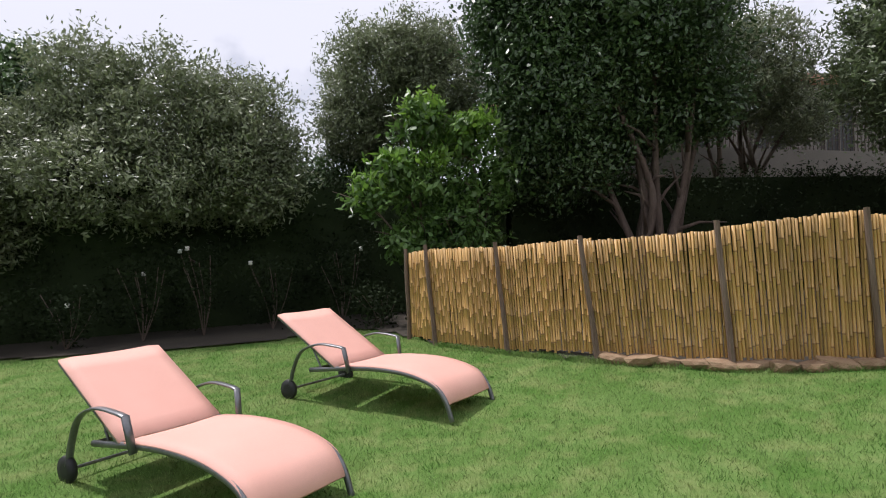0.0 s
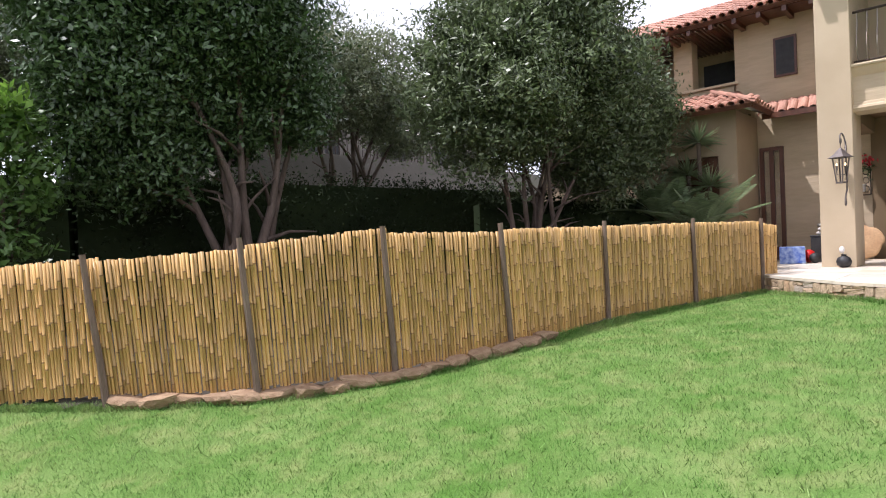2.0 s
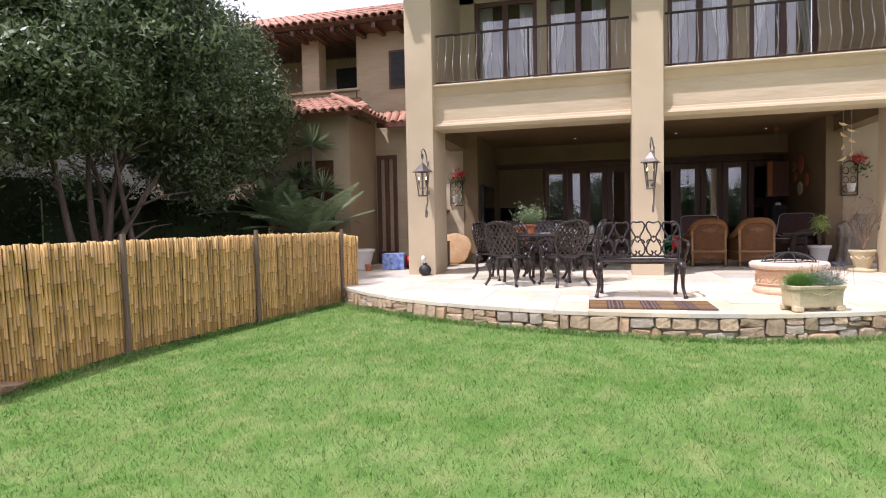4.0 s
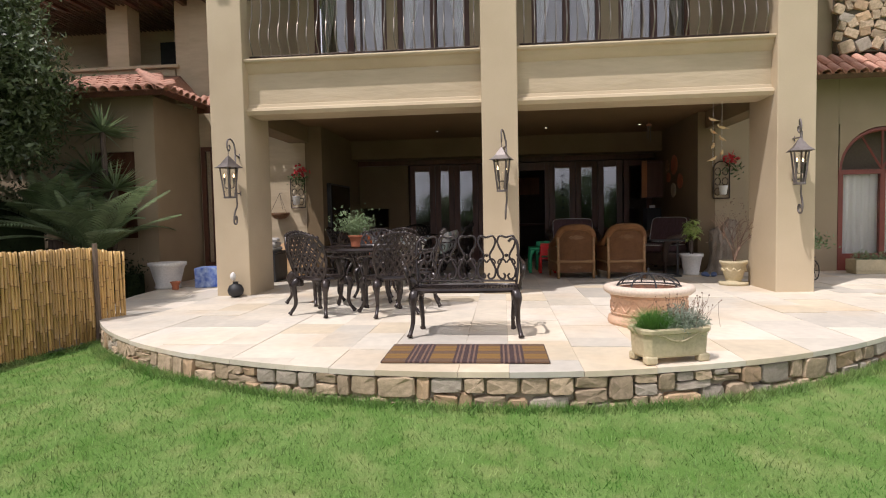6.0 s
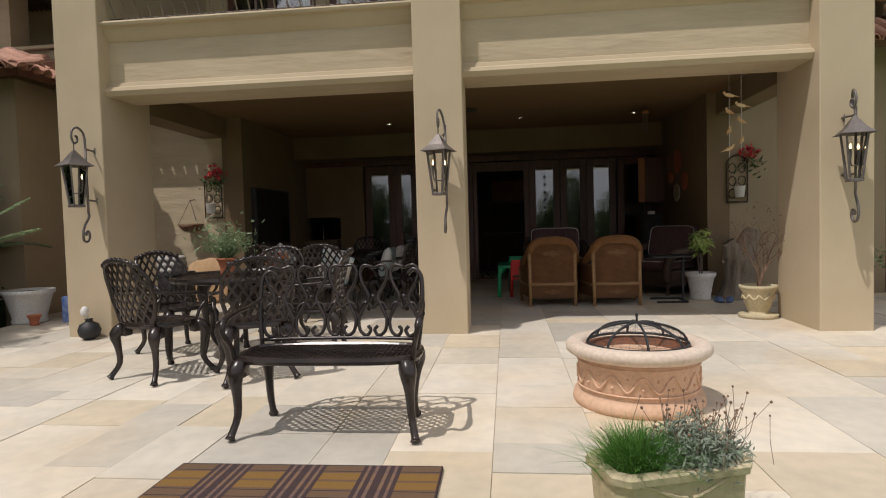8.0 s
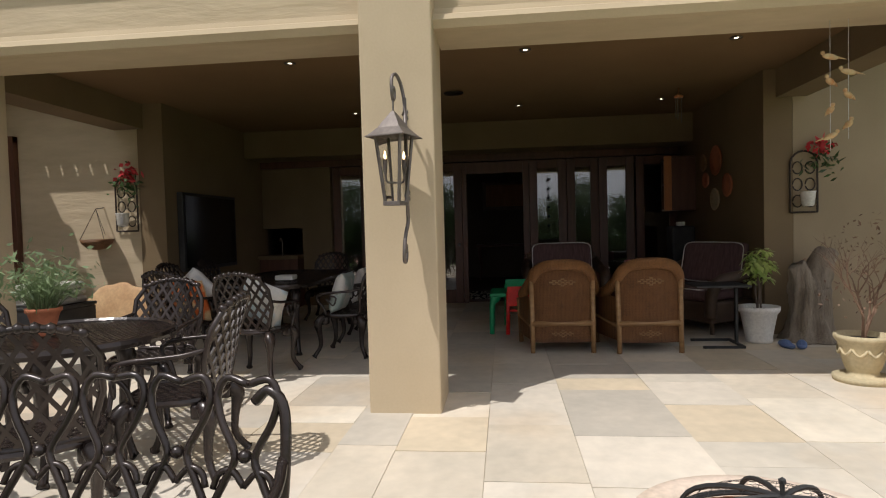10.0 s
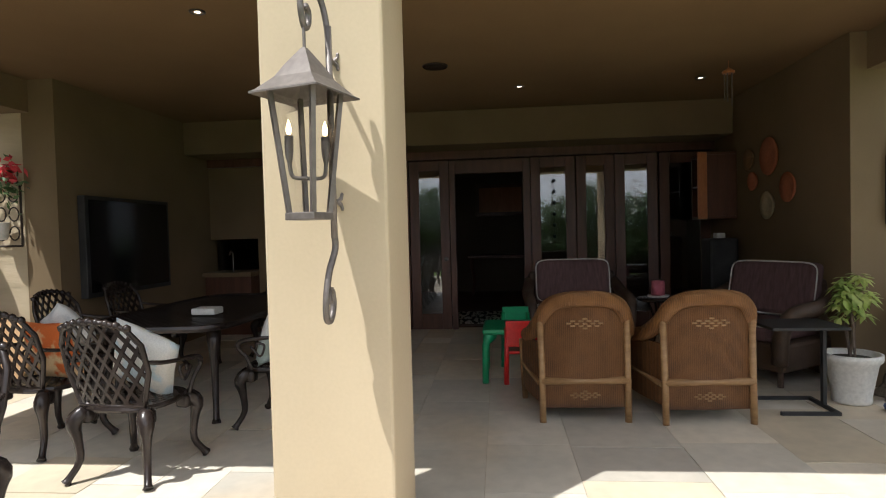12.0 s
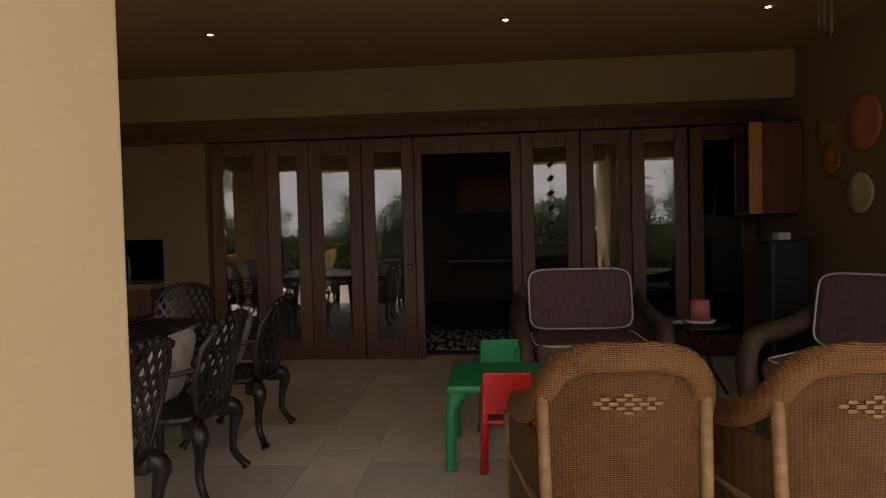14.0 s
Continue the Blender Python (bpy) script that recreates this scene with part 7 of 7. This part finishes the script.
b = B()
box(b, (15.3, 0.35, FLOOR + 0.737), (15.46, 0.55, FLOOR + 0.79), bevel=0.01)
tagged(mesh_ob("tissue_box", b, WHITEPOT), "small white box on the dining table", "box")

# ---- wall decorations ----
b = B()
box(b, (16.2, 2.085, 1.66), (17.68, 2.165, 2.68), bevel=0.008)
tv = tagged(mesh_ob("television", b, RUBBER), "large black television on the wall", "television")
b = B()
box(b, (16.25, 2.079, 1.71), (17.63, 2.084, 2.64))
part("screen", b, mat("screen_glass", (0.006, 0.006, 0.007), (0.008, 0.008, 0.009), 0.12, 2, 20, 0.0), tv, "glossy black screen")
FLOWER = mat("red_flower", (0.50, 0.02, 0.03), (0.62, 0.05, 0.06), 0.6, 8, 30, 0.0, island=0.4)


def plaque(x, y, z, sgn):
    ob = thing("iron_wall_planter", Matrix.Translation((x, y, z)), "arched iron wall planter with red silk flowers", "wall planter", "iron wall planters")
    b = B()
    arch = [(-0.02, -0.14, 0), (-0.02, -0.14, 0.52)] + [(-0.02, -0.14 * math.cos(a), 0.52 + 0.14 * math.sin(a)) for a in np.linspace(0.2, math.pi - 0.2, 9)] + [(-0.02, 0.14, 0.52), (-0.02, 0.14, 0)]
    tube(b, arch, 0.011, 6)
    tube(b, [(-0.02, -0.14, 0.0), (-0.02, 0.14, 0.0)], 0.011, 6)
    for zz in (0.12, 0.3, 0.48):
        for s in (-1, 1):
            tube(b, [(-0.02, s * 0.065 + 0.05 * math.cos(a), zz + 0.065 * math.sin(a)) for a in np.linspace(0, 6.0, 14)], 0.007, 5)
    part("frame", b, RAIL, ob)
    b = B()
    lathe(b, [(0.05, 0), (0.06, 0.02), (0.075, 0.15), (0.08, 0.16), (0.065, 0.16), (0.0, 0.13)], 18, Matrix.Translation((-0.11, 0.0, 0.06)))
    part("pot", b, WHITEPOT, ob, "small white painted pot", True)
    p = np.c_[RNG.normal(-0.08, 0.04, 50), RNG.normal(sgn * 0.1, 0.07, 50), RNG.normal(0.70, 0.05, 50)]
    quads_ob("flower_cluster", leaf_quads(p, 0.08, 0.04), FLOWER, ob, "red silk poinsettia flowers")
    p = np.c_[RNG.normal(-0.08, 0.04, 60), RNG.normal(sgn * 0.12, 0.12, 60), RNG.normal(0.55, 0.09, 60)]
    quads_ob("leaves", leaf_quads(p, 0.08, 0.03), DARKLEAF, ob)


plaque(15.945, 2.66, 2.2, -0.6)
plaque(15.845, -5.2, 2.2, -1.4)
hb = thing("hanging_basket", Matrix.Translation((15.80, 2.98, 1.98)), "half-round woven hanging basket on chains", "basket")
b = B()
lathe(b, [(0.03, 0), (0.11, 0.02), (0.17, 0.08), (0.19, 0.13), (0.175, 0.13), (0.0, 0.06)], 24)
part("bowl", b, WICKER, hb, "", True)
b = B()
for k in range(3):
    a = 2 * math.pi * k / 3
    tube(b, [(0.18 * math.cos(a), 0.18 * math.sin(a), 0.13), (0.0, 0.0, 0.5)], 0.004, 4)
tube(b, [(0, 0, 0.5), (0.15, 0, 0.52)], 0.006, 5)
part("chain", b, RAIL, hb)
b = B()
bmesh.ops.create_uvsphere(b, u_segments=28, v_segments=14, radius=1.0, matrix=Matrix.Diagonal((0.045, 0.43, 0.36, 1)))
for v in b.verts:
    k = 1 + 0.16 * noise.noise(Vector((0.3, v.co.y * 6, v.co.z * 6)))
    v.co.y *= k
    v.co.z *= k
sl = mesh_ob("wood_slab", b, mat("pale_wood_slab", (0.46, 0.27, 0.13), (0.58, 0.38, 0.2), 0.7, 4, 30, 0.2), None, "", True)
sl.matrix_basis = pose(15.75, 2.72, FLOOR + 0.36, 0, 12, 0)
tagged(sl, "pale round slice of tree trunk leaning on the wall", "wood slab")
BASKETS = [(17.25, 2.93, 0.20, REDPOT), (17.66, 2.70, 0.105, REDPOT), (17.30, 2.42, 0.15, CREAMSTONE), (16.85, 2.58, 0.15, REDPOT), (17.75, 2.95, 0.12, RATTAN)]
for x, z, r, m in BASKETS:
    b = B()
    lathe(b, [(0.0, 0.05), (r * 0.4, 0.045), (r * 0.8, 0.025), (r, 0.0), (r * 0.98, -0.012), (r * 0.5, 0.015), (0.0, 0.02)], 28, pose(x, -4.775, z, 90, 0, 0), close=False)
    for q in range(3):
        rr2 = r * (0.35 + 0.25 * q)
        tube(b, [(x + rr2 * math.cos(2 * math.pi * k / 28), -4.815 + 0.012 * q, z + rr2 * math.sin(2 * math.pi * k / 28)) for k in range(28)], 0.005, 4, close=True)
    tagged(mesh_ob("wall_basket", b, m, None, "", True), "shallow woven basket hung on the wall", "basket", "wall baskets")
cb = thing("bar_cabinet", Matrix.Translation((18.42, -4.795, 2.3)) @ Matrix.Diagonal((0.8, 1, 1, 1)), "orange timber wall cabinet with one door open", "cabinet")
b = B()
for lo, hi in (((-0.35, 0.0, 0.0), (0.35, 0.35, 0.03)), ((-0.35, 0.0, 0.77), (0.35, 0.35, 0.8)), ((-0.35, 0.0, 0.031), (-0.32, 0.35, 0.769)), ((0.32, 0.0, 0.031), (0.35, 0.35, 0.769)), ((-0.319, 0.0, 0.031), (0.319, 0.02, 0.769)), ((-0.319, 0.021, 0.4), (0.319, 0.34, 0.42))):
    b = B()
    box(b, lo, hi, bevel=0.003)
    part("panel", b, WOOD, cb)
b = B()
box(b, (-0.39, 0.352, 0.0), (-0.355, 0.46, 0.8), bevel=0.004)
part("door", b, ORANGEWOOD, cb, "open orange timber door")
wd = thing("water_cooler", place(17.9, -4.5, 0), "black upright water cooler with a white cap", "water cooler")
b = B()
box(b, (-0.16, -0.16, 0.0), (0.16, 0.16, 1.2), bevel=0.03)
part("body", b, RUBBER, wd)
b = B()
box(b, (-0.06, -0.05, 1.2), (0.06, 0.05, 1.26), bevel=0.01)
part("cap", b, WHITEPOT, wd)

# bird mobile
bird_m = mat("painted_bird", (0.55, 0.45, 0.25), (0.5, 0.25, 0.1), 0.6, 20, 60, 0.1)
mb = thing("bird_mobile", Matrix.Translation((13.45, -4.25, 3.5)), "hanging mobile of small carved wooden birds", "mobile")
for sx, zs in ((0.0, (-0.25, -0.42, -0.62, -0.80)), (0.12, (-0.36, -0.52, -0.72))):
    b = B()
    tube(b, [(0, -sx, 0), (0, -sx, min(zs) - 0.1)], 0.002, 4)
    part("string", b, PIPING, mb)
    for q, z in enumerate(zs):
        b = B()
        mm = Matrix.Translation((0, -sx, z)) @ pose(0, 0, 0, 15, 0, 40 * q)
        bmesh.ops.create_icosphere(b, subdivisions=2, radius=1.0, matrix=mm @ Matrix.Diagonal((0.022, 0.055, 0.02, 1)))
        bmesh.ops.create_icosphere(b, subdivisions=1, radius=0.016, matrix=mm @ Matrix.Translation((0, 0.055, 0.015)))
        bmesh.ops.create_cone(b, cap_ends=True, segments=5, radius1=0.02, radius2=0.004, depth=0.07, matrix=mm @ Matrix.Translation((0, -0.075, 0.005)) @ pose(0, 0, 0, 90, 0, 0) @ Matrix.Diagonal((1, 0.35, 1, 1)))
        part("bird", b, bird_m, mb, "", True)
wcx = thing("wind_chime", Matrix.Translation((16.5, -4.1, 3.745)), "small metal tube wind chime under the ceiling", "wind chime")
b = B()
lathe(b, [(0.05, -0.12), (0.055, -0.10), (0.0, -0.06)], 16)
tube(b, [(0, 0, 0), (0, 0, -0.08)], 0.003, 4)
part("disc", b, ORANGEWOOD, wcx)
for k in range(5):
    b = B()
    a = 2 * math.pi * k / 5
    tube(b, [(0.035 * math.cos(a), 0.035 * math.sin(a), -0.12), (0.035 * math.cos(a), 0.035 * math.sin(a), -0.34 - 0.02 * k)], 0.006, 6)
    part("tube", b, LAMPMETAL, wcx)
dg = thing("glass_garland", Matrix.Translation((18.83, -2.70, 3.33)), "string of dark glass discs hanging before the door", "garland")
b = B()
tube(b, [(0, 0, 0), (0, 0, -1.35)], 0.002, 4)
part("string", b, RUBBER, dg)
for k in range(6):
    b = B()
    bmesh.ops.create_icosphere(b, subdivisions=2, radius=1.0, matrix=Matrix.Translation((0, 0, -0.45 - 0.15 * k)) @ Matrix.Diagonal((0.015, 0.026, 0.026, 1)))
    part("disc", b, RUBBER, dg, "", True)

# ceiling spots
SPOT = glow("spot_lens", (1.0, 0.85, 0.62), 6.0)
for x in (14.6, 17.14):
    for y in (0.04, -2.2, -4.06):
        ob = thing("ceiling_spot", Matrix.Translation((x, y, 3.753)), "small recessed ceiling spotlight, lit", "downlight", "ceiling spots")
        b = B()
        lathe(b, [(0.05, -0.008), (0.055, 0.0), (0.03, 0.0), (0.03, -0.006)], 20, close=False)
        part("trim_ring", b, LAMPMETAL, ob, "", True)
        b = B()
        lathe(b, [(0.020, -0.003), (0.0, -0.006)], 16, close=False)
        part("lens", b, SPOT, ob, "glowing lens")
b = B()
lathe(b, [(0.11, -0.012), (0.12, 0.0), (0.0, 0.0)], 28, Matrix.Translation((16.2, -1.4, 3.752)), close=False)
lathe(b, [(0.10, -0.013), (0.0, -0.008)], 28, Matrix.Translation((16.2, -1.4, 3.752)), close=False)
tagged(mesh_ob("ceiling_speaker", b, RAIL, None, "", True), "round brown ceiling speaker grille", "speaker")

# ---- things behind the first pillar ----
ch = thing("storage_chest", place(15.05, 3.05, 0), "black storage chest with folded blankets on it", "chest")
b = B()
box(b, (-0.3, -0.35, 0.0), (0.3, 0.35, 0.5), bevel=0.015)
part("body", b, RUBBER, ch)
b = B()
box(b, (-0.31, -0.36, 0.502), (0.31, 0.36, 0.54), bevel=0.012)
part("lid", b, RUBBER, ch)
GREYCLOTH = mat("grey_blanket", (0.42, 0.39, 0.36), (0.55, 0.52, 0.48), 0.95, 6, 80, 0.4)
for k in range(3):
    b = B()
    box(b, (-0.26, -0.28, 0), (0.24, 0.28, 0.075), bevel=0.034)
    for v in b.verts:
        v.co.z += 0.012 * noise.noise(v.co * 8 + Vector((k, 0, 0)))
    o = mesh_ob("folded_blanket", b, GREYCLOTH, None, "", True)
    o.matrix_basis = pose(15.05, 3.03, FLOOR + 0.545 + 0.078 * k, 0, 0, 8 * k)
    tagged(o, "folded grey blanket on the chest", "blanket", "stacked blankets")
b = B()
box(b, (-0.2, -0.22, 0), (0.2, 0.22, 0.33), bevel=0.012)
o = mesh_ob("toy_box", b, mat("blue_print", (0.03, 0.09, 0.42), (0.35, 0.45, 0.65), 0.5, 14, 60, 0.0))
o.matrix_basis = place(14.25, 3.62, 12)
tagged(o, "blue printed toy box on the paving", "box")
for x, y, z, r, m, lab, cat in ((14.55, 3.4, 0.13, 0.13, REDP, "shiny red ball beside the toy box", "ball"), (14.35, 3.25, 0.1, 0.1, RUBBER, "black ball beside the pillar", "ball")):
    b = B()
    bmesh.ops.create_uvsphere(b, u_segments=24, v_segments=14, radius=r)
    for v in b.verts:
        v.co *= 1 + 0.01 * math.sin(6 * math.atan2(v.co.y, v.co.x))
    o = mesh_ob("ball", b, m, None, "", True)
    o.matrix_basis = pose(x, y, FLOOR + z + 0.003)
    tagged(o, lab, cat)

# ---- planters by the arched door ----
lp = thing("long_planter", place(15.35, -7.6, 0), "long tan stone trough before the arched door", "planter")
b = B()
for lo, hi in (((-0.15, -0.45, 0.0), (0.15, 0.45, 0.05)), ((-0.16, -0.46, 0.051), (-0.125, 0.46, 0.24)), ((0.125, -0.46, 0.051), (0.16, 0.46, 0.24)), ((-0.124, -0.46, 0.051), (0.124, -0.425, 0.24)), ((-0.124, 0.425, 0.051), (0.124, 0.46, 0.24))):
    box(b, lo, hi, bevel=0.008)
part("trough", b, CREAMSTONE, lp)
b = B()
box(b, (-0.123, -0.424, 0.052), (0.123, 0.424, 0.2))
part("soil", b, SOIL, lp)
p = np.c_[RNG.normal(0, 0.07, 500), RNG.uniform(-0.4, 0.4, 500), 0.22 + np.abs(RNG.normal(0.04, 0.06, 500))]
quads_ob("foliage", leaf_quads(p, 0.05, 0.022), PALMLEAF, lp)
ps = thing("wheel_plant_stand", place(14.35, -5.95, 0), "small wrought iron plant stand with wheels", "plant stand")
for s in (-1, 1):
    b = B()
    tube(b, [(0.15 * math.cos(2 * math.pi * k / 24), s * 0.11, 0.155 + 0.15 * math.sin(2 * math.pi * k / 24)) for k in range(24)], 0.008, 6, close=True)
    for q in range(6):
        a = math.pi * q / 3
        tube(b, [(0, s * 0.11, 0.155), (0.15 * math.cos(a), s * 0.11, 0.155 + 0.15 * math.sin(a))], 0.004, 5)
    part("wheel", b, RAIL, ps)
b = B()
tube(b, [(0, -0.12, 0.155), (0, 0.12, 0.155)], 0.008, 6)
tube(b, [(0, 0, 0.155), (0, 0, 0.34)], 0.01, 6)
lathe(b, [(0.10, 0.34), (0.12, 0.36), (0.12, 0.37), (0.0, 0.35)], 18)
part("frame", b, RAIL, ps)
b = B()
lathe(b, [(0.06, 0.372), (0.09, 0.48), (0.08, 0.48), (0.0, 0.45)], 18)
part("pot", b, WHITEPOT, ps, "small pale pot", True)
p = np.c_[RNG.normal(0, 0.12, 420), RNG.normal(0, 0.12, 420), 0.5 + np.abs(RNG.normal(0.08, 0.1, 420))]
quads_ob("foliage", leaf_quads(p, 0.07, 0.03), PALMLEAF, ps)

# ---- terrace paving ----
rnd = random.Random(21)


def clip_circle(poly, r):
    """A polygon cut off at the terrace's round edge."""
    out = []
    def inside(p):
        return (p[0] - CX) ** 2 + (p[1] - CY) ** 2 <= r * r
    for i in range(len(poly)):
        a, b = poly[i], poly[(i + 1) % len(poly)]
        m = 6
        prev = a
        for q in range(1, m + 1):
            cur = (a[0] + (b[0] - a[0]) * q / m, a[1] + (b[1] - a[1]) * q / m)
            ip, ic = inside(prev), inside(cur)
            if ip:
                out.append(prev) if q == 1 else None
            if ip != ic:
                lo, hi = 0.0, 1.0
                for _ in range(20):
                    t = (lo + hi) / 2
                    p = (prev[0] + (cur[0] - prev[0]) * t, prev[1] + (cur[1] - prev[1]) * t)
                    if inside(p) == ip:
                        lo = t
                    else:
                        hi = t
                out.append(p)
            prev = cur
    # follow the arc between cut points
    if len(out) >= 3:
        arc = []
        for i in range(len(out)):
            a, b = out[i], out[(i + 1) % len(out)]
            arc.append(a)
            ra = abs(math.hypot(a[0] - CX, a[1] - CY) - r) < 1e-3
            rb = abs(math.hypot(b[0] - CX, b[1] - CY) - r) < 1e-3
            if ra and rb:
                a0, a1 = math.atan2(a[1] - CY, a[0] - CX), math.atan2(b[1] - CY, b[0] - CX)
                if a1 - a0 > math.pi:
                    a0 += 2 * math.pi
                if a0 - a1 > math.pi:
                    a1 += 2 * math.pi
                for q in range(1, 5):
                    t = a0 + (a1 - a0) * q / 5
                    arc.append((CX + r * math.cos(t), CY + r * math.sin(t)))
        out = arc
    return out


terrace_floor = new("terrace_floor")
tagged(terrace_floor, "pale sandstone paving in staggered rectangular slabs", "floor", kind="structure")


def slab(b, poly, z):
    top = [b.verts.new((x, y, z)) for x, y in poly]
    low = [b.verts.new((x, y, z - 0.04)) for x, y in poly]
    b.faces.new(top)
    for i in range(len(poly)):
        j = (i + 1) % len(poly)
        b.faces.new((top[i], low[i], low[j], top[j]))


pieces = []
y = -8.8
while y < 4.5:
    w = rnd.choice((0.36, 0.45, 0.52, 0.60, 0.68))
    x = 8.3 + rnd.uniform(0, 0.5)
    while x < 18.95:
        l = rnd.choice((0.36, 0.5, 0.6, 0.7, 0.85, 1.0))
        x1 = min(x + l, 19.1)
        cx, cy = (x + x1) / 2, y + w / 2
        g = 0.0016
        poly = [(x + g, y + g), (x1 - g, y + g), (x1 - g, y + w - g), (x + g, y + w - g)]
        inn = [(p[0] - CX) ** 2 + (p[1] - CY) ** 2 <= (CR + 0.012) ** 2 for p in poly]
        if cx > 14.2 or (cx > 12.9 and cy < -6.0):
            good = True
            if cy < -6.0:
                poly = [(max(p[0], 12.88), p[1]) for p in poly]
            if cx > 15.6 and not (-4.9 < cy < 2.4):
                good = cx < 16.0
        elif all(inn):
            good = True
        elif any(inn):
            poly = clip_circle(poly, CR + 0.012)
            good = len(poly) >= 3
        else:
            good = False
        if good:
            pieces.append((poly, cx, cy, FLOOR + rnd.uniform(-0.003, 0.003)))
        x = x1
    y += w
pieces.sort(key=lambda p: abs(p[2] + 1.5) + 0.25 * abs(p[1] - 12.5))
rest = B()
for k, (poly, cx, cy, z) in enumerate(pieces):
    if k < 300:
        b = B()
        slab(b, poly, z)
        mesh_ob("slab", b, TILE, terrace_floor)
    else:
        slab(rest, poly, z)
far = mesh_ob("paving_rest", rest, TILE_REST, terrace_floor)
far["kind"] = "stuff"

# ---- stones of the retaining wall ----
def stone_mesh(seed):
    r5 = random.Random(seed)
    b = B()
    n = 8
    base = []
    for k in range(n):
        a = 2 * math.pi * (k + 0.5) / n + (-0.26 if k % 2 else 0.26)
        c, s = math.cos(a), math.sin(a)
        q = max(abs(c), abs(s))
        base.append((0.5 * c / q * r5.uniform(0.93, 1.0), 0.5 * s / q * r5.uniform(0.93, 1.0)))
    back = [b.verts.new((-0.3, y, z)) for y, z in base]
    mid = [b.verts.new((0.28 + r5.uniform(-0.05, 0.05), y, z)) for y, z in base]
    fr = [b.verts.new((0.5 + r5.uniform(-0.12, 0.12), y * 0.9, z * 0.88)) for y, z in base]
    for a, c in ((back, mid), (mid, fr)):
        for i in range(n):
            j = (i + 1) % n
            b.faces.new((a[i], a[j], c[j], c[i]))
    v = b.verts.new((0.52, r5.uniform(-0.1, 0.1), r5.uniform(-0.1, 0.1)))
    for i in range(n):
        b.faces.new((fr[i], fr[(i + 1) % n], v))
    bmesh.ops.recalc_face_normals(b, faces=b.faces)
    me = bpy.data.meshes.new("stone")
    b.to_mesh(me)
    b.free()
    me.materials.append((STONE_OCHRE, STONE_GREY, STONE, STONE, STONE)[seed % 5])
    return me


STONES = [stone_mesh(k) for k in range(15)]


def put_stone(s0, s1, z0, z1):
    a = (s0 + s1) / 2 / (CR - 0.05)
    o = new("stone", rnd.choice(STONES))
    o.parent = retaining_wall
    x, y = CX - (CR - 0.035) * math.cos(a), CY + (CR - 0.035) * math.sin(a)
    ang = math.degrees(math.atan2(math.sin(a), -math.cos(a)))
    o.matrix_basis = pose(x, y, (z0 + z1) / 2, rnd.uniform(-5, 5), rnd.uniform(-4, 4), ang + rnd.uniform(-3, 3)) @ Matrix.Diagonal((0.085 * rnd.uniform(0.85, 1.2), (s1 - s0) - 0.005, (z1 - z0) - 0.004, 1))


def bed_line(s, k):
    """The uneven bed joints between the courses."""
    return (0.50, 0.685, 0.832)[k] + (0.0, 0.03, 0.0)[k] * math.sin(s * 3.7 + 2.0 * k) + (0.0, 0.016, 0.0)[k] * math.sin(s * 9.7 + 1.0)


for course in (0, 1):
    s = -6.6 + 0.09 * course
    while s < 6.6:
        w = rnd.choice((0.10, 0.13, 0.15, 0.18, 0.20, 0.24, 0.29))
        c = s + w / 2
        z0, z1 = bed_line(c, course) + rnd.uniform(-0.012, 0.012) * (course > 0), bed_line(c, course + 1) + rnd.uniform(-0.012, 0.012) * (course < 1)
        if w > 0.16 and rnd.random() < 0.42:
            mid = z0 + (z1 - z0) * rnd.uniform(0.4, 0.64)
            put_stone(s, s + w, z0, mid)
            if w > 0.22 and rnd.random() < 0.5:
                u = s + w * rnd.uniform(0.35, 0.65)
                put_stone(s, u, mid, z1)
                put_stone(u, s + w, mid, z1)
            else:
                put_stone(s, s + w, mid, z1)
        else:
            put_stone(s, s + w, z0, z1)
        s += w

# chimney stones
z = 4.66
while z < 7.2:
    h = rnd.uniform(0.13, 0.22)
    y = -9.35
    while y < -7.1:
        w = rnd.uniform(0.12, 0.30)
        o = new("stone", rnd.choice(STONES))
        o.parent = chim
        o.matrix_basis = pose(15.7, y + w / 2, z + h / 2 + rnd.uniform(-0.04, 0.04), rnd.uniform(-28, 28), 0, 180) @ Matrix.Diagonal((0.09, w - 0.012, h + 0.01, 1))
        y += w
    z += h
